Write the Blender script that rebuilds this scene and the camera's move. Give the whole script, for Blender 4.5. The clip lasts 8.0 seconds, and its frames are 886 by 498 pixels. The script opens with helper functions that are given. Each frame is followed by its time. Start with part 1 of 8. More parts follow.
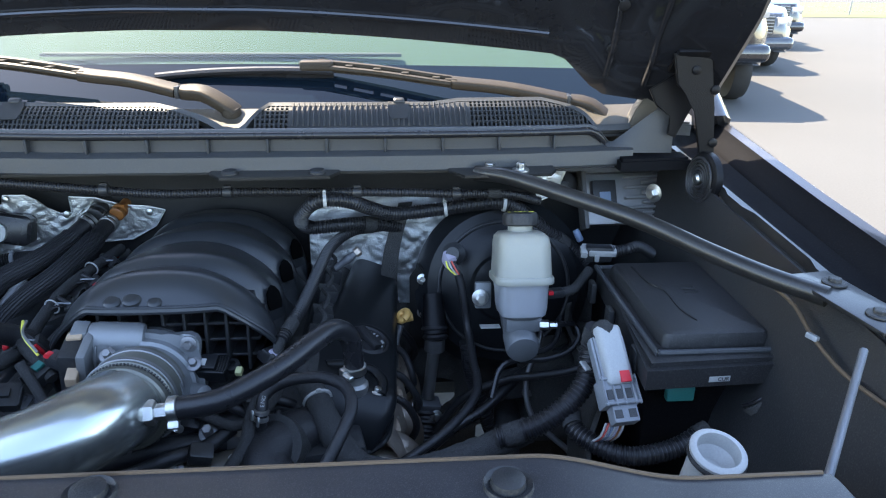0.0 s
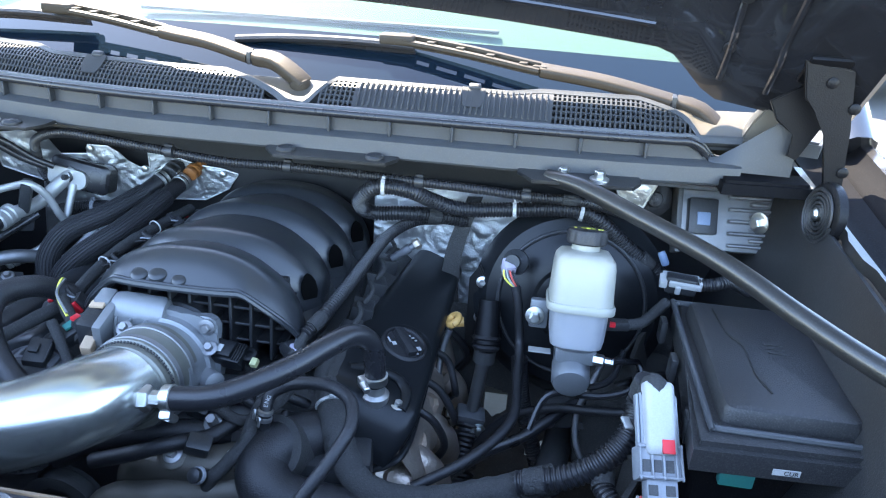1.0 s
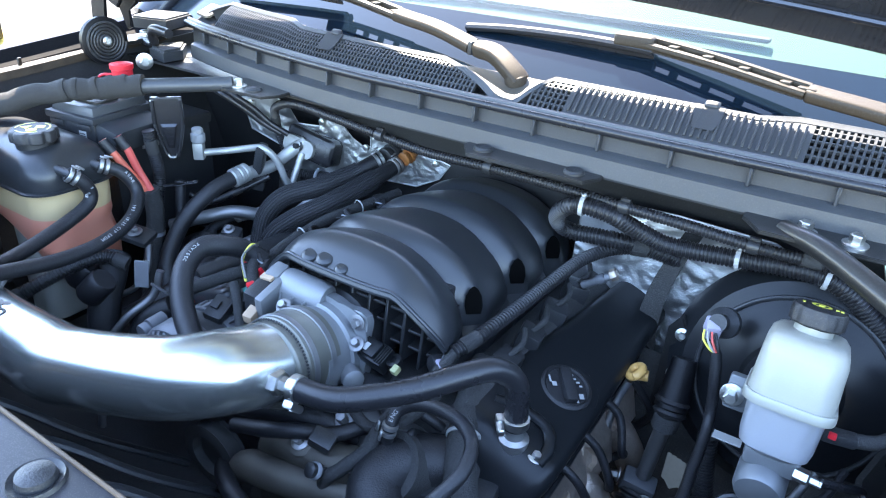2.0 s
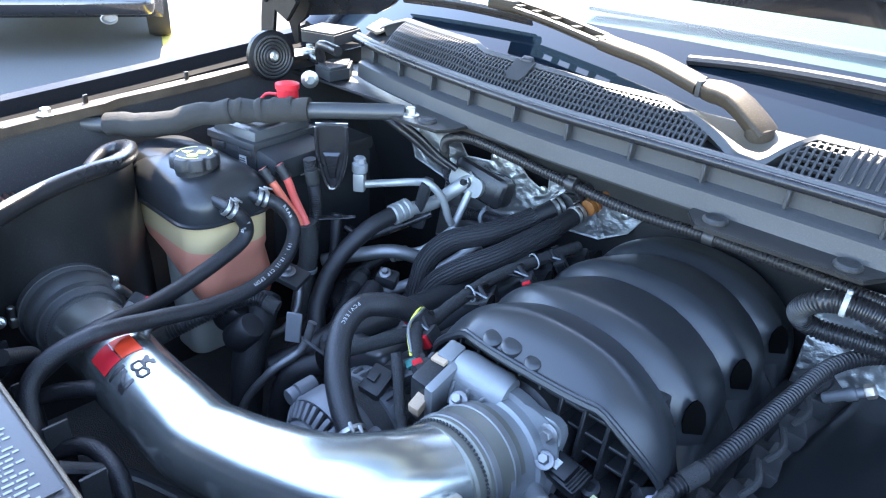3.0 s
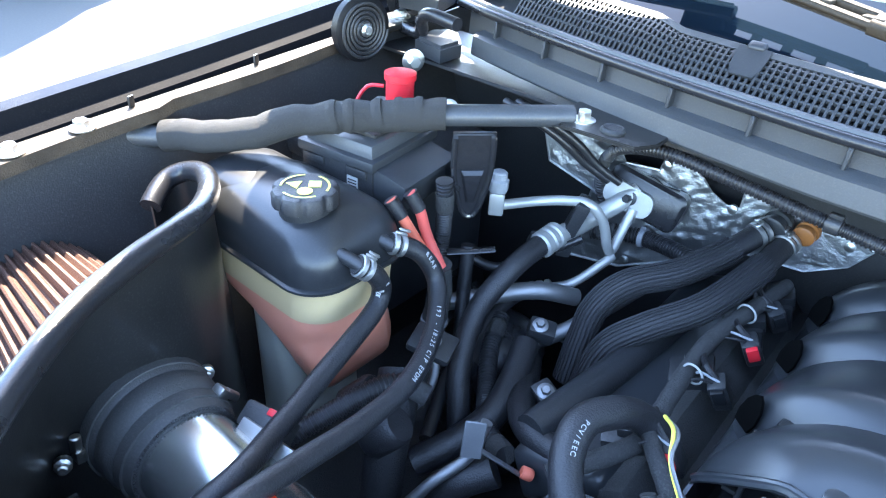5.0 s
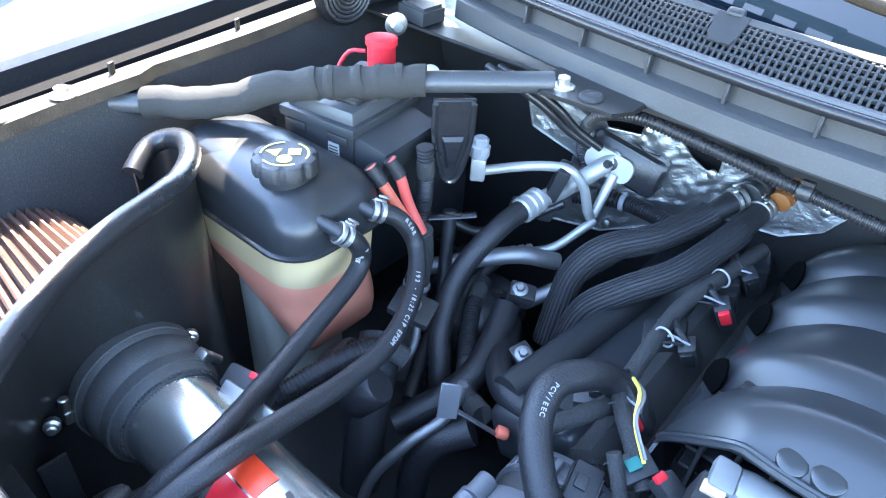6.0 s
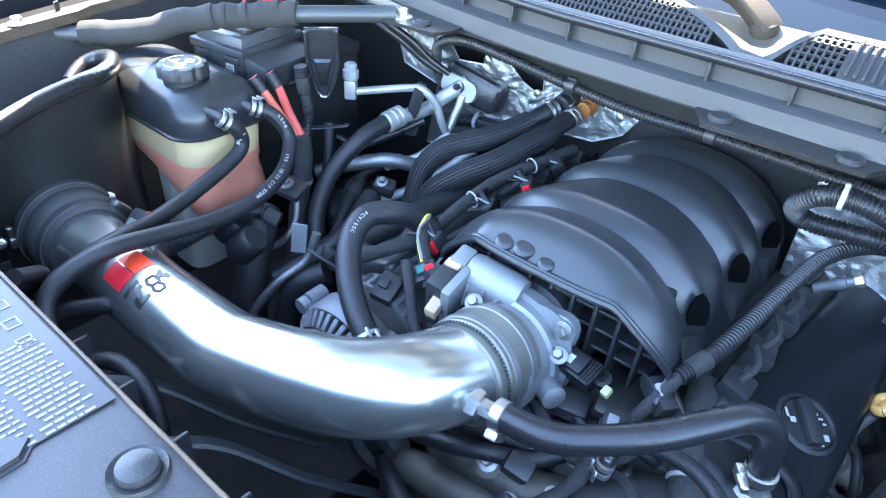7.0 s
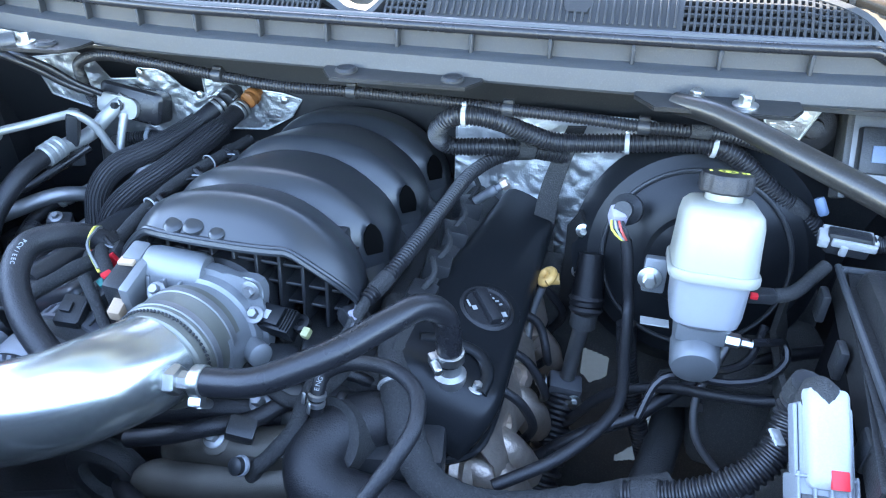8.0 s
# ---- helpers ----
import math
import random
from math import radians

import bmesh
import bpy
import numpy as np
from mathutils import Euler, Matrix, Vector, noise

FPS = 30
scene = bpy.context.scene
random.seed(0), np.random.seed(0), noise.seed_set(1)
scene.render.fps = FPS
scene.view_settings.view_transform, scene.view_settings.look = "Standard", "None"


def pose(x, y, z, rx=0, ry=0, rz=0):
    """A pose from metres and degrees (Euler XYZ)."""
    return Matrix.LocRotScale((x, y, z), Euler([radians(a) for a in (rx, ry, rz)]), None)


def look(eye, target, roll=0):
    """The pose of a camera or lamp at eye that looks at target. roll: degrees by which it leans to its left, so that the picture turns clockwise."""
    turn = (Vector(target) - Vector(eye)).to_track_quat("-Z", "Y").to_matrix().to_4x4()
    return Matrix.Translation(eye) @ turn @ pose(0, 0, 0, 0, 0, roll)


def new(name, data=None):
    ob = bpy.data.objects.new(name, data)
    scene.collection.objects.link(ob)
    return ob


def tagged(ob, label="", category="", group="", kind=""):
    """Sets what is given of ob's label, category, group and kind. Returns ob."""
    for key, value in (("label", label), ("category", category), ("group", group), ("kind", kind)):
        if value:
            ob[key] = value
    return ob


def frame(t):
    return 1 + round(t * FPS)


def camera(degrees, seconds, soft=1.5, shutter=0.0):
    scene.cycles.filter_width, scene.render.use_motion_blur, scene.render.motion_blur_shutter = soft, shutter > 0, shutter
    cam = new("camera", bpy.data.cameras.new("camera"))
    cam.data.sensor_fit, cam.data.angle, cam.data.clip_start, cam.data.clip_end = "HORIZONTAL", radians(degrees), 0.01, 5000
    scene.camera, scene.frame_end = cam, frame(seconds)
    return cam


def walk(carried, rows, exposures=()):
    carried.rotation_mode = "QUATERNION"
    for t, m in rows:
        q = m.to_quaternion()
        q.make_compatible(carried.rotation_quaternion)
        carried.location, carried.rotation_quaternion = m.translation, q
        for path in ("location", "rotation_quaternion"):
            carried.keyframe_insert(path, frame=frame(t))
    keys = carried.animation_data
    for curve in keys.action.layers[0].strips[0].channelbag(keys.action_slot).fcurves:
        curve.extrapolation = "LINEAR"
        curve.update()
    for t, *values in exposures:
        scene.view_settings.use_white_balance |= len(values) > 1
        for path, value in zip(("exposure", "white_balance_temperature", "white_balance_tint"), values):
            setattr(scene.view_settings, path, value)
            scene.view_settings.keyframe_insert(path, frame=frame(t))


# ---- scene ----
cam = camera(66.1, 8.0, 1.15)

PATH = [
    (0, (0.0285, 0.035, 1.4744), (0.1628, 1.7333, 0.7798), 0.6),
    (0.5, (0.046, 0.081, 1.4928), (0.0773, 1.7489, 0.7182), 4.6),
    (1, (0.1288, 0.1408, 1.491), (-0.0856, 1.7876, 0.698), 3.2),
    (1.5, (0.196, 0.1886, 1.4818), (-0.3928, 1.7259, 0.6612), 4.2),
    (1.7, (0.1969, 0.2162, 1.4864), (-0.5143, 1.6919, 0.6492), 3.8),
    (2.8, (0.0552, 0.3441, 1.4882), (-0.9954, 1.5879, 0.6317), 3.7),
    (3, (0.0175, 0.3432, 1.4836), (-1.0764, 1.5484, 0.6244), 3.3),
    (3.5, (-0.0754, 0.3404, 1.4772), (-1.2126, 1.5005, 0.6133), 2.8),
    (4, (-0.1748, 0.3579, 1.4708), (-1.2696, 1.5428, 0.5857), 2.9),
    (4.5, (-0.2668, 0.38, 1.4717), (-1.277, 1.5934, 0.5259), 3.5),
    (4.7, (-0.2944, 0.3818, 1.4689), (-1.2834, 1.5907, 0.4974), 3.6),
    (5.8, (-0.3487, 0.3956, 1.4781), (-1.2586, 1.5668, 0.3888), 4.7),
    (6, (-0.3064, 0.3928, 1.4827), (-1.2199, 1.5511, 0.3842), 4.2),
    (6.5, (-0.1601, 0.3597, 1.4928), (-1.0985, 1.5079, 0.4026), 3.2),
    (7, (-0.0083, 0.3119, 1.4809), (-0.9467, 1.4849, 0.4192), 3.4),
    (7.5, (0.0736, 0.3156, 1.457), (-0.7167, 1.6385, 0.4514), 0.3),
    (8, (0.1076, 0.2962, 1.4478), (-0.3229, 1.7848, 0.456), -0.4),
]
walk(cam, [(t, look(eye, target, roll)) for t, eye, target, roll in PATH],
     [(0, 3.0, 7050, 12), (0.5, 3.6, 6850, 11), (1.0, 3.95, 6700, 11), (3.0, 4.05, 6600, 12), (4.5, 4.15, 6500, 10), (6.0, 4.65, 6450, 10), (8.0, 4.5, 6600, 11)])


# ---- world, sun ----
world = bpy.data.worlds.new("world")
scene.world = world
world.use_nodes = True
wn = world.node_tree.nodes
sky = wn.new("ShaderNodeTexSky")
sky.sky_type = "NISHITA"
sky.sun_disc = False
SUN_AZ, SUN_EL = -46.0, 55.0          # degrees from +y towards +x; height
sky.sun_elevation = radians(SUN_EL)
sky.sun_rotation = radians(SUN_AZ)
sky.air_density, sky.dust_density = 1.0, 0.35
wn["Background"].inputs["Strength"].default_value = 0.15
world.node_tree.links.new(sky.outputs["Color"], wn["Background"].inputs["Color"])

sun = new("sun", bpy.data.lights.new("sun", "SUN"))
sun.data.energy = 3.1
sun.data.angle = radians(0.5)
sun.data.color = (1.0, 0.91, 0.77)
sd = Vector((math.sin(radians(SUN_AZ)) * math.cos(radians(SUN_EL)), math.cos(radians(SUN_AZ)) * math.cos(radians(SUN_EL)), math.sin(radians(SUN_EL))))
sun.matrix_world = look(sd * 20, (0, 0, 0))


# ---- materials ----
def mat(name, col, rough=0.5, metal=0.0, grain=0.15, scale=60.0, bump=0.1, dust=0.0, coat=0.0, stain=0.2, fine=600.0, trans=0.0, sss=0.0, rvar=0.12, aniso=0.0, tint=None, ior=1.45):
    """Colour with variation at two scales, dust specks, uneven gloss and fine relief."""
    m = bpy.data.materials.new(name)
    m.use_nodes = True
    nt = m.node_tree
    n, l = nt.nodes, nt.links
    b = n["Principled BSDF"]
    tc = n.new("ShaderNodeTexCoord")

    def noi(sc, det, ro=0.6):
        x = n.new("ShaderNodeTexNoise")
        x.inputs["Scale"].default_value, x.inputs["Detail"].default_value, x.inputs["Roughness"].default_value = sc, det, ro
        l.new(tc.outputs["Object"], x.inputs["Vector"])
        return x
    big, small = noi(scale * 0.2, 4), noi(fine, 3)
    mx = n.new("ShaderNodeMix")
    mx.data_type = "RGBA"
    dark = [c * (1 - stain) for c in col[:3]]
    mx.inputs[6].default_value = (*dark, 1)
    mx.inputs[7].default_value = (*(tint or [min(1, c * (1 + stain * 0.8)) for c in col[:3]]), 1)
    l.new(big.outputs["Fac"], mx.inputs[0])
    last = mx.outputs[2]
    if grain:
        g = n.new("ShaderNodeMix")
        g.data_type, g.blend_type = "RGBA", "OVERLAY"
        g.inputs[0].default_value = grain
        l.new(last, g.inputs[6])
        l.new(small.outputs["Fac"], g.inputs[7])
        last = g.outputs[2]
    if dust:
        sp = noi(scale * 9, 2, 0.5)
        ramp = n.new("ShaderNodeValToRGB")
        ramp.color_ramp.elements[0].position, ramp.color_ramp.elements[1].position = 0.52, 0.80
        l.new(sp.outputs["Fac"], ramp.inputs["Fac"])
        mu = n.new("ShaderNodeMath")
        mu.operation = "MULTIPLY"
        mu.inputs[1].default_value = dust
        l.new(ramp.outputs["Color"], mu.inputs[0])
        d = n.new("ShaderNodeMix")
        d.data_type = "RGBA"
        l.new(mu.outputs[0], d.inputs[0])
        l.new(last, d.inputs[6])
        d.inputs[7].default_value = (0.36, 0.34, 0.31, 1)
        last = d.outputs[2]
    l.new(last, b.inputs["Base Color"])
    rr = n.new("ShaderNodeMapRange")
    rr.inputs["To Min"].default_value, rr.inputs["To Max"].default_value = max(0.02, rough - rvar), min(1, rough + rvar)
    l.new(big.outputs["Fac"], rr.inputs["Value"])
    l.new(rr.outputs["Result"], b.inputs["Roughness"])
    b.inputs["Metallic"].default_value = metal
    b.inputs["IOR"].default_value = ior
    b.inputs["Coat Weight"].default_value = coat
    b.inputs["Coat Roughness"].default_value = 0.06
    b.inputs["Transmission Weight"].default_value = trans
    if sss:
        b.inputs["Subsurface Weight"].default_value = sss
        b.inputs["Subsurface Radius"].default_value = (0.02, 0.018, 0.014)
        b.inputs["Subsurface Scale"].default_value = 0.6
    if bump:
        bp = n.new("ShaderNodeBump")
        bp.inputs["Strength"].default_value = bump
        bp.inputs["Distance"].default_value = 0.002
        l.new(small.outputs["Fac"], bp.inputs["Height"])
        l.new(bp.outputs["Normal"], b.inputs["Normal"])
    return m


PLASTIC = mat("moulded_black_plastic", (0.022, 0.023, 0.025), 0.36, bump=0.25, dust=0.05)
PLASTIC_D = mat("dusty_black_plastic", (0.019, 0.019, 0.020), 0.45, bump=0.35, dust=0.11)
HOLE = mat("unlit_hole", (0.003, 0.003, 0.003), 0.95, bump=0.0)
MANIFOLD = mat("satin_black_nylon", (0.024, 0.026, 0.029), 0.29, bump=0.07, dust=0.0, fine=900, rvar=0.01, stain=0.03, grain=0.04)
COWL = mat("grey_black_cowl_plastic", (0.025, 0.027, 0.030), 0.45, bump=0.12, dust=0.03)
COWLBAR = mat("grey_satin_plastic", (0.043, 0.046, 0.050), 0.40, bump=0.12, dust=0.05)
RUBBER = mat("black_hose_rubber", (0.014, 0.014, 0.016), 0.42, bump=0.4, dust=0.05)
RUBBER_G = mat("glossy_black_rubber", (0.014, 0.014, 0.016), 0.28, bump=0.15, dust=0.03)
CONDUIT = mat("black_split_conduit", (0.016, 0.016, 0.018), 0.38, bump=0.1, dust=0.03)
BRAID = mat("braided_black_sleeve", (0.02, 0.02, 0.022), 0.5, bump=0.6, dust=0.02)
TAPE = mat("cloth_tape_dark_grey", (0.032, 0.032, 0.032), 0.8, bump=0.8, dust=0.1)
PAINT = mat("black_car_paint", (0.012, 0.012, 0.014), 0.25, bump=0.02, dust=0.05, coat=1.0, grain=0.05)
PAINT_DULL = mat("dusty_black_paint", (0.012, 0.0118, 0.0118), 0.38, bump=0.08, dust=0.05, coat=0.2)
RAILPAINT = mat("dusty_sunlit_rail", (0.044, 0.031, 0.020), 0.55, bump=0.35, dust=0.10, stain=0.92, coat=0.0, ior=1.28, scale=160)
ALU = mat("cast_aluminium", (0.42, 0.42, 0.415), 0.42, metal=0.9, bump=0.22, stain=0.25, fine=1500)
ALU_D = mat("dull_cast_aluminium", (0.26, 0.26, 0.265), 0.45, metal=0.85, bump=0.25, stain=0.35, fine=1500)
CHROME = mat("polished_steel_tube", (0.52, 0.545, 0.53), 0.23, metal=0.92, bump=0.05, grain=0.03, stain=0.08, rvar=0.05, fine=34)
STEEL = mat("zinc_steel", (0.62, 0.62, 0.60), 0.32, metal=1.0, bump=0.2)
FOIL = mat("crinkled_foil", (0.45, 0.46, 0.465), 0.35, metal=1.0, bump=0.42, fine=460, stain=0.14)
LINER = mat("dusty_wheelhouse_liner", (0.017, 0.017, 0.018), 0.55, bump=0.25, dust=0.07, stain=0.3)
WHITE_P = mat("white_translucent_plastic", (0.300, 0.292, 0.252), 0.36, bump=0.06, sss=0.35, stain=0.08, grain=0.04)
WHITE = mat("white_plastic", (0.36, 0.36, 0.35), 0.4, bump=0.1, stain=0.1)
GREY_P = mat("light_grey_plastic", (0.24, 0.25, 0.265), 0.45, bump=0.15, stain=0.12)
RED = mat("red_plastic", (0.62, 0.02, 0.03), 0.4, bump=0.1)
REDWIRE = mat("red_cable_insulation", (0.62, 0.10, 0.08), 0.5, bump=0.15)
YELLOW = mat("yellow_plastic", (0.58, 0.33, 0.10), 0.42, bump=0.1)
YMARK = mat("yellow_print", (0.75, 0.70, 0.10), 0.5, bump=0.0)
WMARK = mat("white_print", (0.38, 0.38, 0.375), 0.5, bump=0.0)
ORANGE = mat("orange_print", (0.50, 0.10, 0.012), 0.5, bump=0.0)
REDPRINT = mat("red_print", (0.60, 0.02, 0.03), 0.35, bump=0.0)
BLACKPRINT = mat("black_print", (0.015, 0.015, 0.015), 0.4, bump=0.0)
LABELGREY = mat("dark_grey_sticker", (0.026, 0.026, 0.031), 0.42, bump=0.05)
BROWN = mat("amber_nylon", (0.24, 0.09, 0.025), 0.4, bump=0.1)
COPPER = mat("oiled_filter_gauze", (0.10, 0.052, 0.037), 0.5, metal=0.3, bump=0.6, stain=0.3)
EXHAUST = mat("heat_stained_steel", (0.50, 0.42, 0.35), 0.42, metal=0.75, bump=0.6, stain=0.65, fine=160)
IRON = mat("dark_greasy_iron", (0.05, 0.05, 0.05), 0.6, metal=0.3, bump=0.7, stain=0.4, dust=0.1)
TAN = mat("tan_cardboard_pad", (0.42, 0.30, 0.20), 0.8, bump=0.3)
CONCRETE = mat("sunlit_concrete", (0.092, 0.090, 0.085), 0.9, bump=0.3, scale=2.0, fine=60, stain=0.16)
LINEW = mat("white_road_paint", (0.45, 0.445, 0.43), 0.8, bump=0.2, scale=8, stain=0.2)
LINEY = mat("worn_yellow_road_paint", (0.52, 0.38, 0.06), 0.8, bump=0.2, scale=8, stain=0.4)
GRASS = mat("dry_grass", (0.10, 0.12, 0.04), 0.9, bump=0.5, scale=6, stain=0.4)
TANKTOP = mat("smooth_black_tank_plastic", (0.020, 0.021, 0.023), 0.30, bump=0.06, dust=0.02, rvar=0.05, stain=0.1)
LIQUID = mat("shell_over_coolant", (0.66, 0.26, 0.17), 0.35, bump=0.08, sss=0.3, stain=0.1, grain=0.03)
TANK = mat("translucent_tank_plastic", (0.56, 0.42, 0.23), 0.32, bump=0.06, sss=0.3, stain=0.1, grain=0.03)
DASH = mat("pale_dash_cover", (0.044, 0.064, 0.049), 0.9, bump=0.0, stain=0.10, grain=0.0)
FRIT = mat("black_glass_border", (0.004, 0.008, 0.013), 0.04, rvar=0.01, bump=0.0, stain=0.1, grain=0.02)
SEAT = mat("dark_cabin_trim", (0.03, 0.03, 0.03), 0.8)
TYRE = mat("tyre_rubber", (0.02, 0.02, 0.02), 0.8, bump=0.4)
HINGE = mat("grimy_black_hinge_steel", (0.006, 0.006, 0.007), 0.40, bump=0.2, dust=0.02, ior=1.25)
WIPER = mat("dusty_brown_black_plastic", (0.034, 0.026, 0.018), 0.52, bump=0.10, dust=0.06, ior=1.3)
ALUBRIGHT = mat("bare_aluminium_pipe", (0.37, 0.37, 0.355), 0.46, metal=0.55, bump=0.12, stain=0.25, fine=1200)
TANBROWN = mat("tan_brown", (0.10, 0.066, 0.040), 0.6, bump=0.2)
CASTGREY = mat("pale_cast_aluminium", (0.24, 0.25, 0.26), 0.50, metal=0.6, bump=0.25, fine=1500, stain=0.25, dust=0.06)
RAINCHANNEL = mat("flat_black_seam_paint", (0.007, 0.007, 0.008), 0.7, bump=0.1, dust=0.02, stain=0.2, ior=1.12)
BULKHEAD = mat("dull_black_bulkhead", (0.020, 0.020, 0.021), 0.5, bump=0.2, dust=0.05, stain=0.4)
MILKBLUE = mat("bluish_translucent_plastic", (0.275, 0.28, 0.295), 0.32, bump=0.06, sss=0.3, stain=0.1, grain=0.03)
ALTCAST = mat("grimy_alternator_casting", (0.15, 0.155, 0.165), 0.5, metal=0.45, bump=0.25, stain=0.4, fine=1500, dust=0.06)
ORANGEWIRE = mat("orange_cable_insulation", (0.66, 0.15, 0.09), 0.45, bump=0.1)
FELT = mat("dusty_felt_liner", (0.040, 0.039, 0.037), 0.85, bump=0.8, dust=0.15, stain=0.4)
GUSSET = mat("dusty_sunlit_tan", (0.085, 0.074, 0.058), 0.5, bump=0.2, stain=0.4)
VALVE = mat("smooth_black_cover_plastic", (0.010, 0.011, 0.0125), 0.30, bump=0.05, dust=0.015, rvar=0.05, ior=1.32)
GREYRUBBER = mat("dusty_grey_rubber", (0.05, 0.05, 0.05), 0.5, bump=0.3, dust=0.1)
PANEL = mat("dusty_speckled_panel", (0.026, 0.026, 0.030), 0.42, bump=0.10, dust=0.18, scale=160, fine=1400)
SILVERCAR = mat("silver_car_paint", (0.45, 0.46, 0.47), 0.3, metal=0.6, coat=1.0, bump=0.02)
PEARLCAP = mat("black_knurled_cap", (0.018, 0.018, 0.02), 0.5, bump=0.3, dust=0.05)
PURPLE = mat("violet_connector_plastic", (0.36, 0.33, 0.40), 0.5)
BLUE = mat("blue_plastic", (0.14, 0.19, 0.28), 0.45)
GREEN = mat("green_plastic", (0.02, 0.16, 0.14), 0.5)


def glass_mat(name, tint=(0.9, 0.96, 0.94)):
    """A clear pane: tinted see-through, with a mirror gloss that grows towards grazing."""
    m = bpy.data.materials.new(name)
    m.use_nodes = True
    n, l = m.node_tree.nodes, m.node_tree.links
    n.remove(n["Principled BSDF"])
    clear, gloss, mix = n.new("ShaderNodeBsdfTransparent"), n.new("ShaderNodeBsdfGlossy"), n.new("ShaderNodeMixShader")
    clear.inputs["Color"].default_value = (*tint, 1)
    gloss.inputs["Roughness"].default_value = 0.02
    lw, power, lift = n.new("ShaderNodeLayerWeight"), n.new("ShaderNodeMath"), n.new("ShaderNodeMath")
    lw.inputs["Blend"].default_value = 0.5
    power.operation, power.inputs[1].default_value = "POWER", 5.0
    lift.operation, lift.inputs[1].default_value, lift.inputs[2].default_value = "MULTIPLY_ADD", 0.9, 0.035
    l.new(lw.outputs["Facing"], power.inputs[0])
    l.new(power.outputs[0], lift.inputs[0])
    l.new(lift.outputs[0], mix.inputs[0])
    l.new(clear.outputs[0], mix.inputs[1])
    l.new(gloss.outputs[0], mix.inputs[2])
    l.new(mix.outputs[0], n["Material Output"].inputs["Surface"])
    return m


HOLE.node_tree.nodes["Principled BSDF"].inputs["Specular IOR Level"].default_value = 0.0
FRIT.node_tree.nodes["Principled BSDF"].inputs["Specular IOR Level"].default_value = 0.32
CONCRETE.node_tree.nodes["Principled BSDF"].inputs["Specular IOR Level"].default_value = 0.12
DASH.node_tree.nodes["Principled BSDF"].inputs["Specular IOR Level"].default_value = 0.1
GLASS = glass_mat("windscreen_glass", (0.88, 0.96, 0.92))


# ---- mesh helpers ----
def part(name, bm, material, parent, label="", sharp=38):
    me = bpy.data.meshes.new(name)
    bmesh.ops.recalc_face_normals(bm, faces=bm.faces[:])
    bm.to_mesh(me)
    bm.free()
    me.materials.append(material)
    me.polygons.foreach_set("use_smooth", [True] * len(me.polygons))
    me.set_sharp_from_angle(angle=radians(sharp))
    ob = new(name, me)
    ob.parent = parent
    if label:
        ob["label"] = label
    return ob


def thing(name, label, category, group="", kind=""):
    return tagged(new(name), label, category, group, kind)


def spline(pts, step=0.006):
    """Points along a smooth curve through pts."""
    P = [Vector(p) for p in pts]
    if len(P) == 2:
        n = max(2, int((P[1] - P[0]).length / step))
        return [P[0].lerp(P[1], i / n) for i in range(n + 1)]
    Q = [P[0] * 2 - P[1]] + P + [P[-1] * 2 - P[-2]]
    out = []
    for i in range(1, len(Q) - 2):
        a, b, c, d = Q[i - 1:i + 3]
        n = max(2, int((c - b).length / step))
        for k in range(n):
            t = k / n
            out.append(0.5 * ((2 * b) + (c - a) * t + (2 * a - 5 * b + 4 * c - d) * t * t + (3 * b - a - 3 * c + d) * t ** 3))
    out.append(P[-1])
    return out


def sweep(bm, pts, r, n=12, step=0.006, ribs=0.0, pitch=0.004, squash=1.0, taper=None):
    """A round tube along pts. ribs: depth of the corrugation. taper: function of 0..1."""
    path = spline(pts, step)
    if ribs:
        fine = []
        L = sum((path[i + 1] - path[i]).length for i in range(len(path) - 1))
        k = max(8, int(L / pitch * 4))
        acc, j, cum = 0.0, 0, 0.0
        for i in range(k + 1):
            s = L * i / k
            while j < len(path) - 2 and cum + (path[j + 1] - path[j]).length < s:
                cum += (path[j + 1] - path[j]).length
                j += 1
            seg = (path[j + 1] - path[j]).length or 1e-9
            fine.append(path[j].lerp(path[j + 1], min(1, (s - cum) / seg)))
        path = fine
    rings, up = [], None
    m = len(path)
    for i, p in enumerate(path):
        t = (path[min(i + 1, m - 1)] - path[max(i - 1, 0)]).normalized()
        if up is None:
            up = t.orthogonal().normalized()
            if squash != 1.0:
                up = (Vector((0, 0, 1)) - t * t.z).normalized()
        up = (up - t * up.dot(t)).normalized()
        side = t.cross(up)
        rr = r * (taper(i / (m - 1)) if taper else 1.0)
        if ribs:
            rr = r - ribs * (0 if i % 4 < 2 else 1)
        rings.append([bm.verts.new(p + up * (math.sin(a) * rr * squash) + side * (math.cos(a) * rr)) for a in (2 * math.pi * k / n for k in range(n))])
    for a, b in zip(rings, rings[1:]):
        for k in range(n):
            bm.faces.new((a[k], a[(k + 1) % n], b[(k + 1) % n], b[k]))
    bm.faces.new(rings[0][::-1])
    bm.faces.new(rings[-1])
    return bm


def axis(at, d, spin=0.0):
    """A matrix whose z points along d."""
    q = Vector(d).normalized().to_track_quat("Z", "Y").to_matrix().to_4x4()
    return Matrix.Translation(at) @ q @ Matrix.Rotation(radians(spin), 4, "Z")


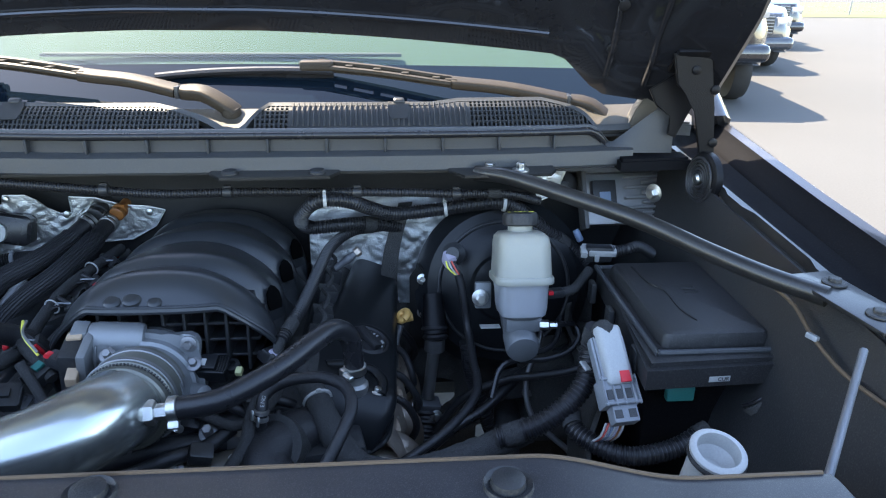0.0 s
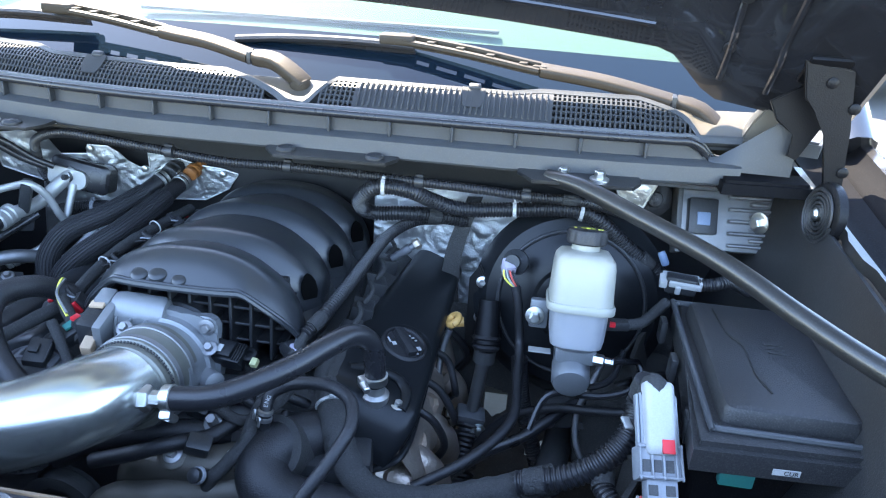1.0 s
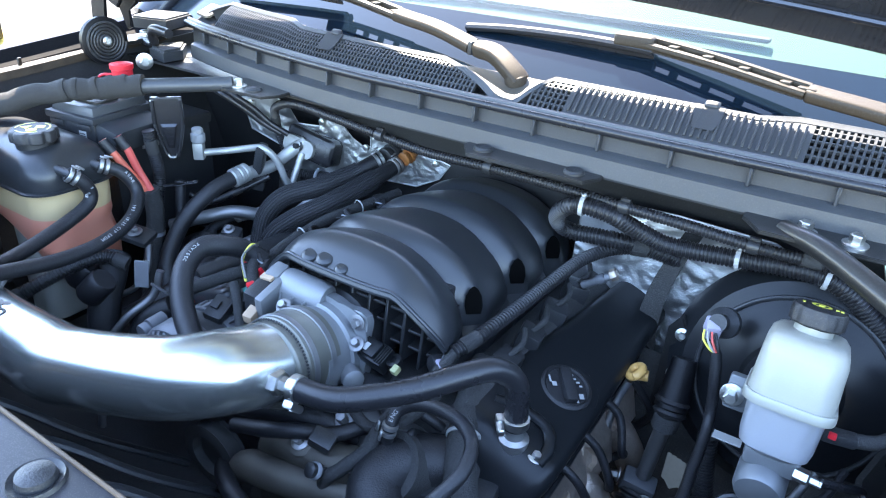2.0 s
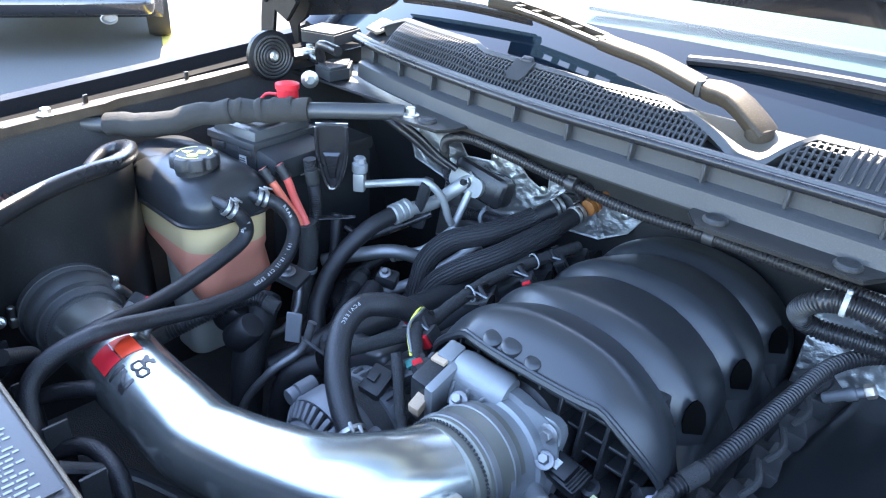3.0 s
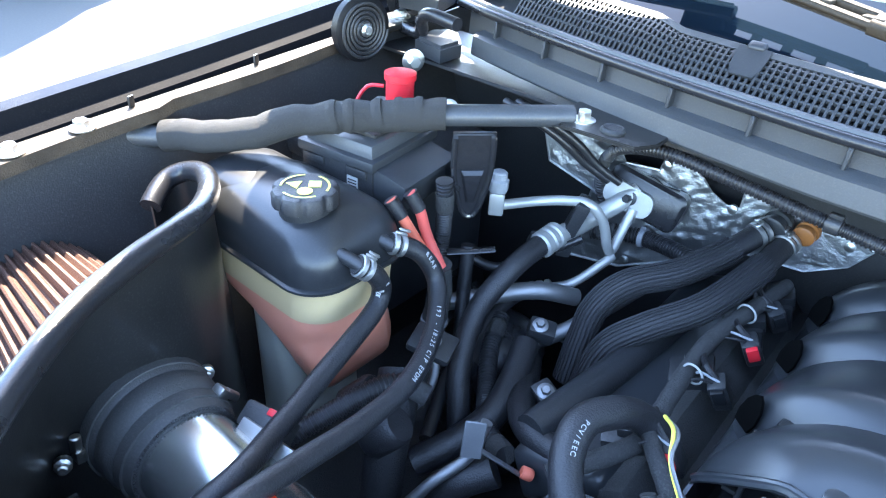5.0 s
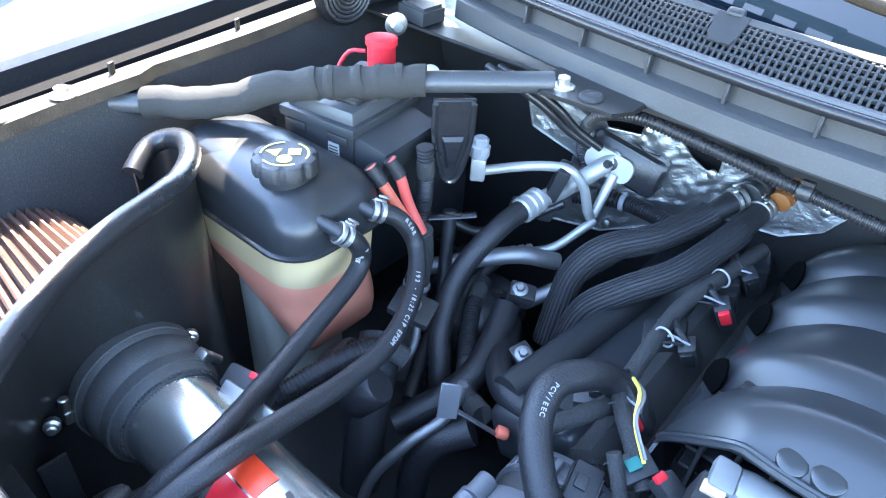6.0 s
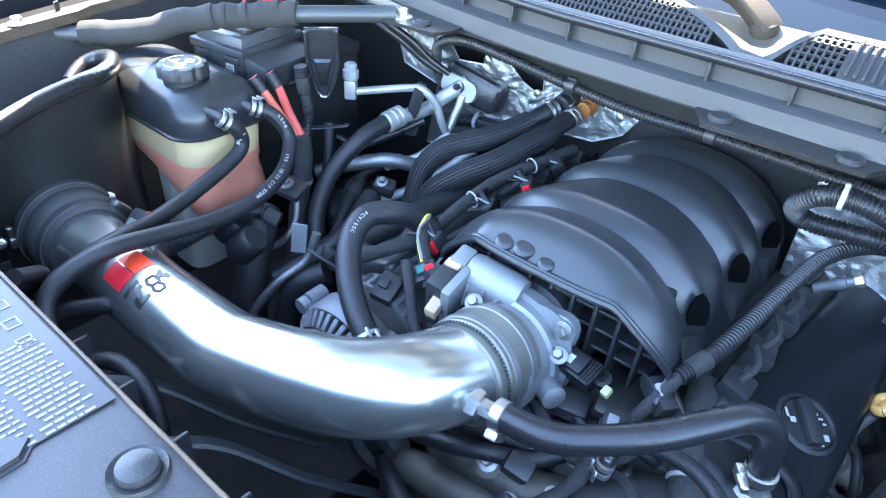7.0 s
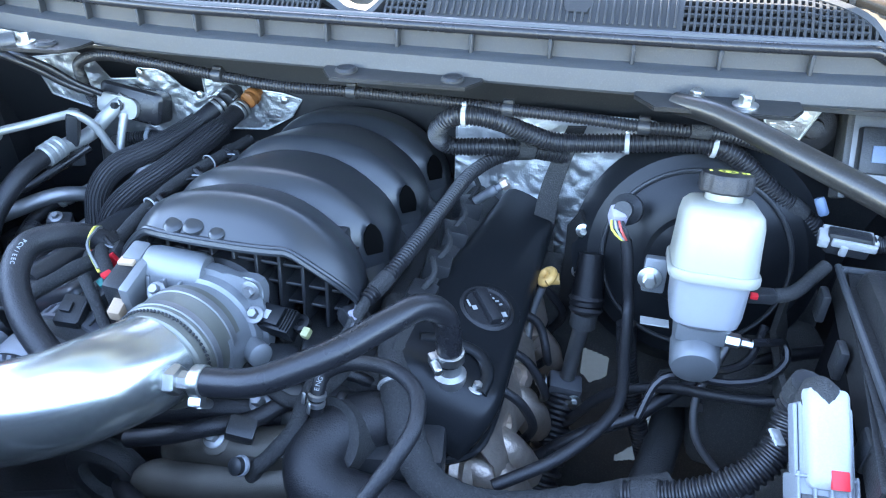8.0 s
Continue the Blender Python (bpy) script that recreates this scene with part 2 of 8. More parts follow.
def lathe(bm, prof, m, n=28, wave=None):
    """Turns a profile of (radius, height) round z, placed by m. wave: function of (angle, index) that scales the radius."""
    rings = []
    for j, (r, h) in enumerate(prof):
        rings.append([bm.verts.new(m @ Vector((r * (wave(a, j) if wave else 1) * math.cos(a), r * (wave(a, j) if wave else 1) * math.sin(a), h))) for a in (2 * math.pi * k / n for k in range(n))])
    for a, b in zip(rings, rings[1:]):
        for k in range(n):
            bm.faces.new((a[k], a[(k + 1) % n], b[(k + 1) % n], b[k]))
    bm.faces.new(rings[0][::-1])
    bm.faces.new(rings[-1])
    return bm


def box(bm, size, m, bevel=0.003, seg=2, taper=(1, 1)):
    """A box of that size with its middle at m, rounded edges, top scaled by taper."""
    r = bmesh.ops.create_cube(bm, size=1.0)
    vs = r["verts"]
    for v in vs:
        k = taper if v.co.z > 0 else (1, 1)
        v.co = Vector((v.co.x * size[0] * k[0], v.co.y * size[1] * k[1], v.co.z * size[2]))
    if bevel:
        es = list({e for v in vs for e in v.link_edges})
        out = bmesh.ops.bevel(bm, geom=es, offset=bevel, segments=seg, profile=0.6, affect="EDGES")
        vs = list({v for f in out["faces"] for v in f.verts} | {v for v in vs if v.is_valid})
    bmesh.ops.transform(bm, matrix=m, verts=vs)
    return bm


def prism(bm, poly, depth, m, bevel=0.0):
    """A flat outline (x, y) pulled up by depth, placed by m."""
    lo = [bm.verts.new((x, y, 0)) for x, y in poly]
    hi = [bm.verts.new((x, y, depth)) for x, y in poly]
    k = len(poly)
    bm.faces.new(lo[::-1])
    top = bm.faces.new(hi)
    for i in range(k):
        bm.faces.new((lo[i], lo[(i + 1) % k], hi[(i + 1) % k], hi[i]))
    vs = lo + hi
    if bevel:
        out = bmesh.ops.bevel(bm, geom=list(top.edges), offset=bevel, segments=2, affect="EDGES")
        vs = list({v for f in out["faces"] for v in f.verts} | {v for v in vs if v.is_valid})
    bmesh.ops.transform(bm, matrix=m, verts=vs)
    return bm


def loft(bm, rings, cap=True, closed=True):
    R = [[bm.verts.new(p) for p in ring] for ring in rings]
    n = len(R[0])
    for a, b in zip(R, R[1:]):
        for k in range(n if closed else n - 1):
            bm.faces.new((a[k], a[(k + 1) % n], b[(k + 1) % n], b[k]))
    if cap:
        bm.faces.new(R[0][::-1])
        bm.faces.new(R[-1])
    return bm


def sheet(bm, rows, thick):
    """A sheet through rows of points, given thickness downwards along its normals."""
    R = [[bm.verts.new(p) for p in row] for row in rows]
    for a, b in zip(R, R[1:]):
        for k in range(len(a) - 1):
            bm.faces.new((a[k], a[k + 1], b[k + 1], b[k]))
    if thick:
        bmesh.ops.recalc_face_normals(bm, faces=bm.faces[:])
        bmesh.ops.solidify(bm, geom=bm.faces[:], thickness=thick)
    return bm


def B():
    return bmesh.new()


def rrect(hx, hy, r, n=5, cx=0, cy=0):
    """Outline of a rounded rectangle."""
    out = []
    for qx, qy, a0 in ((1, 1, 0), (-1, 1, 90), (-1, -1, 180), (1, -1, 270)):
        for i in range(n + 1):
            a = radians(a0 + 90 * i / n)
            out.append((cx + qx * (hx - r) + r * math.cos(a), cy + qy * (hy - r) + r * math.sin(a)))
    return out


def hexbolt(parent, at, d, r=0.0065, h=0.006, name="bolt", washer=True, material=None):
    bm = B()
    m = axis(at, d)
    if washer:
        lathe(bm, [(r * 1.75, 0), (r * 1.75, 0.0015), (r * 1.5, 0.0022)], m, 20)
    lathe(bm, [(r, 0.002), (r, h), (r * 0.85, h + 0.001)], m, 6)
    return part(name, bm, material or STEEL, parent, "zinc hexagon bolt")


def worm_clamp(parent, at, d, r, w=0.012, screw=(0, 0, 1), name="hose_clamp", band=None):
    """A worm-drive band round a hose with its screw housing."""
    bm = B()
    m = axis(at, d)
    lathe(bm, [(r, -w / 2), (r + 0.0012, -w / 2 + 0.0006), (r + 0.0012, w / 2 - 0.0006), (r, w / 2)], m, 32)
    c = part(name, bm, band or STEEL, parent, "steel worm-drive clamp")
    s = Vector(screw).normalized()
    s = (s - Vector(d).normalized() * s.dot(Vector(d).normalized())).normalized()
    t = Vector(d).normalized().cross(s)
    at = Vector(at)
    bm = B()
    box(bm, (w * 1.1, 0.012, 0.008), Matrix.Translation(at + s * (r + 0.004)) @ axis((0, 0, 0), s).to_3x3().to_4x4(), 0.002)
    part("screw_housing", bm, STEEL, c)
    bm = B()
    lathe(bm, [(0.0042, 0), (0.0042, 0.014), (0.0030, 0.015)], axis(at + s * (r + 0.005) + t * 0.004, t), 12)
    part("screw", bm, STEEL, c)
    return c


def text_on(parent, body, m, size, material=None, name="lettering"):
    """Printed words as a thin mesh, lying in m's xy plane."""
    cu = bpy.data.curves.new(name, "FONT")
    cu.body, cu.size, cu.extrude = body, size, 0.0002
    cu.align_x, cu.align_y = "CENTER", "CENTER"
    tmp = bpy.data.objects.new(name, cu)
    me = bpy.data.meshes.new_from_object(tmp)
    bpy.data.objects.remove(tmp)
    ob = new(name, me)
    ob.parent = parent
    me.materials.clear()
    me.materials.append(material or WMARK)
    ob.matrix_world = m
    ob["label"] = "printed lettering"
    return ob


# ---- ground and surroundings ----
bm = B()
N = 12
rows = [[(-400 + 800 * i / N, -400 + 800 * j / N, 0) for i in range(N + 1)] for j in range(N + 1)]
sheet(bm, rows, 0)
ground = part("ground", bm, CONCRETE, None)
tagged(ground, "pale sunlit concrete parking lot", "ground", kind="structure")


def stripe(name, a, b, w, material, label):
    a, b = Vector((*a, 0.004)), Vector((*b, 0.004))
    s = (b - a).normalized().cross(Vector((0, 0, 1))) * w / 2
    bm = B()
    k = max(2, int((b - a).length / 0.4))
    rows = []
    for i in range(k + 1):
        p = a.lerp(b, i / k)
        j = 0.012 * noise.noise(p * 3)
        rows.append([p - s * (1 + j), p, p + s * (1 - j)])
    sheet(bm, rows, 0)
    tagged(part(name, bm, material, None), label, "road marking", kind="structure")


# ---- the truck's body ----
C = -0.24                                 # middle line of the truck
truck = thing("pickup_truck", "black pickup truck with its bonnet open", "truck")


def fender(side):
    """Outer wing with the rain channel and the dusty inner rail. side: -1 passenger, 1 driver."""
    X = lambda d: C + side * d
    ys = [-0.1, 0.15, 0.35, 0.5, 0.65, 0.8, 0.95, 1.1, 1.25]
    top = lambda y: 1.188 + 0.088 * (y - 0.5)
    out = lambda y: 0.800 + 0.05 * max(0.0, y - 0.75) ** 1.3 - 0.04 * max(0.0, 0.55 - y)
    bm = B()
    lip = (-0.036, -0.046, -0.046, -0.035, -0.032, -0.020, -0.016) if side < 0 else (-0.030, -0.031, -0.031, -0.030, -0.024, -0.019, -0.012)
    prof = lambda y: [(X(0.735), y, top(y) + lip[0]), (X(0.742), y, top(y) + lip[1]), (X(0.750), y, top(y) + lip[2]), (X(0.754), y, top(y) + lip[3]), (X(out(y) - 0.030), y, top(y) + lip[4]), (X(out(y) - 0.027), y, top(y) + lip[5]), (X(out(y) - 0.014), y, top(y) + lip[6]), (X(out(y) - 0.006), y, top(y) + 0.003), (X(out(y) + 0.002), y, top(y) + 0.009), (X(out(y) + 0.012), y, top(y) + 0.004), (X(out(y) + 0.030), y, top(y) - 0.022), (X(out(y) + 0.055), y, top(y) - 0.075), (X(0.90), y, top(y) - 0.15), (X(0.95), y, top(y) - 0.3), (X(0.97), y, top(y) - 0.5)]
    sheet(bm, [prof(y)[7:] for y in ys], 0.003)
    part("fender", bm, PAINT, truck, "glossy black painted wing")
    bm = B()
    sheet(bm, [prof(y)[:8] for y in ys], 0.002)
    part("fender_channel", bm, RAINCHANNEL, truck, "black rain channel")
    bm = B()
    zr = lambda y: (1.192 if side < 0 else 1.176) + 0.075 * (y - 0.6)
    rail = []
    for i in range(41):
        y = 0.25 + 0.85 * i / 40
        w = 0.016 + 0.008 * (0.5 + 0.5 * math.sin(y * 17)) + (0.010 if 0.5 < y < 0.70 else 0)
        if side > 0:
            w = 0.004 + (0.006 if math.sin(y * 31) > 0.4 else 0)
        rail.append([(X(0.738), y, zr(y) - 0.006), (X(0.733), y, zr(y)), (X(0.733 - w), y, zr(y)), (X(0.733 - w - 0.003), y, zr(y) - 0.012)])
    sheet(bm, rail, 0.002)
    # passenger rail's tan holds sunlight as well as dust; driver rail is kept dark
    part("fender_rail", bm, RAILPAINT if side < 0 else PAINT_DULL, truck, "dusty inner rail, tinted for sun on the passenger side")
    for y in (0.56, 0.624, 1.055) if side < 0 else ():
        hexbolt(truck, (X(0.716), y, zr(y) + 0.001), (0, 0, 1), 0.007, 0.008, "rail_bolt")
    bm = B()
    wall = []
    for i in range(13):
        y = 0.2 + 1.0 * i / 12
        wall.append([(X(0.722), y, zr(y) - 0.012), (X(0.70), y, 1.10), (X(0.66), y, 0.98), (X(0.64), y, 0.84), (X(0.60), y, 0.62), (X(0.59), y, 0.30)])
    sheet(bm, wall, 0.006)
    part("inner_fender", bm, LINER, truck, "black wheelhouse liner")
    for y in (0.68, 0.83, 0.99) if side < 0 else ():
        bm = B()
        box(bm, (0.003, 0.007, 0.013), pose(X(0.728), y, zr(y) + 0.005, 0, 0, 20), 0.001)
        part("rail_tab", bm, PAINT_DULL, truck)


fender(-1)
fender(1)

# bulkhead behind the engine, with the lower cross panel
bm = B()
rows = []
for i in range(25):
    x = C - 0.72 + 1.44 * i / 24
    rows.append([(x, 1.01, 1.202), (x, 1.06, 1.203), (x, 1.15, 1.200), (x, 1.165, 1.05), (x, 1.17, 0.9), (x, 1.19, 0.72), (x, 1.30, 0.62)])
sheet(bm, rows, 0.004)
part("bulkhead", bm, BULKHEAD, truck, "dark painted bulkhead")


def hood():
    """The open bonnet: outer skin, inner frame and rolled rear edge."""
    a = radians(56)
    L = 1.12

    def pt(u, v, off=0.0):
        k = max(0.0, min(1.0, (abs(u) - 0.70) / 0.11))
        crown = 0.058 * max(0.0, (abs(u) - 0.1) / 0.9) ** 1.5 + 0.05 * k * k * (3 - 2 * k) * max(0.0, 1 - 2.5 * v) + 0.085 * max(0.0, (abs(u) - 0.72) / 0.28) ** 1.3 * max(0.0, min(1.0, 5 * v))
        x = C + u * 0.735 * (1 - 0.03 * v)
        y = 1.084 - (0.090 if u < 0 else 0.05) * max(0.0, (abs(u) - 0.7) / 0.3) ** 2 + 0.028 * max(0.0, min(1.0, (-0.40 - x) / 0.25)) ** 1.3 - v * L * math.cos(a)
        z = 1.4000 - crown * (1 - 0.4 * v) + v * L * math.sin(a)
        return Vector((x, y, z)) + Vector((0, math.sin(a), math.cos(a))) * off
    vs = [j / 16 for j in range(17)]
    bm = B()
    sheet(bm, [[pt(u, v, 0.02) for u in [-1 + 2 * i / 72 for i in range(73)]] for v in vs], 0.0)
    ob = part("bonnet_skin", bm, PAINT, truck, "glossy black bonnet, open")

    def inner(u, v):
        d = 0.0
        edge = min(1 - abs(u), v * 1.3, (1 - v) * 1.3)
        d += 0.022 * max(0.0, min(1.0, (edge - 0.10) / 0.08))
        for c in (-0.55, 0.0, 0.55):
            d -= 0.020 * max(0.0, min(1.0, (0.10 - abs(u - c * (1 - 0.3 * v))) / 0.05)) * min(1.0, max(0.0, (edge - 0.05) / 0.1))
        return pt(u, v, -0.012 + d * 0.8)
    bm = B()
    sheet(bm, [[inner(u, v) for u in [-1 + 2 * i / 72 for i in range(73)]] for v in [j / 40 for j in range(41)]], 0.0)
    part("bonnet_inner_panel", bm, PAINT, truck, "dusty black inner bonnet frame")
    bm = B()
    sweep(bm, [pt(u, 0.002, 0.004) for u in [-1 + 2 * i / 72 for i in range(73)]], 0.007, 10, 0.03)
    part("bonnet_rear_edge", bm, PAINT, truck)
    bm = B()
    sweep(bm, [pt(-0.68 + 1.36 * i / 40, 0.032, -0.0145) for i in range(41)], 0.0040, 8, 0.03)
    part("pressed_bead", bm, PAINT, truck, "glossy pressed bead along the rear edge")
    for s in (-1, 1):
        for u in (0.80, 0.875):
            bm = B()
            sweep(bm, [inner(s * u, 0.03 + 0.42 * i / 20) + Vector((0, -0.0025, -0.0017)) for i in range(21)], 0.0042, 8, 0.03)
            part("pressed_bead", bm, PAINT, truck)
        bm = B()
        sweep(bm, [pt(s * 1.0, v, 0.004) for v in vs], 0.013, 8, 0.05)
        part("bonnet_side_edge", bm, PAINT_DULL, truck)
    for s in (-0.8, -0.3, 0.3, 0.8):
        for v in (0.07, 0.13):
            bm = B()
            lathe(bm, [(0.008, -0.002), (0.008, 0.001), (0.004, 0.002)], axis(pt(s, v, -0.013), (0, -math.sin(a), -math.cos(a))), 12)
            part("drain_hole_plug", bm, RUBBER, truck)


hood()

# windscreen, its black border, the dashboard below and the pillars
bm = B()
wy, wz, ws = 1.075, 1.272, 0.66


def pane(v0, v1, n):
    """Rows of points on the curved screen between two heights."""
    rows = []
    for j in range(n + 1):
        v = v0 + (v1 - v0) * j / n
        rows.append([(C + u * (0.80 - 0.10 * v), wy + 0.02 + 0.06 * abs(u) ** 2 + v * 0.78, wz + 0.005 + v * 0.55 - 0.02 * abs(u) ** 2) for u in [-1 + 2 * i / 24 for i in range(25)]])
    return rows


sheet(bm, pane(0.104, 1.0, 12), 0.005)
w = part("windscreen", bm, GLASS, truck, "pale green tinted windscreen")
w.visible_shadow = False
bm = B()
sheet(bm, pane(-0.03, 0.104, 4), 0.005)
part("windscreen_border", bm, FRIT, truck, "black printed glass border")
bm = B()
d = []
for j in range(9):
    v = j / 8
    d.append([(C + u * 0.72, 1.19 + 0.06 * u * u + 0.51 * v, 1.30 + 0.035 * math.sin(v * 2.6) - 0.02 * u * u + 0.05 * v) for u in [-1 + 2 * i / 20 for i in range(21)]])
sheet(bm, d, 0.02)
part("dashboard", bm, DASH, truck, "pale dust-covered dashboard top")
bm = B()
box(bm, (0.62, 0.022, 0.006), pose(C - 0.02, 1.30, 1.335), 0.002)
part("defroster_slot", bm, SEAT, truck)
bm = B()
box(bm, (1.4, 0.05, 0.9), pose(C, 2.5, 1.45), 0.02)
part("cabin_rear_wall", bm, SEAT, truck)
bm = B()
box(bm, (1.3, 1.0, 0.05), pose(C, 2.0, 1.05), 0.02)
part("cabin_floor", bm, SEAT, truck)
bm = B()
rows = []
for j in range(9):
    v = j / 8
    rows.append([(C + u * 0.72, 1.84 + 1.36 * v, 1.86 + 0.05 * math.sin(v * math.pi) - 0.05 * abs(u) ** 3) for u in [-1 + 2 * i / 16 for i in range(17)]])
sheet(bm, rows, 0.03)
part("roof", bm, PAINT, truck)


def cab_and_bed():
    """Plain closed cab sides, load bed, front end and bumper."""
    for s in (-1, 1):
        X = lambda d: C + s * d
        for name, y0, y1 in (("front_door", 1.22, 2.20), ("rear_door", 2.212, 3.02)):
            bm = B()
            belt = lambda y: 1.25 - 0.10 * max(0.0, 1.75 - y) / 0.5
            sheet(bm, [[(X(0.93), y, belt(y)), (X(0.968), y, belt(y) - 0.07), (X(0.985), y, 0.95), (X(0.975), y, 0.70), (X(0.94), y, 0.46)] for y in [y0 + (y1 - y0) * k / 6 for k in range(7)]], 0.02)
            part(name, bm, PAINT, truck)
            bm = B()
            sheet(bm, [[(X(0.925), y, 1.26), (X(0.84), y, 1.56), (X(0.745), y, 1.80)] for y in [max(y0, 1.62) + 0.03, y1 - 0.04]], 0.006)
            part("side_window", bm, FRIT, truck, "dark side window")
            bm = B()
            sweep(bm, [(X(0.93), y1, 1.25), (X(0.84), y1, 1.56), (X(0.72), y1, 1.83)], 0.035, 8, 0.05)
            part("cab_pillar", bm, PAINT, truck)
        bm = B()
        sheet(bm, [[(X(0.93), y, 1.25), (X(0.968), y, 1.18), (X(0.985), y, 0.95), (X(0.975), y, 0.74)] for y in [3.06 + 0.25 * k for k in range(9)]], 0.02)
        part("bed_side", bm, PAINT, truck)
        bm = B()
        box(bm, (0.10, 2.0, 0.05), pose(X(0.90), 4.06, 1.25), 0.015)
        part("bed_rail", bm, PLASTIC_D, truck)
        bm = B()
        sheet(bm, [[(X(0.90), y, 1.03), (X(0.975), y, 0.92), (X(0.985), y, 0.78), (X(0.96), y, 0.62)] for y in [-0.24, -0.1, 0.05, 0.22]], 0.01)
        part("fender_front", bm, PAINT, truck)
        bm = B()
        box(bm, (0.26, 0.10, 0.17), pose(X(0.74), -0.26, 0.93, 0, 0, s * 14), 0.03)
        part("headlight", bm, SILVERCAR, truck)
    bm = B()
    box(bm, (1.44, 0.05, 0.58), pose(C, 3.12, 1.54, -6), 0.02)
    part("cab_rear_wall", bm, PAINT, truck)
    bm = B()
    box(bm, (1.80, 2.0, 0.04), pose(C, 4.08, 0.80), 0.01)
    part("bed_floor", bm, PLASTIC_D, truck)
    bm = B()
    box(bm, (1.84, 0.06, 0.50), pose(C, 5.08, 1.0), 0.02)
    part("tailgate", bm, PAINT, truck)
    bm = B()
    box(bm, (1.80, 0.06, 0.60), pose(C, 3.10, 1.0), 0.02)
    part("bed_front_wall", bm, PAINT, truck)
    bm = B()
    box(bm, (1.20, 0.08, 0.36), pose(C, -0.27, 0.87), 0.03)
    g = part("grille", bm, BLACKPRINT, truck)
    for k in range(5):
        bm = B()
        box(bm, (1.18, 0.03, 0.03), pose(C, -0.32, 0.74 + 0.065 * k), 0.008)
        part("grille_bar", bm, ALU_D, g)
    for y, z in ((-0.36, 0.55), (5.20, 0.60)):
        bm = B()
        box(bm, (1.92, 0.18, 0.24), pose(C, y, z), 0.06, 3)
        part("bumper", bm, PAINT, truck)


cab_and_bed()
for s in (-1, 1):
    bm = B()
    sweep(bm, [(C + s * 0.80, 1.12, 1.24), (C + s * 0.76, 1.5, 1.55), (C + s * 0.71, 1.86, 1.84)], 0.03, 10, 0.05)
    part("windscreen_pillar", bm, PAINT, truck)
    # triangular end piece beside the screen; driver side lighter, sunlight put into its colour
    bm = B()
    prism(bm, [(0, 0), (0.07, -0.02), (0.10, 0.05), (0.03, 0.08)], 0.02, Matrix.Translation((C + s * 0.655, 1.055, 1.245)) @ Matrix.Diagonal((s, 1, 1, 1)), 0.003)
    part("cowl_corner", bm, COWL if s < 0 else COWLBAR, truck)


# gusset between cowl and wing on the driver side, its sunlight painted as pale tan
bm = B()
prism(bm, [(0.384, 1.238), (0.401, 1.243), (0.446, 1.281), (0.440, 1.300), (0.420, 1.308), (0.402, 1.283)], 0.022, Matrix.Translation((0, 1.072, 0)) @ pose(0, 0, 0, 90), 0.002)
part("cowl_gusset", bm, GUSSET, truck, "corner gusset coloured pale for sunlight")
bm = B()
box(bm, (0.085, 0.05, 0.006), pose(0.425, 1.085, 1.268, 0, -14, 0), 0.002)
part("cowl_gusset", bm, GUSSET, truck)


# ---- cowl panel ----
cowl = thing("windscreen_cowl", "grey-black plastic cowl with air grilles below the windscreen", "cowl")
XL, XR = C - 0.60, C + 0.63


def bow(x):
    """How far the cowl's edge lies behind its middle."""
    return 0.03 * ((x - C) / 0.65) ** 4 + 0.026 * max(0.0, (-0.40 - x) / 0.25) ** 1.3


def xs(a, b, n):
    return [a + (b - a) * i / n for i in range(n + 1)]


bm = B()
sheet(bm, [[(x, 0.984 + bow(x), 1.207), (x, 0.982 + bow(x), 1.210), (x, 0.984 + bow(x), 1.230), (x, 0.990 + bow(x), 1.233), (x, 1.010 + bow(x), 1.234)] for x in xs(XL, XR, 40)], 0.003)
part("lower_bar", bm, COWLBAR, cowl, "satin grey lower bar")


def sink(x):
    """How far the lip drops at the driver-side end."""
    k = max(0.0, min(1.0, (x - 0.325) / 0.042))
    return 0.032 * k * k * (3 - 2 * k)


bm = B()
sheet(bm, [[(x, 1.008 + bow(x), 1.222), (x, 1.010 + bow(x), 1.252 - sink(x)), (x, 1.004 + bow(x), 1.255 - sink(x))] for x in xs(XL - 0.03, XR + 0.03, 80)], 0.003)
part("recessed_wall", bm, COWL, cowl)
bm = B()
sweep(bm, [(x, 1.002 + bow(x) + sink(x) * 0.3, 1.257 - sink(x)) for x in xs(XL - 0.05, XR + 0.05, 80)], 0.0055, 10, 0.01)
part("rubber_seal", bm, RUBBER_G, cowl, "glossy black rubber bonnet seal")
bm = B()
sweep(bm, [(x, 1.009 + bow(x) + sink(x) * 0.3, 1.262 - sink(x)) for x in xs(XL - 0.05, XR + 0.05, 80)], 0.004, 8, 0.01)
part("front_lip", bm, COWLBAR, cowl, "shiny thin front lip")
rib_data = None
for i in range(14):
    x = XL + 0.03 + i * 0.083
    if rib_data is None:
        bm = B()
        box(bm, (0.004, 0.014, 0.020), pose(0, 0, 0), 0.001, 1)
        o = part("rib", bm, COWL, cowl)
        rib_data = o.data
    else:
        o = new("rib", rib_data)
        o.parent = cowl
    o.location = (x, 1.003 + bow(x), 1.243)

# grille panel: frame with a dip for each wiper spindle, grille fields of crossing bars
Z0, Z1, Y0, Y1 = 1.262, 1.293, 1.012, 1.054


def gp(x, v, off=0.0):
    """A point on the sloping grille panel; v runs from the front lip to the rear edge."""
    return Vector((x, Y0 + (Y1 - Y0) * v + bow(x) - off * 0.42, Z0 + (Z1 - Z0) * v + 0.004 * math.sin(v * math.pi) + off * 0.9))


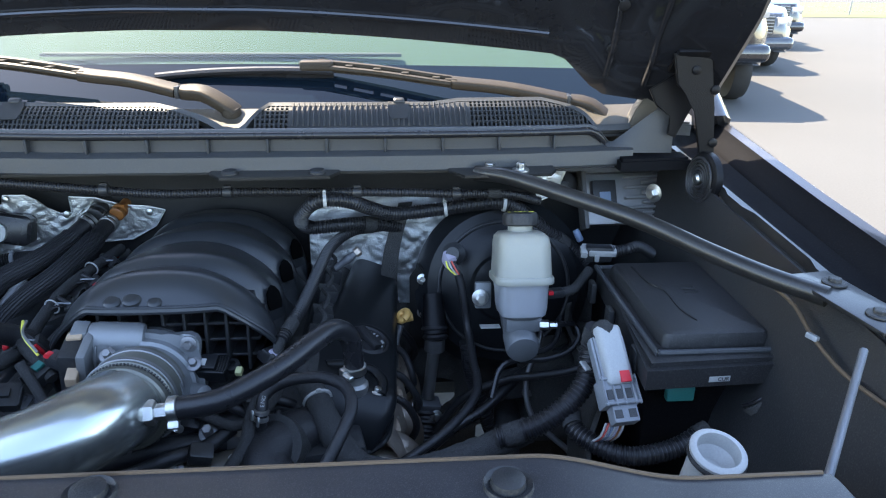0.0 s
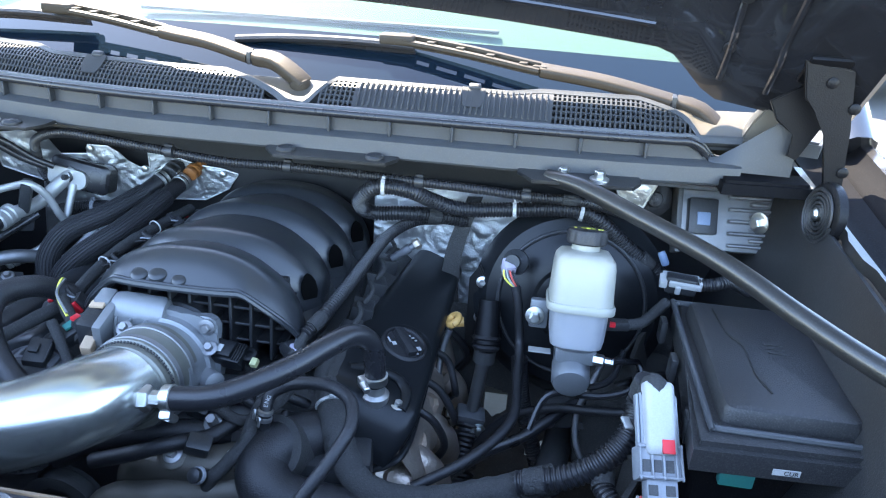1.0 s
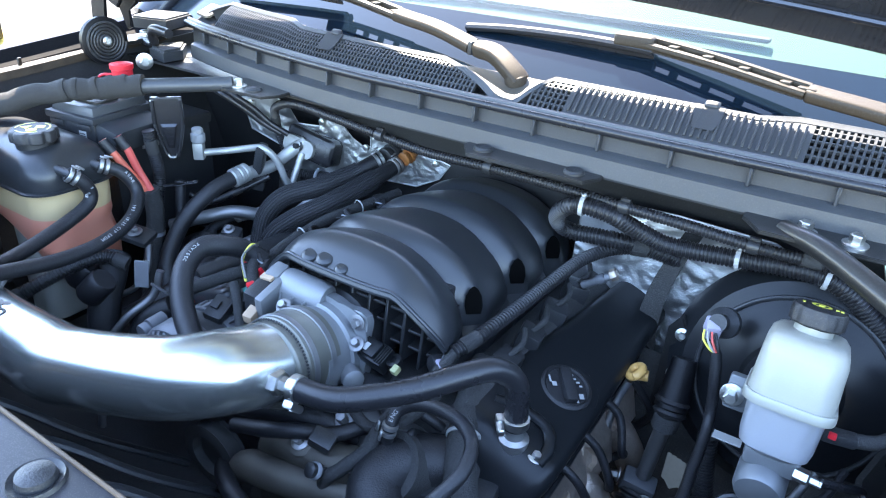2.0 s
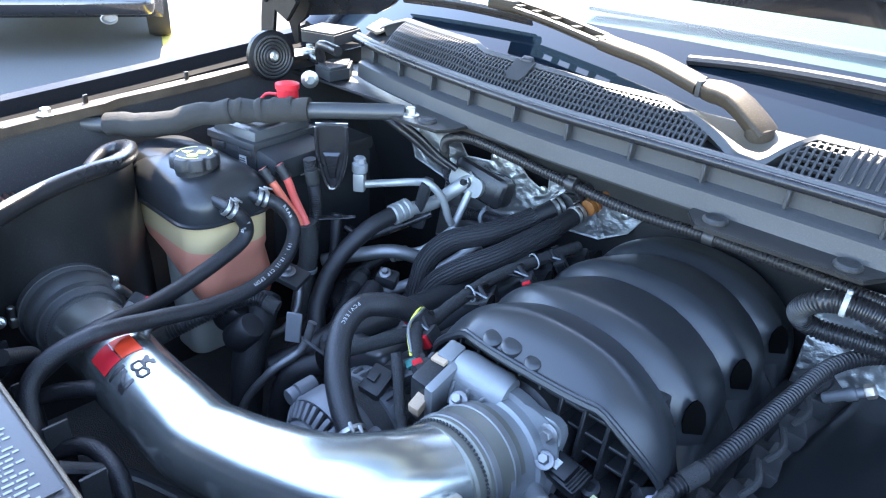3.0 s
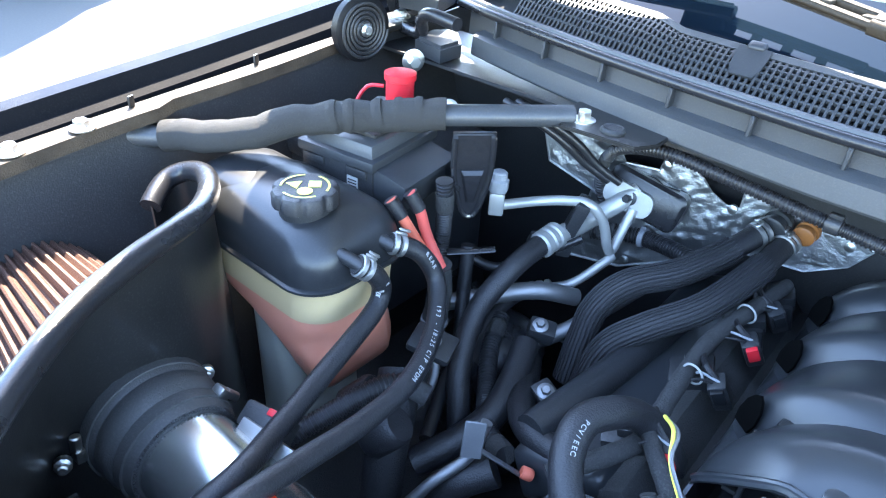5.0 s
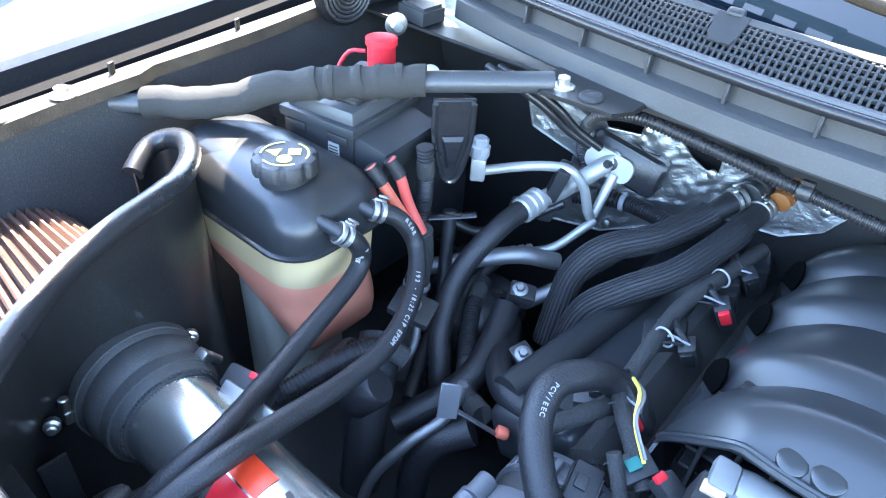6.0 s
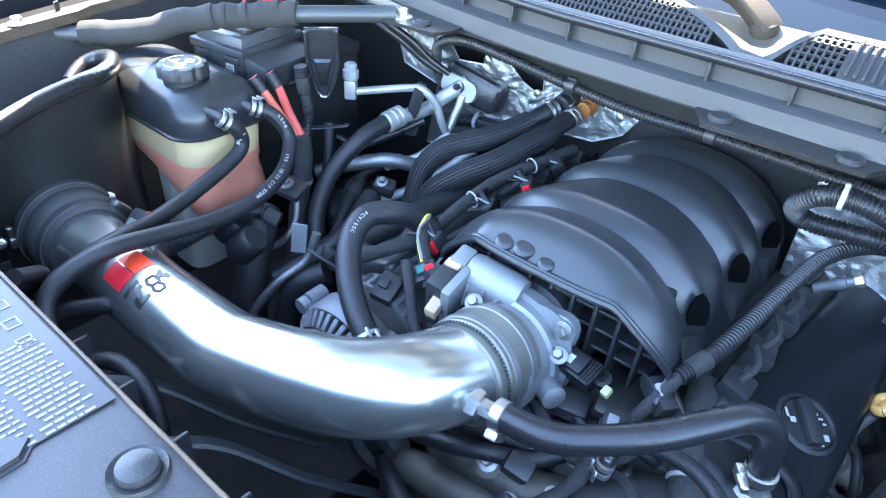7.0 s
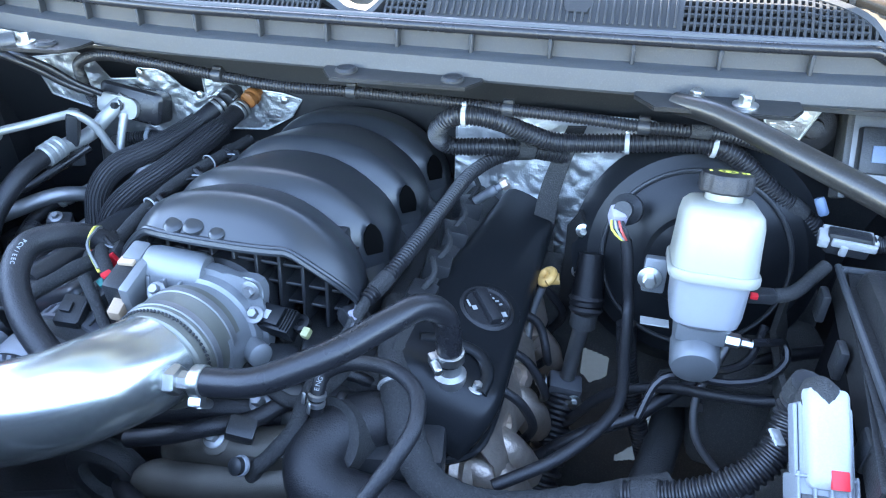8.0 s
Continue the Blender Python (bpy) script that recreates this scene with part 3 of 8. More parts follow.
def depth(x):
    """How far back the panel reaches at x, 0..1."""
    d = abs(x + 0.195)
    a = min(1.0, max(0.04, (d - 0.010) / (0.105 if x < -0.195 else 0.036)))
    if x < -0.195:
        a = a ** 0.8
    e = min(1.0, max(0.0, (0.332 - x) / 0.075)) ** 0.55
    f = min(1.0, max(0.25, (x - XL + 0.03) / 0.07))
    k = 1.0 + 0.25 * max(0.0, min(1.0, (-0.585 - x) / 0.035))
    q = 1.0 + 0.20 * max(0.0, min(1.0, (x - 0.09) / 0.04))
    return a * e * f * k * q


def field(x0, x1, name):
    """A grille of crossing bars between x0 and x1, each bar an object."""
    n = max(2, int((x1 - x0) / 0.0062))
    for k in range(6):
        share = 0.05 + 0.147 * k
        runs = [x for x in xs(x0, x1, max(4, n // 2)) if depth(x) > 0.45 or depth(x) > share + 0.12]
        if len(runs) > 1:
            bm = B()
            rows = []
            for x in runs:
                v = share * max(1.0, depth(x)) if depth(x) > 0.45 else share
                v = min(v, max(0.02, depth(x) - 0.14))
                rows.append([gp(x, v - 0.018, -0.0006), gp(x, v + 0.018, -0.0006), gp(x, v + 0.018, -0.004), gp(x, v - 0.018, -0.004), gp(x, v - 0.018, -0.0006)])
            sheet(bm, rows, 0.0)
            part("grille_bar", bm, COWL, cowl)
    for i in range(n + 1):
        x = x0 + (x1 - x0) * i / n
        v1 = depth(x) - 0.12
        if v1 < 0.10:
            continue
        bm = B()
        w = 0.0013
        vv = [0.03 + (v1 - 0.03) * k / 3 for k in range(4)]
        sheet(bm, [[gp(x - w, v, 0.0), gp(x + w, v, 0.0), gp(x + w, v, -0.0045), gp(x - w, v, -0.0045), gp(x - w, v, 0.0)] for v in vv], 0.0)
        part("grille_slat", bm, COWL, cowl)


field(XL + 0.045, -0.245, "grille")
field(-0.165, -0.118, "grille")
field(0.145, XR - 0.035, "grille")
# solid slotted field in the middle
bm = B()
sheet(bm, [[gp(x, v * depth(x)) for v in (0.02, 0.3, 0.6, 0.94)] for x in xs(-0.118, 0.145, 24)], 0.0)
part("slotted_plate", bm, COWL, cowl)
for i in range(34):
    x = -0.112 + i * 0.0076
    bm = B()
    box(bm, (0.0028, 0.044, 0.0022), Matrix.Translation(gp(x, 0.46, 0.001)) @ pose(0, 0, 0, 36.4), 0.0008, 1)
    part("plate_rib", bm, COWL, cowl)
# rear rim of the panel and the shelf behind
bm = B()
sheet(bm, [[gp(x, depth(x) - 0.15, 0.0006), gp(x, depth(x) - 0.06, 0.0012), gp(x, depth(x), 0.0018), gp(x, depth(x) + 0.03, 0.001), gp(x, depth(x) + 0.05, -0.012), gp(x, depth(x) + 0.05, -0.023)] for x in xs(XL, XR, 160)], 0.002)
part("grille_rim", bm, COWLBAR, cowl, "pale grey grille rim")
bm = B()
sheet(bm, [[gp(x, 0.0, -0.014), gp(x, 0.6, -0.02), gp(x, 1.06, -0.022)] for x in xs(XL - 0.06, XR + 0.06, 20)], 0.003)
part("plenum_tray", bm, mat("dull_black_tray", (0.010, 0.010, 0.010), 0.9, bump=0.2), cowl)
bm = B()
sheet(bm, [[gp(x, depth(x) + 0.04, -0.012), gp(x, depth(x) + 0.07, -0.009), gp(x, max(1.20, depth(x) + 0.12), -0.016), gp(x, max(1.20, depth(x) + 0.12) + 0.25, -0.026)] for x in xs(XL - 0.06, XR + 0.06, 160)], 0.002)
part("rear_shelf", bm, GUSSET, cowl, "dusty shelf at the foot of the glass")
for x in (0.041, -0.508):
    bm = B()
    box(bm, (0.017, 0.011, 0.009), Matrix.Translation(gp(x, 0.99, 0.003)) @ pose(0, 0, 0, 30), 0.004, 3)
    c = part("clip", bm, PLASTIC, cowl, "black push clip")
    bm = B()
    prism(bm, [(-0.0145, -0.010), (-0.011, -0.020), (0.011, -0.020), (0.0145, -0.010), (0.0155, 0.004), (0.0155, 0.014), (-0.0155, 0.014), (-0.0155, 0.004)], 0.0016, Matrix.Translation(gp(x, 0.66, 0.0008)) @ pose(0, 0, 0, 36.4), 0.0005)
    part("clip_pad", bm, COWL, cowl)
# end pieces: curved seal carriers at each side
for s in (-1, 1):
    x0 = C + s * 0.60
    bm = B()
    if s > 0:
        sheet(bm, [[(x, 1.016, 1.224), (x, 1.020, 1.232 + 0.030 * max(0.0, (x - 0.36) / 0.08)), (x, 1.026, 1.236 + 0.065 * max(0.0, (x - 0.36) / 0.08))] for x in xs(0.350, 0.450, 8)], 0.003)
        part("end_wall", bm, COWL, cowl, "dark end wall of the cowl")
        bm = B()
        prism(bm, [(0, 0), (0.11, 0.01), (0.11, 0.05), (0.05, 0.06), (0, 0.03)], 0.018, Matrix.Translation((x0 + 0.005, 0.985, 1.203)), 0.004)
        part("end_cap", bm, RAINCHANNEL, cowl)
        continue
    sweep(bm, [(x0 - s * 0.02, 1.003, 1.257), (x0 + s * 0.03, 1.012, 1.257), (x0 + s * 0.05, 1.02, 1.245), (x0 + s * 0.06, 1.03, 1.225), (x0 + s * 0.10, 1.04, 1.222)], 0.008, 10)
    part("seal_end", bm, RUBBER_G, cowl)
    bm = B()
    prism(bm, [(0, 0), (0.05, 0.01), (0.06, 0.05), (0.04, 0.08), (0, 0.04)], 0.02, Matrix.Translation((x0 + s * 0.005, 1.005, 1.205)) @ Matrix.Diagonal((s, 1, 1, 1)), 0.004)
    part("end_cap", bm, COWL, cowl)


# ---- wipers ----
def channel(bm, pts, w, h, k=0.0):
    """A hollow-looking arm: a rounded rectangular section along pts, wider by k at its start."""
    P = spline(pts, 0.012)
    rings = []
    for i, p in enumerate(P):
        q = i / (len(P) - 1)
        d = (P[min(i + 1, len(P) - 1)] - P[max(i - 1, 0)]).normalized()
        side = d.cross(Vector((0, -0.35, 1))).normalized()
        up = side.cross(d)
        e = 1 + k * (1 - q) if q < 0.97 else 0.75
        rings.append([p + side * (x * e) + up * z for x, z in rrect(w / 2, h / 2, 0.005, 3)])
    return loft(bm, rings)


def wiper(root, knee, mid, head, tip, tail, slots):
    """Arm from its spindle over a knuckle to the blade's clip, and the blade from tail to tip."""
    t = thing("windscreen_wiper", "dusty black windscreen wiper resting on the glass", "wiper", "windscreen wipers")
    root, knee, mid, head, tip, tail = (Vector(p) for p in (root, knee, mid, head, tip, tail))
    turn = Matrix.Rotation(math.atan2(*(mid - knee).yx), 4, "Z")
    bm = B()
    channel(bm, [root + Vector((0.006, -0.002, 0.004)), root + Vector((-0.004, 0, 0.012)), root.lerp(knee, 0.5) + Vector((0, 0, 0.014)), knee - (mid - knee).normalized() * 0.003], 0.026, 0.018)
    part("arm_base", bm, WIPER, t, "dusty arm base")
    bm = B()
    lathe(bm, [(0.0145, -0.014), (0.0145, 0.006), (0.012, 0.012), (0.006, 0.014)], axis(root, (0, -0.25, 1)), 24)
    part("spindle_cap", bm, WIPER, t)
    bm = B()
    box(bm, (0.007, 0.024, 0.018), Matrix.Translation(knee) @ turn, 0.002)
    part("knuckle", bm, PLASTIC, t)
    run = [knee, knee.lerp(mid, 0.5) + Vector((0, 0, 0.004)), mid, mid.lerp(head, 0.5) + Vector((0, 0, 0.002)), head]
    line = spline(run, 0.004)
    n = len(line) - 1
    cutoff = int(0.46 * n)
    bm = B()
    channel(bm, line[1:cutoff + 1:6] + [line[cutoff]], 0.023, 0.015, 0.10)
    part("arm", bm, WIPER, t, "dusty sunlit pressed arm")
    # the outer half is a ladder: two rails and bars between open slots
    side = (line[-1] - line[cutoff]).normalized().cross(Vector((0, -0.35, 1))).normalized()
    for off, w, h, drop in ((0.0088, 0.0052, 0.017, 0.002), (-0.0085, 0.0048, 0.010, -0.001)):
        bm = B()
        channel(bm, [p + side * off - Vector((0, 0, drop)) for p in line[cutoff::6]] + [line[-1] + side * off - Vector((0, 0, drop))], w, h)
        part("arm_rail", bm, WIPER, t)
    for q in (0.0, *slots, 1.0):
        p = line[min(n, cutoff + int(q * (n - cutoff)))] + Vector((0, 0, 0.0040))
        bm = B()
        box(bm, (0.012 if q > 0 else 0.020, 0.016, 0.004), Matrix.Translation(p) @ Matrix.Rotation(math.atan2(*(head - mid).yx), 4, "Z"), 0.0015, 2)
        part("arm_bridge", bm, WIPER, t)
    bm = B()
    box(bm, (0.052, 0.026, 0.016), Matrix.Translation(head) @ Matrix.Rotation(math.atan2(*(tip - tail).yx), 4, "Z"), 0.005, 3)
    part("blade_clip", bm, WIPER, t)
    bm = B()
    sweep(bm, [tail, tail.lerp(tip, 0.3) + Vector((0, 0, 0.005)), tail.lerp(tip, 0.7) + Vector((0, 0, 0.005)), tip], 0.0075, 8, 0.02, squash=0.8)
    part("blade", bm, RUBBER, t)
    bm = B()
    rows = [[p + Vector((0, 0.004, -0.001)), p + Vector((0, 0.008, -0.010))] for p in spline([tail, tail.lerp(tip, 0.5) + Vector((0, 0, 0.004)), tip], 0.04)]
    sheet(bm, rows, 0.002)
    part("rubber_lip", bm, RUBBER_G, t)
    return t


wiper((-0.205, 1.060, 1.275), (-0.282, 1.082, 1.306), (-0.42, 1.107, 1.326), (-0.612, 1.140, 1.345), (-0.86, 1.17, 1.322), (-0.575, 1.150, 1.330), (0.25, 0.45, 0.65, 0.84))
wiper((0.375, 1.075, 1.247), (0.308, 1.100, 1.288), (0.12, 1.118, 1.314), (-0.086, 1.150, 1.335), (-0.335, 1.150, 1.318), (-0.06, 1.145, 1.326), (0.12, 0.34, 0.56, 0.77))


# ---- braces, hinges and brackets under the cowl ----
def cowl_bracket(x0, x1, z=1.211, bolt_at=(), name="cowl_bracket"):
    t = thing(name, "black steel bracket plate bolted under the cowl", "bracket", "cowl brackets")
    w = x1 - x0
    bm = B()
    prism(bm, [(0, 0.0), (0.02, -0.028), (w - 0.012, -0.022), (w, 0.0), (w, 0.05), (0, 0.05)], 0.004, Matrix.Translation((x0, 0.972, z - 0.003)), 0.001)
    part("plate", bm, PAINT_DULL, t)
    for x in bolt_at:
        hexbolt(t, (x, 0.970, z + 0.001), (0, 0, 1), 0.007, 0.010)
    return t


cowl_bracket(-0.655, -0.545, bolt_at=(-0.624,))
cowl_bracket(-0.225, -0.045, bolt_at=())
cowl_bracket(0.11, 0.265, bolt_at=(0.168, 0.213))
for x in (-0.195, -0.075, -0.59):
    t = tagged(new("push_pin"), "round black plastic push pin in a bracket", "clip", "push pins")
    bm = B()
    lathe(bm, [(0.0125, 0), (0.0125, 0.002), (0.0100, 0.0045), (0.0085, 0.0035), (0.003, 0.0035)], axis((x, 0.968, 1.212), (0, 0, 1)), 20)
    part("head", bm, PLASTIC, t)

SLEEVE = mat("woven_cloth_sleeve", (0.032, 0.031, 0.030), 0.9, bump=0.9, dust=0.03, fine=1500)
# passenger brace with a cloth sleeve, driver brace bare
t = thing("brace_bar", "black steel brace bar wrapped in a grey cloth sleeve", "brace bar", "brace bars")
sp = [(-0.990, 0.640, 1.178), (-0.968, 0.664, 1.174), (-0.941, 0.692, 1.172), (-0.876, 0.742, 1.180), (-0.849, 0.775, 1.192), (-0.795, 0.825, 1.203), (-0.724, 0.883, 1.210), (-0.68, 0.925, 1.212), (-0.635, 0.968, 1.214)]
bm = B()
sweep(bm, sp, 0.0128, 14, squash=0.85)
# black steel given a lighter grey that stands for reflected sky
part("bar", bm, COWLBAR, t)
bm = B()
sl = spline([(-0.941, 0.692, 1.172), (-0.876, 0.742, 1.180), (-0.849, 0.775, 1.192), (-0.795, 0.825, 1.203), (-0.727, 0.880, 1.210)], 0.004)
for i, p in enumerate(sl):
    sl[i] = p + Vector((0, 0.002 * noise.noise(p * 35 + Vector((3, 0, 0))), 0.0028 * noise.noise(p * 45)))
sweep(bm, sl[::2], 0.0160, 18, 0.004, taper=lambda q: 1 + 0.05 * math.sin(q * 46 + 2 * math.sin(q * 19)) * (1 if 0.50 < q < 0.95 else 0.3) + 0.03 * noise.noise(Vector((q * 60, 1, 2))))
part("cloth_sleeve", bm, SLEEVE, t, "woven dark grey cloth sleeve")
for p, q in (((-0.812, 0.808, 1.201), 30), ((-0.800, 0.818, 1.203), 42), ((-0.778, 0.838, 1.205), 28), ((-0.765, 0.850, 1.207), 50), ((-0.748, 0.864, 1.209), 35)):
    bm = B()
    lathe(bm, [(0.0160, -0.005), (0.0176, 0), (0.0160, 0.005)], axis(p, (0.75, 0.6, 0.1)) @ pose(0, 0, 0, q - 40, 0, 0), 20)
    part("sleeve_fold", bm, SLEEVE, t)

t = thing("brace_bar", "satin black steel brace bar, bare", "brace bar", "brace bars")
bm = B()
sweep(bm, [(0.150, 0.972, 1.208), (0.19, 0.935, 1.212), (0.255, 0.868, 1.206), (0.33, 0.792, 1.196), (0.385, 0.72, 1.184), (0.425, 0.665, 1.178), (0.462, 0.618, 1.176)], 0.0108, 14)
part("bar", bm, PAINT_DULL, t)
bm = B()
box(bm, (0.05, 0.13, 0.005), pose(0.475, 0.60, 1.180, 0, 0, 8), 0.002)
part("foot_plate", bm, PAINT_DULL, t)
for y in (0.635, 0.565):
    hexbolt(t, (0.478, y, 1.183), (0, 0, 1), 0.007, 0.005, material=IRON)


def hinge(s):
    """Bonnet hinge with its spiral spring. s: side."""
    t = thing("bonnet_hinge", "black steel bonnet hinge with a spiral spring", "hinge", "bonnet hinges")
    X = lambda d: C + s * d
    at = Vector((X(0.685) if s < 0 else X(0.715), 0.955, 1.237 if s < 0 else 1.20))
    d = Vector((-s, -0.12, 0.05)).normalized()
    m = axis(at, d)
    bm = B()
    lathe(bm, [(0.039, -0.010), (0.039, 0.0), (0.036, 0.002)], m, 32)
    part("spring_cup", bm, HINGE, t)
    pts = []
    for i in range(150):
        a = i * 0.21
        r = 0.008 + 0.026 * i / 150
        pts.append(m @ Vector((r * math.cos(a), r * math.sin(a), 0.004)))
    bm = B()
    sweep(bm, pts, 0.0022, 6, 0.004)
    part("spiral_spring", bm, PLASTIC_D, t, "flat spiral spring")
    bm = B()
    lathe(bm, [(0.008, 0), (0.008, 0.008), (0.005, 0.011)], m, 16)
    part("hub", bm, STEEL, t)
    top = Vector((X(0.67), 0.985, 1.335))
    for name, dy, th, prof in (("lift_arm", 0.012, 0.006, [(0.656, 1.373), (0.714, 1.362), (0.728, 1.29), (0.739, 1.217), (0.707, 1.221), (0.690, 1.308), (0.659, 1.292), (0.630, 1.323)] if s < 0 else [(0.656, 1.374), (0.711, 1.367), (0.724, 1.300), (0.736, 1.222), (0.716, 1.220), (0.698, 1.293), (0.680, 1.321), (0.666, 1.332)]),
                               ("link_arm", 0.045, 0.005, [(0.640, 1.320), (0.682, 1.347), (0.714, 1.315), (0.704, 1.291), (0.687, 1.250), (0.675, 1.255), (0.677, 1.283), (0.653, 1.297)])):
        bm = B()
        k = [(s * d, z) for d, z in prof]
        prism(bm, k if s > 0 else k[::-1], th, Matrix.Translation((C, at.y + dy + th, 0)) @ pose(0, 0, 0, 90), 0.0015)
        part(name, bm, HINGE, t, "pressed black hinge arm")
    for d, z in ((0.675, 1.350), (0.712, 1.32), (0.722, 1.25)) if s < 0 else ((0.690, 1.352), (0.721, 1.325), (0.729, 1.25)):
        bm = B()
        lathe(bm, [(0.0065, 0), (0.0065, 0.002), (0.004, 0.0035)], axis((X(d), at.y + 0.012, z), (0, -1, 0)), 16)
        part("rivet", bm, HINGE, t)
    bm = B()
    box(bm, (0.060, 0.045, 0.008), Matrix.Translation(top + Vector((0.02 * s, -0.005, 0.028))) @ pose(0, 0, 0, -46), 0.004)
    part("bonnet_pad", bm, HINGE, t)
    bm = B()
    box(bm, (0.05, 0.12, 0.008), Matrix.Translation(at + Vector((s * 0.035, 0.06, -0.012))), 0.003)
    part("base_plate", bm, PAINT_DULL, t)
    hexbolt(t, at + Vector((s * 0.035, 0.10, -0.008)), (0, 0, 1), 0.008, 0.008)
    hexbolt(t, at + Vector((-s * 0.055, 0.03, -0.03)), (-s, -0.6, 0), 0.008, 0.010)
    return t


hinge(-1)
hinge(1)


# ---- intake manifold ----
mani = thing("intake_manifold", "satin black ribbed plastic intake manifold", "intake manifold")
MC, MH = -0.250, 0.132
MY0, MY1 = 0.757, 1.170


def arch(u, q):
    """Top surface of the manifold; u from -1 (passenger) to 1 (driver), q from 0 (front lip) to 1 (rear)."""
    y0 = MY0 + 0.024 * abs(u) ** 3
    y = y0 + (MY1 - y0) * q
    lip = 1.052 + 0.060 * min(1.0, (1 - abs(u)) / 0.42) ** 0.75
    full = 1.050 + 0.092 * (1 - abs(u) ** 2.5) ** 0.60
    g = min(1.0, max(0.0, (y - y0) / 0.052))
    h = lip + (full - lip) * (1 - (1 - g) ** 2.4)
    h -= 0.10 * max(0.0, y - 0.80) + 0.02 * max(0.0, (y - 1.12) / 0.05) ** 2
    k = (y - 0.838) / 0.112
    if k > 0:
        k -= math.floor(k)
        bump = math.sin(math.pi / 2 * min(1.0, k / 0.30)) - 0.50 * max(0.0, (k - 0.30) / 0.70) ** 1.5
    else:
        bump = 1 - 0.50 * max(0.0, (y - 0.790) / 0.048) ** 1.5
    d = (0.0155 + 0.014 * min(1.0, abs(u) / 0.7) ** 1.6) * (1 - bump)
    n = Vector((u * 0.9, 0, max(0.15, 1 - u * u))).normalized()
    return Vector((MC + u * MH, y, h)) - n * d


bm = B()
US = [math.sin(math.pi / 2 * (-1 + 2 * i / 48)) for i in range(49)]
QS = [j / 260 for j in range(261)]
sheet(bm, [[arch(u, q) for u in US] for q in QS], 0.0)
part("runner_cover", bm, MANIFOLD, mani, "four arched runners moulded in satin black nylon", sharp=30)
bm = B()
sheet(bm, [[arch(u, 0), arch(u, 0) + Vector((0, -0.004, 0.002)), arch(u, 0) + Vector((0, -0.006, -0.002)), arch(u, 0) + Vector((0, -0.004, -0.006)), arch(u, 0) + Vector((-u * 0.006, 0.010, -0.007))] for u in US], 0.0)
part("front_lip", bm, MANIFOLD, mani)
# side skirts down to the heads
for s in (-1, 1):
    bm = B()
    sheet(bm, [[arch(s, j / 60), Vector((MC + s * (MH + 0.003), MY0 + (MY1 - MY0) * j / 60, 1.035 - 0.048 * j / 60)), Vector((MC + s * (MH - 0.01), MY0 + (MY1 - MY0) * j / 60, 0.985 - 0.03 * j / 60))] for j in range(61)], 0.003)
    part("side_skirt", bm, MANIFOLD, mani)
    for y in (0.858, 0.970, 1.082):
        u, q = s * 0.93, (y - MY0 - 0.0193) / (MY1 - MY0 - 0.0193)
        p = arch(u, q)
        n = Vector((s * 0.62, -0.75, 0.24)).normalized()
        up = (Vector((0, 0, 1)) - n * n.z).normalized()
        side = up.cross(n)
        m = Matrix((side, up, n)).transposed().to_4x4()
        m.translation = p + n * 0.005
        # no hole is cut: a black plate on the surface paints its shade
        bm = B()
        prism(bm, [(-0.0085, -0.016), (0.0085, -0.016), (0.0105, -0.006), (0.0090, 0.006), (0.0045, 0.014), (0.0, 0.017), (-0.0045, 0.014), (-0.0090, 0.006), (-0.0105, -0.006)], 0.0025, m, 0.0)
        part("runner_socket", bm, HOLE, mani, "black pointed plate painted as a shaded opening")
for x, y, r in ((-0.295, 0.7645, 0.0105), (-0.273, 0.7650, 0.0110), (-0.247, 0.7620, 0.0085)):
    u, q = (x - MC) / MH, (y - MY0 - 0.024 * abs((x - MC) / MH) ** 3) / (MY1 - MY0)
    bm = B()
    lathe(bm, [(r * 1.05, -0.010), (r, 0.0005), (r * 0.82, 0.0022), (r * 0.5, 0.0029), (0.002, 0.003)], axis(arch(u, q) - Vector((0, 0, 0.0005)), (0, -0.35, 1)), 22)
    part("bolt_boss", bm, MANIFOLD, mani)
bm = B()
sweep(bm, [arch(u, 0.0) + Vector((0, -0.002, 0.0012)) for u in US[1:-1:2]], 0.0026, 8, 0.01)
part("lip_bead", bm, MANIFOLD, mani, "rounded bead along the front edge")
# dark ribbed plenum face under the front lip
bm = B()
box(bm, (0.200, 0.02, 0.085), pose(MC, 0.835, 1.050, -8), 0.006)
part("plenum_face", bm, PLASTIC, mani)
for i in range(9):
    bm = B()
    box(bm, (0.004, 0.060, 0.075), pose(MC - 0.10 + i * 0.025, 0.808, 1.050, -8), 0.001, 1)
    part("plenum_rib", bm, PLASTIC, mani)
for z in (1.03, 1.052, 1.074):
    bm = B()
    box(bm, (0.225, 0.050, 0.004), pose(MC, 0.812, z), 0.001, 1)
    part("plenum_rib", bm, PLASTIC, mani)
bm = B()
lathe(bm, [(0.055, 0.0), (0.055, 0.03), (0.05, 0.034)], axis((-0.262, 0.80, 1.02), (0, -1, 0.12)), 28)
part("throttle_flange", bm, PLASTIC, mani)

# ---- throttle body ----
tb = thing("throttle_body", "grey cast aluminium throttle body with an electric motor", "throttle body")
TA = Vector((0, -1, 0.16)).normalized()
TC = Vector((-0.258, 0.700, 1.030))
bm = B()
lathe(bm, [(0.056, -0.058), (0.056, -0.028), (0.052, -0.026), (0.052, 0.008), (0.047, 0.010)], axis(TC, TA), 36)
part("bore_housing", bm, CASTGREY, tb)
bm = B()
fo = []
for k in range(64):
    a = 2 * math.pi * k / 64
    r = 0.0625 + 0.0155 * max(0.0, math.cos(4 * (a - math.pi / 4))) ** 2
    fo.append((r * math.cos(a), r * math.sin(a)))
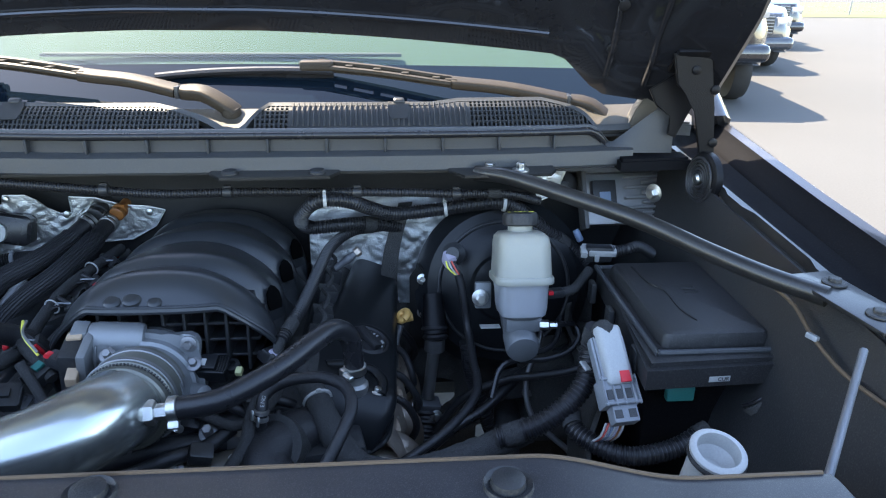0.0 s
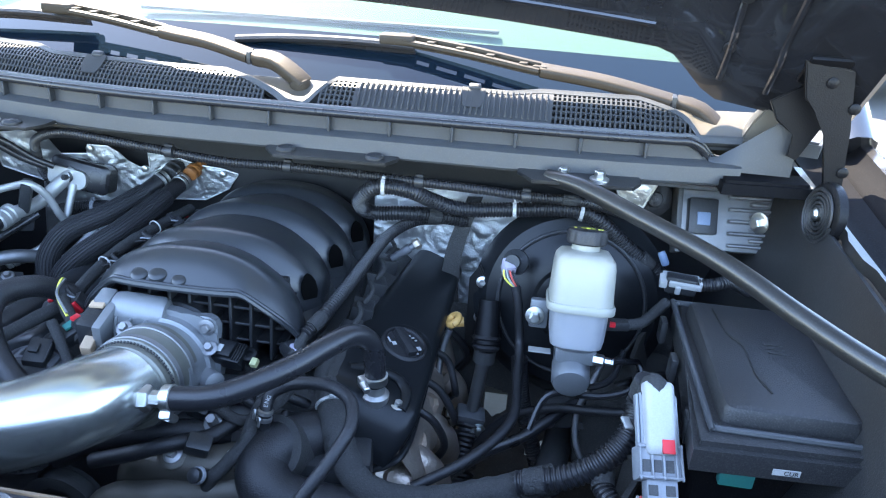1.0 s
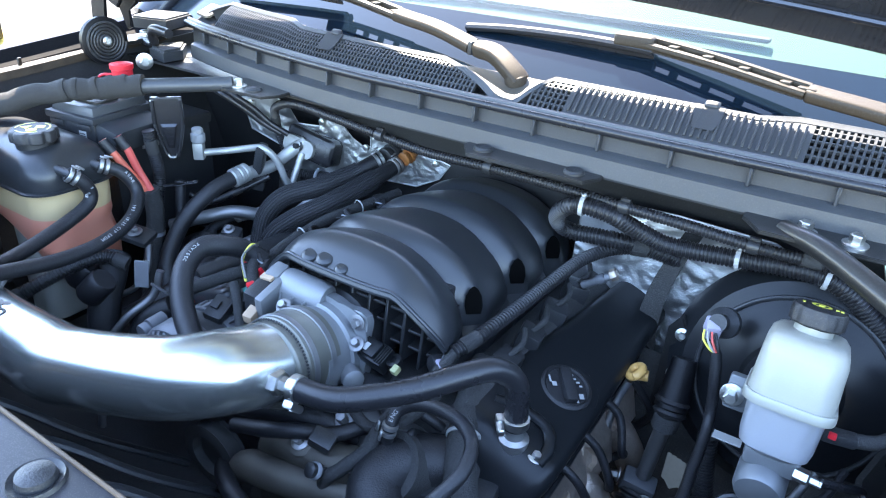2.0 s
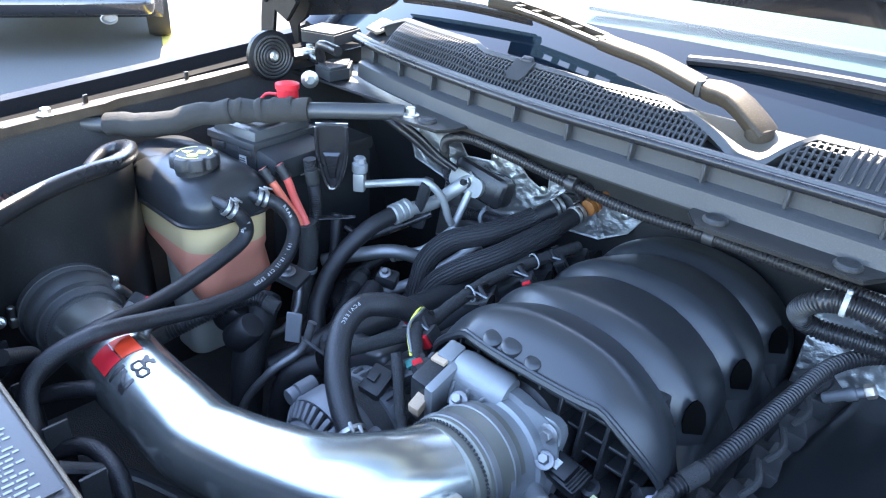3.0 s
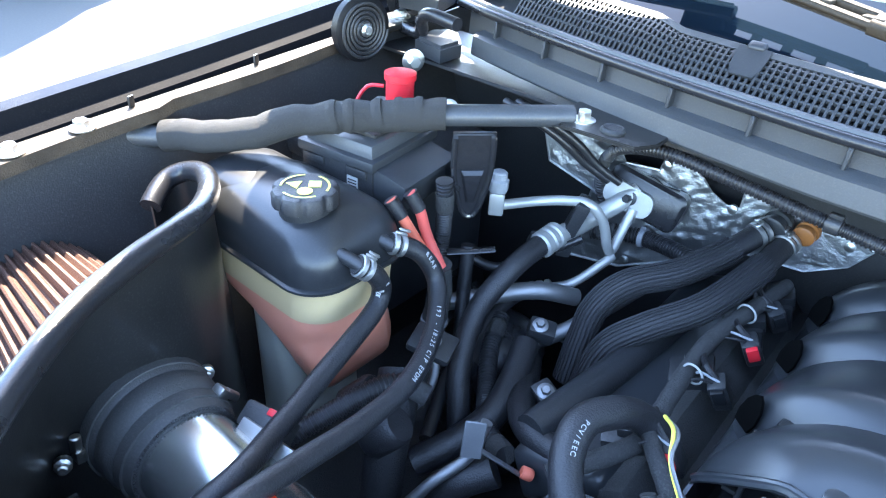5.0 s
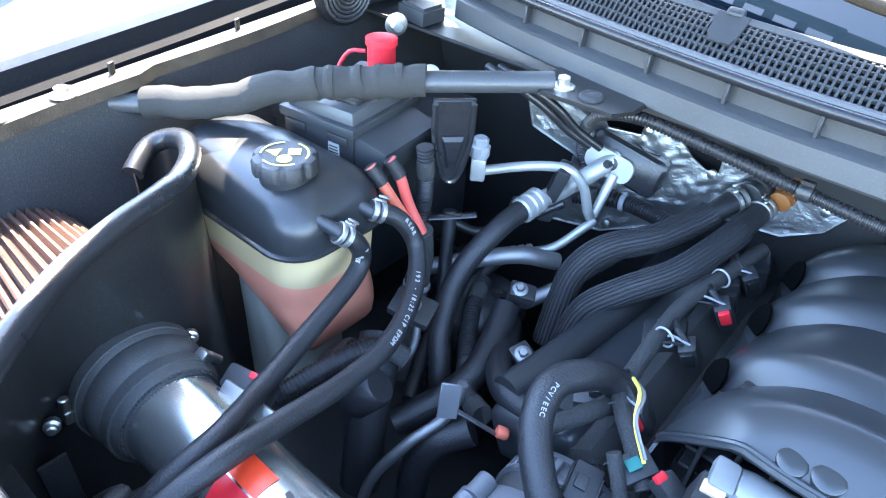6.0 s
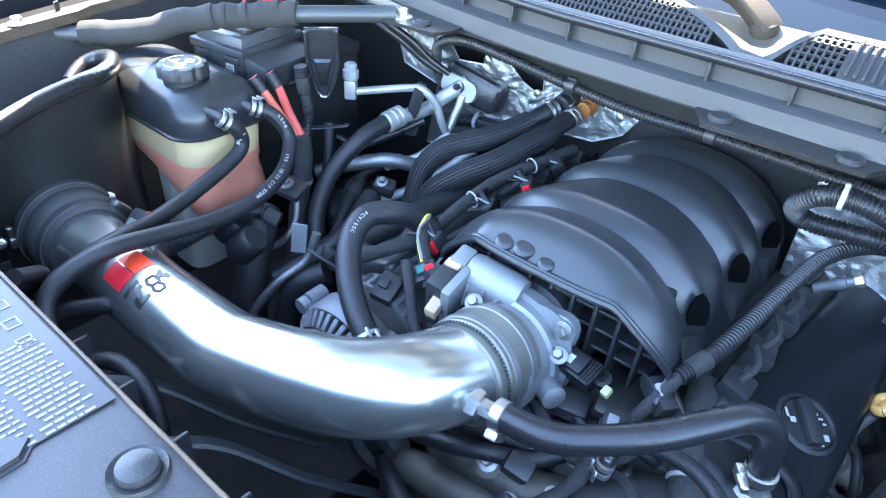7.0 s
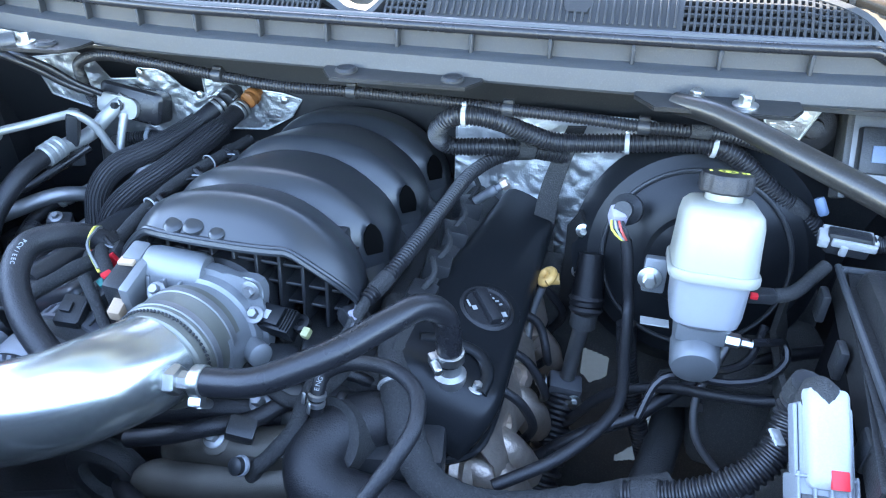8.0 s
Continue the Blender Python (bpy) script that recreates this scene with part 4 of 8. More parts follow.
prism(bm, fo, 0.014, axis(TC - TA * 0.052, TA), 0.003)
part("flange", bm, CASTGREY, tb)
for a in (45, 135, 225, 315):
    m = axis(TC - TA * 0.037, TA)
    hexbolt(tb, m @ Vector((0.068 * math.cos(radians(a)), 0.068 * math.sin(radians(a)), 0)), TA, 0.0055, 0.007, "flange_bolt", material=ALU_D)
bm = B()
lathe(bm, [(0.012, 0), (0.019, 0.004), (0.0205, 0.012), (0.0205, 0.055), (0.018, 0.061), (0.010, 0.063)], axis((-0.322, 0.745, 1.081), (1, 0.14, -0.12)), 24)
part("motor_housing", bm, CASTGREY, tb, "cylindrical grey motor housing")
bm = B()
box(bm, (0.058, 0.036, 0.034), pose(-0.294, 0.745, 1.068, -8, 7, 8), 0.010, 3)
part("housing_block", bm, CASTGREY, tb, "dull cast block round the motor")
for dx in (-0.016, 0.0, 0.016):
    bm = B()
    box(bm, (0.003, 0.040, 0.026), pose(-0.294 + dx, 0.742, 1.066 - dx * 0.1, -8, 7, 8), 0.001)
    part("casting_rib", bm, CASTGREY, tb)
bm = B()
box(bm, (0.018, 0.026, 0.012), pose(-0.326, 0.742, 1.094, 8, 8, 8), 0.004)
part("case_boss", bm, CASTGREY, tb)
bm = B()
box(bm, (0.024, 0.046, 0.066), pose(-0.331, 0.726, 1.058, 12, 8, 6), 0.006)
part("gear_case", bm, PLASTIC, tb, "black plastic gear case")
bm = B()
box(bm, (0.010, 0.044, 0.064), pose(-0.3165, 0.722, 1.060, 12, 8, 6), 0.003)
part("case_cover", bm, CASTGREY, tb)
bm = B()
box(bm, (0.012, 0.018, 0.014), pose(-0.322, 0.696, 1.062, 20, 8, 10), 0.002)
part("connector_pad", bm, TAN, tb, "tan pad")
bm = B()
box(bm, (0.016, 0.010, 0.004), pose(-0.327, 0.728, 1.094, 10, 0, 6), 0.0015)
part("cover_lug", bm, TAN, tb, "tan sticker on the case")
bm = B()
box(bm, (0.030, 0.018, 0.015), pose(-0.350, 0.733, 1.06, 0, 20, -15), 0.004)
pl = part("motor_plug", bm, PLASTIC, tb)
bm = B()
box(bm, (0.007, 0.010, 0.005), pose(-0.361, 0.732, 1.0695, 0, 20, -15), 0.0015)
part("plug_latch", bm, RED, pl, "red latch")
bm = B()
lathe(bm, [(0.012, 0), (0.012, 0.028), (0.009, 0.030)], axis((-0.215, 0.728, 1.018), (0.9, -0.55, 0.1)), 18)
part("side_port", bm, CASTGREY, tb)
for p in ((-0.288, 0.712, 1.078), (-0.205, 0.735, 1.05)):
    hexbolt(tb, p, (0.1, -0.6, 0.8), 0.005, 0.008, material=ALU_D)
t = thing("motor_wires", "thin yellow and grey twisted sensor wires", "wiring")
for k, c in ((0, YMARK), (1, ALU_D)):
    bm = B()
    sweep(bm, [(-0.376, 0.738, 1.066 + 0.004 * k), (-0.395, 0.752, 1.083 + 0.003 * k), (-0.405 + 0.004 * k, 0.775, 1.09), (-0.42, 0.80, 1.075)], 0.0016, 6)
    part("wire", bm, c, t)

OLIVE = mat("grey_olive_silicone", (0.17, 0.168, 0.145), 0.36, metal=0.55, bump=0.06, fine=1200)
REDORANGE = mat("red_orange_print", (0.72, 0.055, 0.02), 0.35, bump=0.0)
# ---- polished intake tube ----
tube = thing("intake_tube", "polished steel intake tube with rubber couplers", "intake tube")
TP = [(-0.712, 0.541, 1.030), (-0.638, 0.541, 1.031), (-0.56, 0.539, 1.031), (-0.475, 0.538, 1.036), (-0.432, 0.538, 1.040), (-0.405, 0.543, 1.044), (-0.350, 0.559, 1.051), (-0.303, 0.580, 1.057), (-0.274, 0.611, 1.058), (-0.261, 0.655, 1.047), (-0.258, 0.680, 1.041)]
TR = lambda q: 0.0402 + 0.0043 * max(0.0, (q - 0.6) / 0.4) ** 1.5
bm = B()
sweep(bm, TP, 1.0, 48, 0.006, taper=TR)
part("pipe", bm, CHROME, tube, "polished bent steel pipe")
bm = B()
lathe(bm, [(0.045, -0.034), (0.0500, -0.033), (0.0500, 0.012), (0.0475, 0.014), (0.0475, 0.024), (0.045, 0.026)], axis((-0.258, 0.680, 1.040), TA), 48)
part("coupler", bm, OLIVE, tube, "grey-olive silicone coupler")
for o in (-0.022, 0.004):
    worm_clamp(tube, Vector((-0.258, 0.680, 1.040)) + TA * o, TA, 0.0502, 0.008, (-0.4, 0, -1.0), band=ALU_D)
bm = B()
FA = Vector((-1, 0.02, 0.03)).normalized()
lathe(bm, [(0.040, -0.004), (0.0450, -0.002), (0.0480, 0.005), (0.0485, 0.018), (0.0520, 0.022), (0.0530, 0.038), (0.0515, 0.041), (0.0545, 0.045), (0.0550, 0.062), (0.050, 0.066)], axis((-0.692, 0.541, 1.030), FA), 48)
part("coupler", bm, GREYRUBBER, tube, "dark grey rubber hump coupler")
worm_clamp(tube, (-0.703, 0.541, 1.030), FA, 0.0488, 0.011, (0, 0.85, 0.6), band=GREYRUBBER)
worm_clamp(tube, (-0.743, 0.542, 1.031), FA, 0.0550, 0.011, (0, -0.95, 0.1), band=GREYRUBBER)
# beaded rolled rim at each end
for at, d, r in (((-0.689, 0.541, 1.030), FA, 0.0432), ((-0.258, 0.664, 1.0425), TA, 0.0490)):
    m = axis(at, d)
    bm = B()
    for k in range(84):
        a = 2 * math.pi * k / 84
        bmesh.ops.create_icosphere(bm, subdivisions=1, radius=0.0016, matrix=m @ Matrix.Translation((r * math.cos(a), r * math.sin(a), 0)))
    tagged(part("bead_rim", bm, RUBBER, tube, "fine beaded rim"), kind="stuff")


def on_tube(x, ang, lift=0.0006):
    """A point on the straight stretch of the tube; ang from straight up towards the front."""
    P = spline(TP, 0.004)
    p = min(P, key=lambda q: abs(q.x - x))
    q = (P.index(p)) / (len(P) - 1)
    r = TR(q) + lift
    return p + Vector((0, -math.sin(ang) * r, math.cos(ang) * r))


def decal(name, x0, x1, a0, a1, material, label, skew=0.0, lift=0.0006):
    bm = B()
    sheet(bm, [[on_tube(x0 + (x1 - x0) * i / 6 + skew * j / 6, radians(a0 + (a1 - a0) * j / 6), lift) for j in range(7)] for i in range(7)], 0.0)
    return part(name, bm, material, tube, label)


decal("sticker_band", -0.588, -0.556, -12, 18, REDORANGE, "red-orange sticker field")
decal("sticker_band", -0.588, -0.556, 20, 50, REDPRINT, "red sticker field")
for x0, a0, a1, sk in ((-0.549, 22, 50, 0.0), (-0.543, 24, 38, 0.011), (-0.534, 36, 50, 0.008), (-0.522, 26, 50, 0.0), (-0.545, -10, 6, 0.010), (-0.533, -12, 4, -0.004)):
    decal("sticker_mark", x0, x0 + 0.0065, a0, a1, BLACKPRINT, "black sticker mark", sk)
for cx, ca, rx, ra in ((-0.533, 10, 0.0075, 8), (-0.520, 12, 0.0065, 7)):
    bm = B()
    sweep(bm, [on_tube(cx + rx * math.cos(a), radians(ca + ra * math.sin(a)), 0.0004) for a in [2 * math.pi * i / 18 for i in range(19)]], 0.0016, 6, squash=0.5)
    part("sticker_mark", bm, BLACKPRINT, tube)
# nipple for the breather hose
bm = B()
lathe(bm, [(0.0125, -0.012), (0.0135, -0.004), (0.0135, 0.008), (0.0120, 0.010), (0.0085, 0.011), (0.0085, 0.03)], axis((-0.226, 0.634, 1.055), (1, 0.05, 0.06)), 6)
part("nipple", bm, STEEL, tube, "hexagon steel nipple")
# sensor plug on the tube
bm = B()
box(bm, (0.045, 0.022, 0.020), pose(-0.655, 0.594, 1.050, 30, 0, 12), 0.004)
sp_ = part("sensor_plug", bm, PLASTIC, tube, "black airflow sensor plug")
bm = B()
box(bm, (0.011, 0.006, 0.004), pose(-0.650, 0.597, 1.0625, 30, 0, 12), 0.0012)
part("sensor_latch", bm, RED, sp_, "red latch")
bm = B()
box(bm, (0.055, 0.016, 0.006), pose(-0.640, 0.579, 1.053, 40, 0, 5), 0.002)
part("sensor_flange", bm, ALU, tube)

# ---- air filter and its heat shield ----
flt = thing("air_filter", "pleated cone air filter with reddish gauze", "air filter")
bm = B()
lathe(bm, [(0.070, 0.0), (0.072, 0.006), (0.070, 0.012), (0.055, 0.15), (0.052, 0.155)], axis((-0.795, 0.535, 1.045), (-1, 0.05, 0.05)), 180, wave=lambda a, j: 1 + (0.055 * (1 if int(a / (2 * math.pi) * 180 + 0.5) % 4 < 2 else -1) if 1 < j < 4 else 0))
part("pleats", bm, COPPER, flt, "coppery pleated gauze")
bm = B()
lathe(bm, [(0.05, -0.04), (0.074, -0.015), (0.078, 0.0), (0.074, 0.012)], axis((-0.795, 0.535, 1.045), (-1, 0.05, 0.05)), 40)
part("base_ring", bm, RUBBER, flt)
bm = B()
lathe(bm, [(0.056, 0.148), (0.058, 0.155), (0.05, 0.165), (0.02, 0.166)], axis((-0.795, 0.535, 1.045), (-1, 0.05, 0.05)), 32)
part("end_cap", bm, RUBBER, flt)

shield = thing("heat_shield", "black sheet-metal heat shield with a rubber edge trim", "heat shield")
RIM = [(-0.585, 0.352, 1.160), (-0.645, 0.403, 1.165), (-0.696, 0.458, 1.169), (-0.733, 0.512, 1.173), (-0.750, 0.560, 1.178), (-0.764, 0.603, 1.179), (-0.786, 0.637, 1.174), (-0.823, 0.668, 1.167), (-0.860, 0.686, 1.162), (-0.888, 0.684, 1.155), (-0.897, 0.668, 1.149), (-0.888, 0.650, 1.143), (-0.880, 0.638, 1.137)]
bm = B()
rp = spline(RIM, 0.012)
bulge = lambda p: 0.050 * math.exp(-((p.y - 0.475) / 0.06) ** 2)
sheet(bm, [[p, p + Vector((0.006 - 0.5 * bulge(p), -0.002, -0.05)), p + Vector((0.016 - bulge(p), -0.004, -0.12)), p + Vector((0.028 - bulge(p), -0.007, -0.26))] for p in rp], 0.002)
part("panel", bm, PAINT_DULL, shield, "satin black sheet metal")
bm = B()
sweep(bm, RIM, 0.0100, 14)
part("edge_trim", bm, RUBBER_G, shield, "glossy rubber edge trim")
for p in ((-0.741, 0.594, 1.048), (-0.730, 0.468, 1.049)):
    bm = B()
    lathe(bm, [(0.0065, -0.004), (0.0065, 0.002), (0.0042, 0.003), (0.0042, 0.007), (0.003, 0.008)], axis(p, (1, -0.45, 0.25)), 12)
    part("screw", bm, STEEL, shield)

# ---- coolant tank ----
tank = thing("coolant_tank", "translucent coolant tank with black top, half full of orange coolant", "coolant tank")


def tring(z, x0, x1, y0, y1, r=0.025, n=5):
    cx, cy = (x0 + x1) / 2, (y0 + y1) / 2
    return [Vector((x, y, z)) for x, y in rrect((x1 - x0) / 2, (y1 - y0) / 2, r, n, cx, cy)]


TX0, TX1, TY0, TY1 = -0.885, -0.694, 0.674, 0.806


def tank_ring(z, inset, r):
    return tring(z, TX0 + inset, TX1 - inset, TY0 + inset, TY1 - inset, r, 8)


bm = B()
loft(bm, [tank_ring(z, d, r) for z, d, r in ((1.104, 0.002, 0.038), (1.120, 0.002, 0.038), (1.132, 0.005, 0.037), (1.142, 0.011, 0.036), (1.150, 0.020, 0.034), (1.1555, 0.031, 0.030), (1.158, 0.044, 0.022), (1.159, 0.056, 0.010))])
part("tank_top", bm, TANKTOP, tank, "smooth domed black upper shell", 60)
bm = B()
loft(bm, [tring(z, -0.914 + d, -0.800 - d * 0.5, 0.686 + d, 0.792 - d, r, 7) for z, d, r in ((1.085, 0.004, 0.030), (1.125, 0.002, 0.030), (1.140, 0.004, 0.030), (1.150, 0.011, 0.028), (1.1565, 0.022, 0.024), (1.158, 0.036, 0.012))])
part("rear_lobe", bm, TANKTOP, tank, "rounded black lobe of the upper shell", 60)
bm = B()
loft(bm, [tank_ring(z, d, 0.040) for z, d in ((1.099, 0.001), (1.1005, -0.0015), (1.1030, -0.0015), (1.1045, 0.001))])
part("weld_seam", bm, TANKTOP, tank)
bm = B()
loft(bm, [tank_ring(1.060, 0.008, 0.036), tank_ring(1.080, 0.007, 0.036), tank_ring(1.099, 0.006, 0.037)])
part("tank_body", bm, TANK, tank, "milky translucent shell, empty above the level", 60)
bm = B()
loft(bm, [tring(z, x0, x1, y0, 0.798, r, 8) for z, x0, x1, y0, r in ((0.960, -0.752, -0.720, 0.706, 0.012), (0.972, -0.758, -0.712, 0.700, 0.016), (0.990, -0.766, -0.706, 0.692, 0.022), (1.006, -0.776, -0.703, 0.687, 0.028), (1.018, -0.792, -0.702, 0.684, 0.034), (1.028, -0.815, -0.702, 0.683, 0.040), (1.038, -0.838, -0.702, 0.682, 0.044), (1.048, -0.866, -0.702, 0.682, 0.036), (1.060, -0.877, -0.702, 0.682, 0.036))])
part("filled_body", bm, LIQUID, tank, "shell coloured by orange-pink coolant", 60)
bm = B()
loft(bm, [tring(0.88, -0.822, -0.752, 0.690, 0.79, 0.02), tring(0.96, -0.822, -0.757, 0.690, 0.79, 0.02), tring(1.034, -0.824, -0.768, 0.690, 0.79, 0.02)])
part("tank_foot", bm, WHITE_P, tank, "clear whitish foot of the tank")
bm = B()
lathe(bm, [(0.025, 1.148), (0.025, 1.160), (0.028, 1.161), (0.028, 1.165)], pose(-0.755, 0.722, 0), 28)
part("neck", bm, PLASTIC, tank)
bm = B()
lathe(bm, [(0.027, 0.0), (0.0305, 0.002), (0.0305, 0.013), (0.0285, 0.016), (0.024, 0.017), (0.022, 0.0165)], pose(-0.755, 0.722, 1.160), 96, wave=lambda a, j: 1 - 0.10 * max(0.0, math.cos(a * 8)) ** 2 * (1 if j < 4 else 0))
cap = part("cap", bm, PEARLCAP, tank, "black lobed pressure cap with yellow symbols")
CZ = 1.1772
for k in range(3):
    a0 = radians(k * 120 + 20)
    bm = B()
    sheet(bm, [[(-0.755 + r * math.cos(a0 + radians(85) * i / 8), 0.722 + r * math.sin(a0 + radians(85) * i / 8), CZ + 0.0002) for r in (0.0205, 0.0225)] for i in range(9)], 0.0)
    part("cap_symbol", bm, YMARK, cap, "yellow printed arc")
for (dx, dy, n_, r) in ((-0.009, -0.004, 3, 0.0085), (0.007, -0.006, 14, 0.007), (0.003, 0.009, 4, 0.008)):
    bm = B()
    lathe(bm, [(r, 0), (r, 0.0004)], pose(-0.755 + dx, 0.722 + dy, CZ - 0.0004, 0, 0, 90), n_)
    part("cap_symbol", bm, YMARK, cap, "yellow printed symbol")
for at in ((-0.684, 0.718, 1.130), (-0.694, 0.765, 1.126)):
    bm = B()
    lathe(bm, [(0.0065, -0.030), (0.0065, 0.008), (0.006, 0.010)], axis(at, (1, 0.12, -0.1)), 14)
    part("nipple", bm, PLASTIC, tank)


# ---- hoses ----
def hose(name, label, pts, r, material=RUBBER, ribs=0.0, clamps=(), n=14, pitch=0.004, cat="hose", group=""):
    t = thing(name, label, cat, group)
    bm = B()
    wrap = None
    if material == TAPE:
        wrap = lambda q: 1 + 0.07 * noise.noise(Vector((q * 45, r * 90, 0))) + 0.035 * noise.noise(Vector((q * 160, 3, r * 50)))
    sweep(bm, pts, r, n, 0.003 if wrap else 0.005, ribs, pitch, taper=wrap)
    part("hose" if cat == "hose" else "conduit", bm, material, t)
    P = spline(pts, 0.004)
    if ribs and cat == "wiring":
        for i in (int(len(P) * 0.06), int(len(P) * 0.90)):
            bm = B()
            sweep(bm, P[i:i + 6], r * 1.07, 12, 0.003, taper=lambda q: 1 + 0.05 * noise.noise(Vector((q * 9, r * 80, i))))
            part("tape_band", bm, TAPE, t, "dark cloth tape band")
    for q in clamps:
        i = min(len(P) - 2, max(1, int(q * (len(P) - 1))))
        spring_clamp(t, P[i], P[i + 1] - P[i - 1], r)
    return t


def spring_clamp(t, at, d, r):
    """Constant-tension spring clamp with two ears."""
    m = axis(at, d)
    bm = B()
    for h in (-0.004, 0.004):
        lathe(bm, [(r, h - 0.0028), (r + 0.0016, h - 0.002), (r + 0.0016, h + 0.002), (r, h + 0.0028)], m, 24)
    c = part("spring_clamp", bm, ALU, t, "silver spring clamp")
    for s in (-1, 1):
        bm = B()
        box(bm, (0.004, 0.0025, 0.012), m @ pose(s * 0.004, r + 0.005, s * 0.003, 0, 0, 0), 0.001, 1)
        part("ear", bm, ALU, c)


CH1 = [(-0.683, 0.716, 1.131), (-0.675, 0.732, 1.115), (-0.675, 0.739, 1.094), (-0.669, 0.720, 1.080), (-0.654, 0.651, 1.066), (-0.634, 0.588, 1.065), (-0.614, 0.542, 1.075), (-0.614, 0.500, 1.066), (-0.62, 0.460, 1.04)]
CH2 = [(-0.692, 0.766, 1.127), (-0.676, 0.790, 1.112), (-0.659, 0.798, 1.082), (-0.628, 0.760, 1.063), (-0.602, 0.701, 1.060), (-0.594, 0.639, 1.063), (-0.590, 0.575, 1.076), (-0.585, 0.520, 1.088), (-0.589, 0.478, 1.079), (-0.587, 0.455, 1.063), (-0.575, 0.445, 1.043), (-0.549, 0.440, 1.01)]
h1 = hose("coolant_hose", "black rubber coolant vent hose with a silver spring clamp", CH1, 0.0092, clamps=(0.03,), group="coolant hoses")
h2 = hose("coolant_hose", "black printed rubber coolant vent hose over the intake tube", CH2, 0.0092, clamps=(0.02,), group="coolant hoses")


def hose_print(t, pts, r, q, body, size, toward=(0.2, -0.5, 1), flip=False):
    """Printed words along a hose, letter by letter on its upper side."""
    P = spline(pts, 0.0006)
    L = len(P)
    i = int(q * L)
    up0 = Vector(toward)
    for k, ch in enumerate(body):
        j = i + int(k * size * 0.74 / 0.0006) * (-1 if flip else 1)
        if not 4 <= j < L - 5:
            break
        if ch == " ":
            continue
        d = (P[j + 4] - P[j - 4]).normalized() * (-1 if flip else 1)
        up = (up0 - d * up0.dot(d)).normalized()
        m = Matrix.Translation(P[j] + up * (r + 0.0006)) @ Matrix((d, up.cross(d), up)).transposed().to_4x4()
        text_on(t, ch, m, size)


hose_print(h1, CH1, 0.0092, 0.09, "FRONT", 0.006)
hose_print(h2, CH2, 0.0092, 0.07, "REAR", 0.006)
hose_print(h2, CH2, 0.0092, 0.20, "193 - 18:25 CIP EPDM", 0.0062, (0.7, -0.7, 0.6))
ALT = [(-0.425, 0.812, 1.045), (-0.440, 0.800, 1.060), (-0.451, 0.777, 1.074), (-0.463, 0.745, 1.079), (-0.456, 0.714, 1.066), (-0.431, 0.687, 1.046), (-0.398, 0.668, 1.024), (-0.356, 0.655, 1.000)]
h3 = hose("heater_hose", "thick black printed rubber hose looping over the alternator", ALT, 0.0135, clamps=(0.93,))
hose_print(h3, ALT, 0.0135, 0.36, "PCV/EEC", 0.0058, (0.5, -0.5, 0.8))
PCV = [(-0.203, 0.636, 1.057), (-0.156, 0.641, 1.062), (-0.121, 0.662, 1.069), (-0.090, 0.687, 1.077), (-0.062, 0.719, 1.085), (-0.042, 0.747, 1.084), (-0.026, 0.763, 1.062), (-0.021, 0.762, 1.012)]
h4 = hose("breather_hose", "thick glossy black breather hose from intake tube to valve cover", PCV, 0.0124, RUBBER_G)
worm_clamp(h4, (-0.198, 0.636, 1.0575), (1, 0.05, 0.1), 0.0127, 0.010, (0.1, -0.6, -0.6))
worm_clamp(h4, (-0.021, 0.762, 1.020), (0, 0, 1), 0.0127, 0.010, (-0.8, -0.6, 0))
LOOP = [(-0.124, 0.683, 0.995), (-0.122, 0.686, 1.015), (-0.119, 0.698, 1.030), (-0.096, 0.706, 1.041), (-0.058, 0.702, 1.048), (-0.029, 0.683, 1.048), (-0.019, 0.653, 1.043), (-0.027, 0.627, 1.030), (-0.045, 0.598, 1.008), (-0.07, 0.565, 0.98)]
h5 = hose("vent_hose", "thin black rubber vent hose bent in a loop", LOOP, 0.0068, clamps=(0.06,))
hose_print(h5, LOOP, 0.0068, 0.09, "ENG", 0.0062, (0.3, -1, 0.5))
RADH = [(-0.060, 0.735, 0.950), (-0.080, 0.715, 0.965), (-0.106, 0.690, 0.970), (-0.118, 0.662, 0.962), (-0.100, 0.640, 0.948), (-0.060, 0.645, 0.930), (0.0, 0.665, 0.905), (0.06, 0.665, 0.87), (0.12, 0.62, 0.83)]
hose("radiator_hose", "wide black rubber upper radiator hose", RADH, 0.029, n=24)
ACS = [(-0.641, 0.960, 1.063), (-0.646, 0.912, 1.050), (-0.652, 0.863, 1.017), (-0.636, 0.817, 0.980), (-0.616, 0.795, 0.944), (-0.60, 0.78, 0.90)]
hose("refrigerant_hose", "black rubber refrigerant hose with a crimped silver collar", ACS, 0.0125)
ACL = [(-0.630, 0.978, 0.998), (-0.659, 0.952, 0.985), (-0.662, 0.902, 0.970), (-0.647, 0.865, 0.944), (-0.64, 0.84, 0.90)]
hose("refrigerant_hose", "thin black rubber refrigerant hose with a crimped silver collar", ACL, 0.0085)
BR1 = [(-0.455, 1.106, 1.100), (-0.477, 1.059, 1.080), (-0.502, 1.009, 1.068), (-0.539, 0.970, 1.054), (-0.557, 0.946, 1.027), (-0.560, 0.932, 0.990), (-0.560, 0.915, 0.940)]
BR2 = [(-0.430, 1.120, 1.092), (-0.440, 1.050, 1.077), (-0.461, 0.982, 1.059), (-0.497, 0.943, 1.036), (-0.524, 0.925, 1.008), (-0.534, 0.912, 0.971), (-0.535, 0.90, 0.93)]


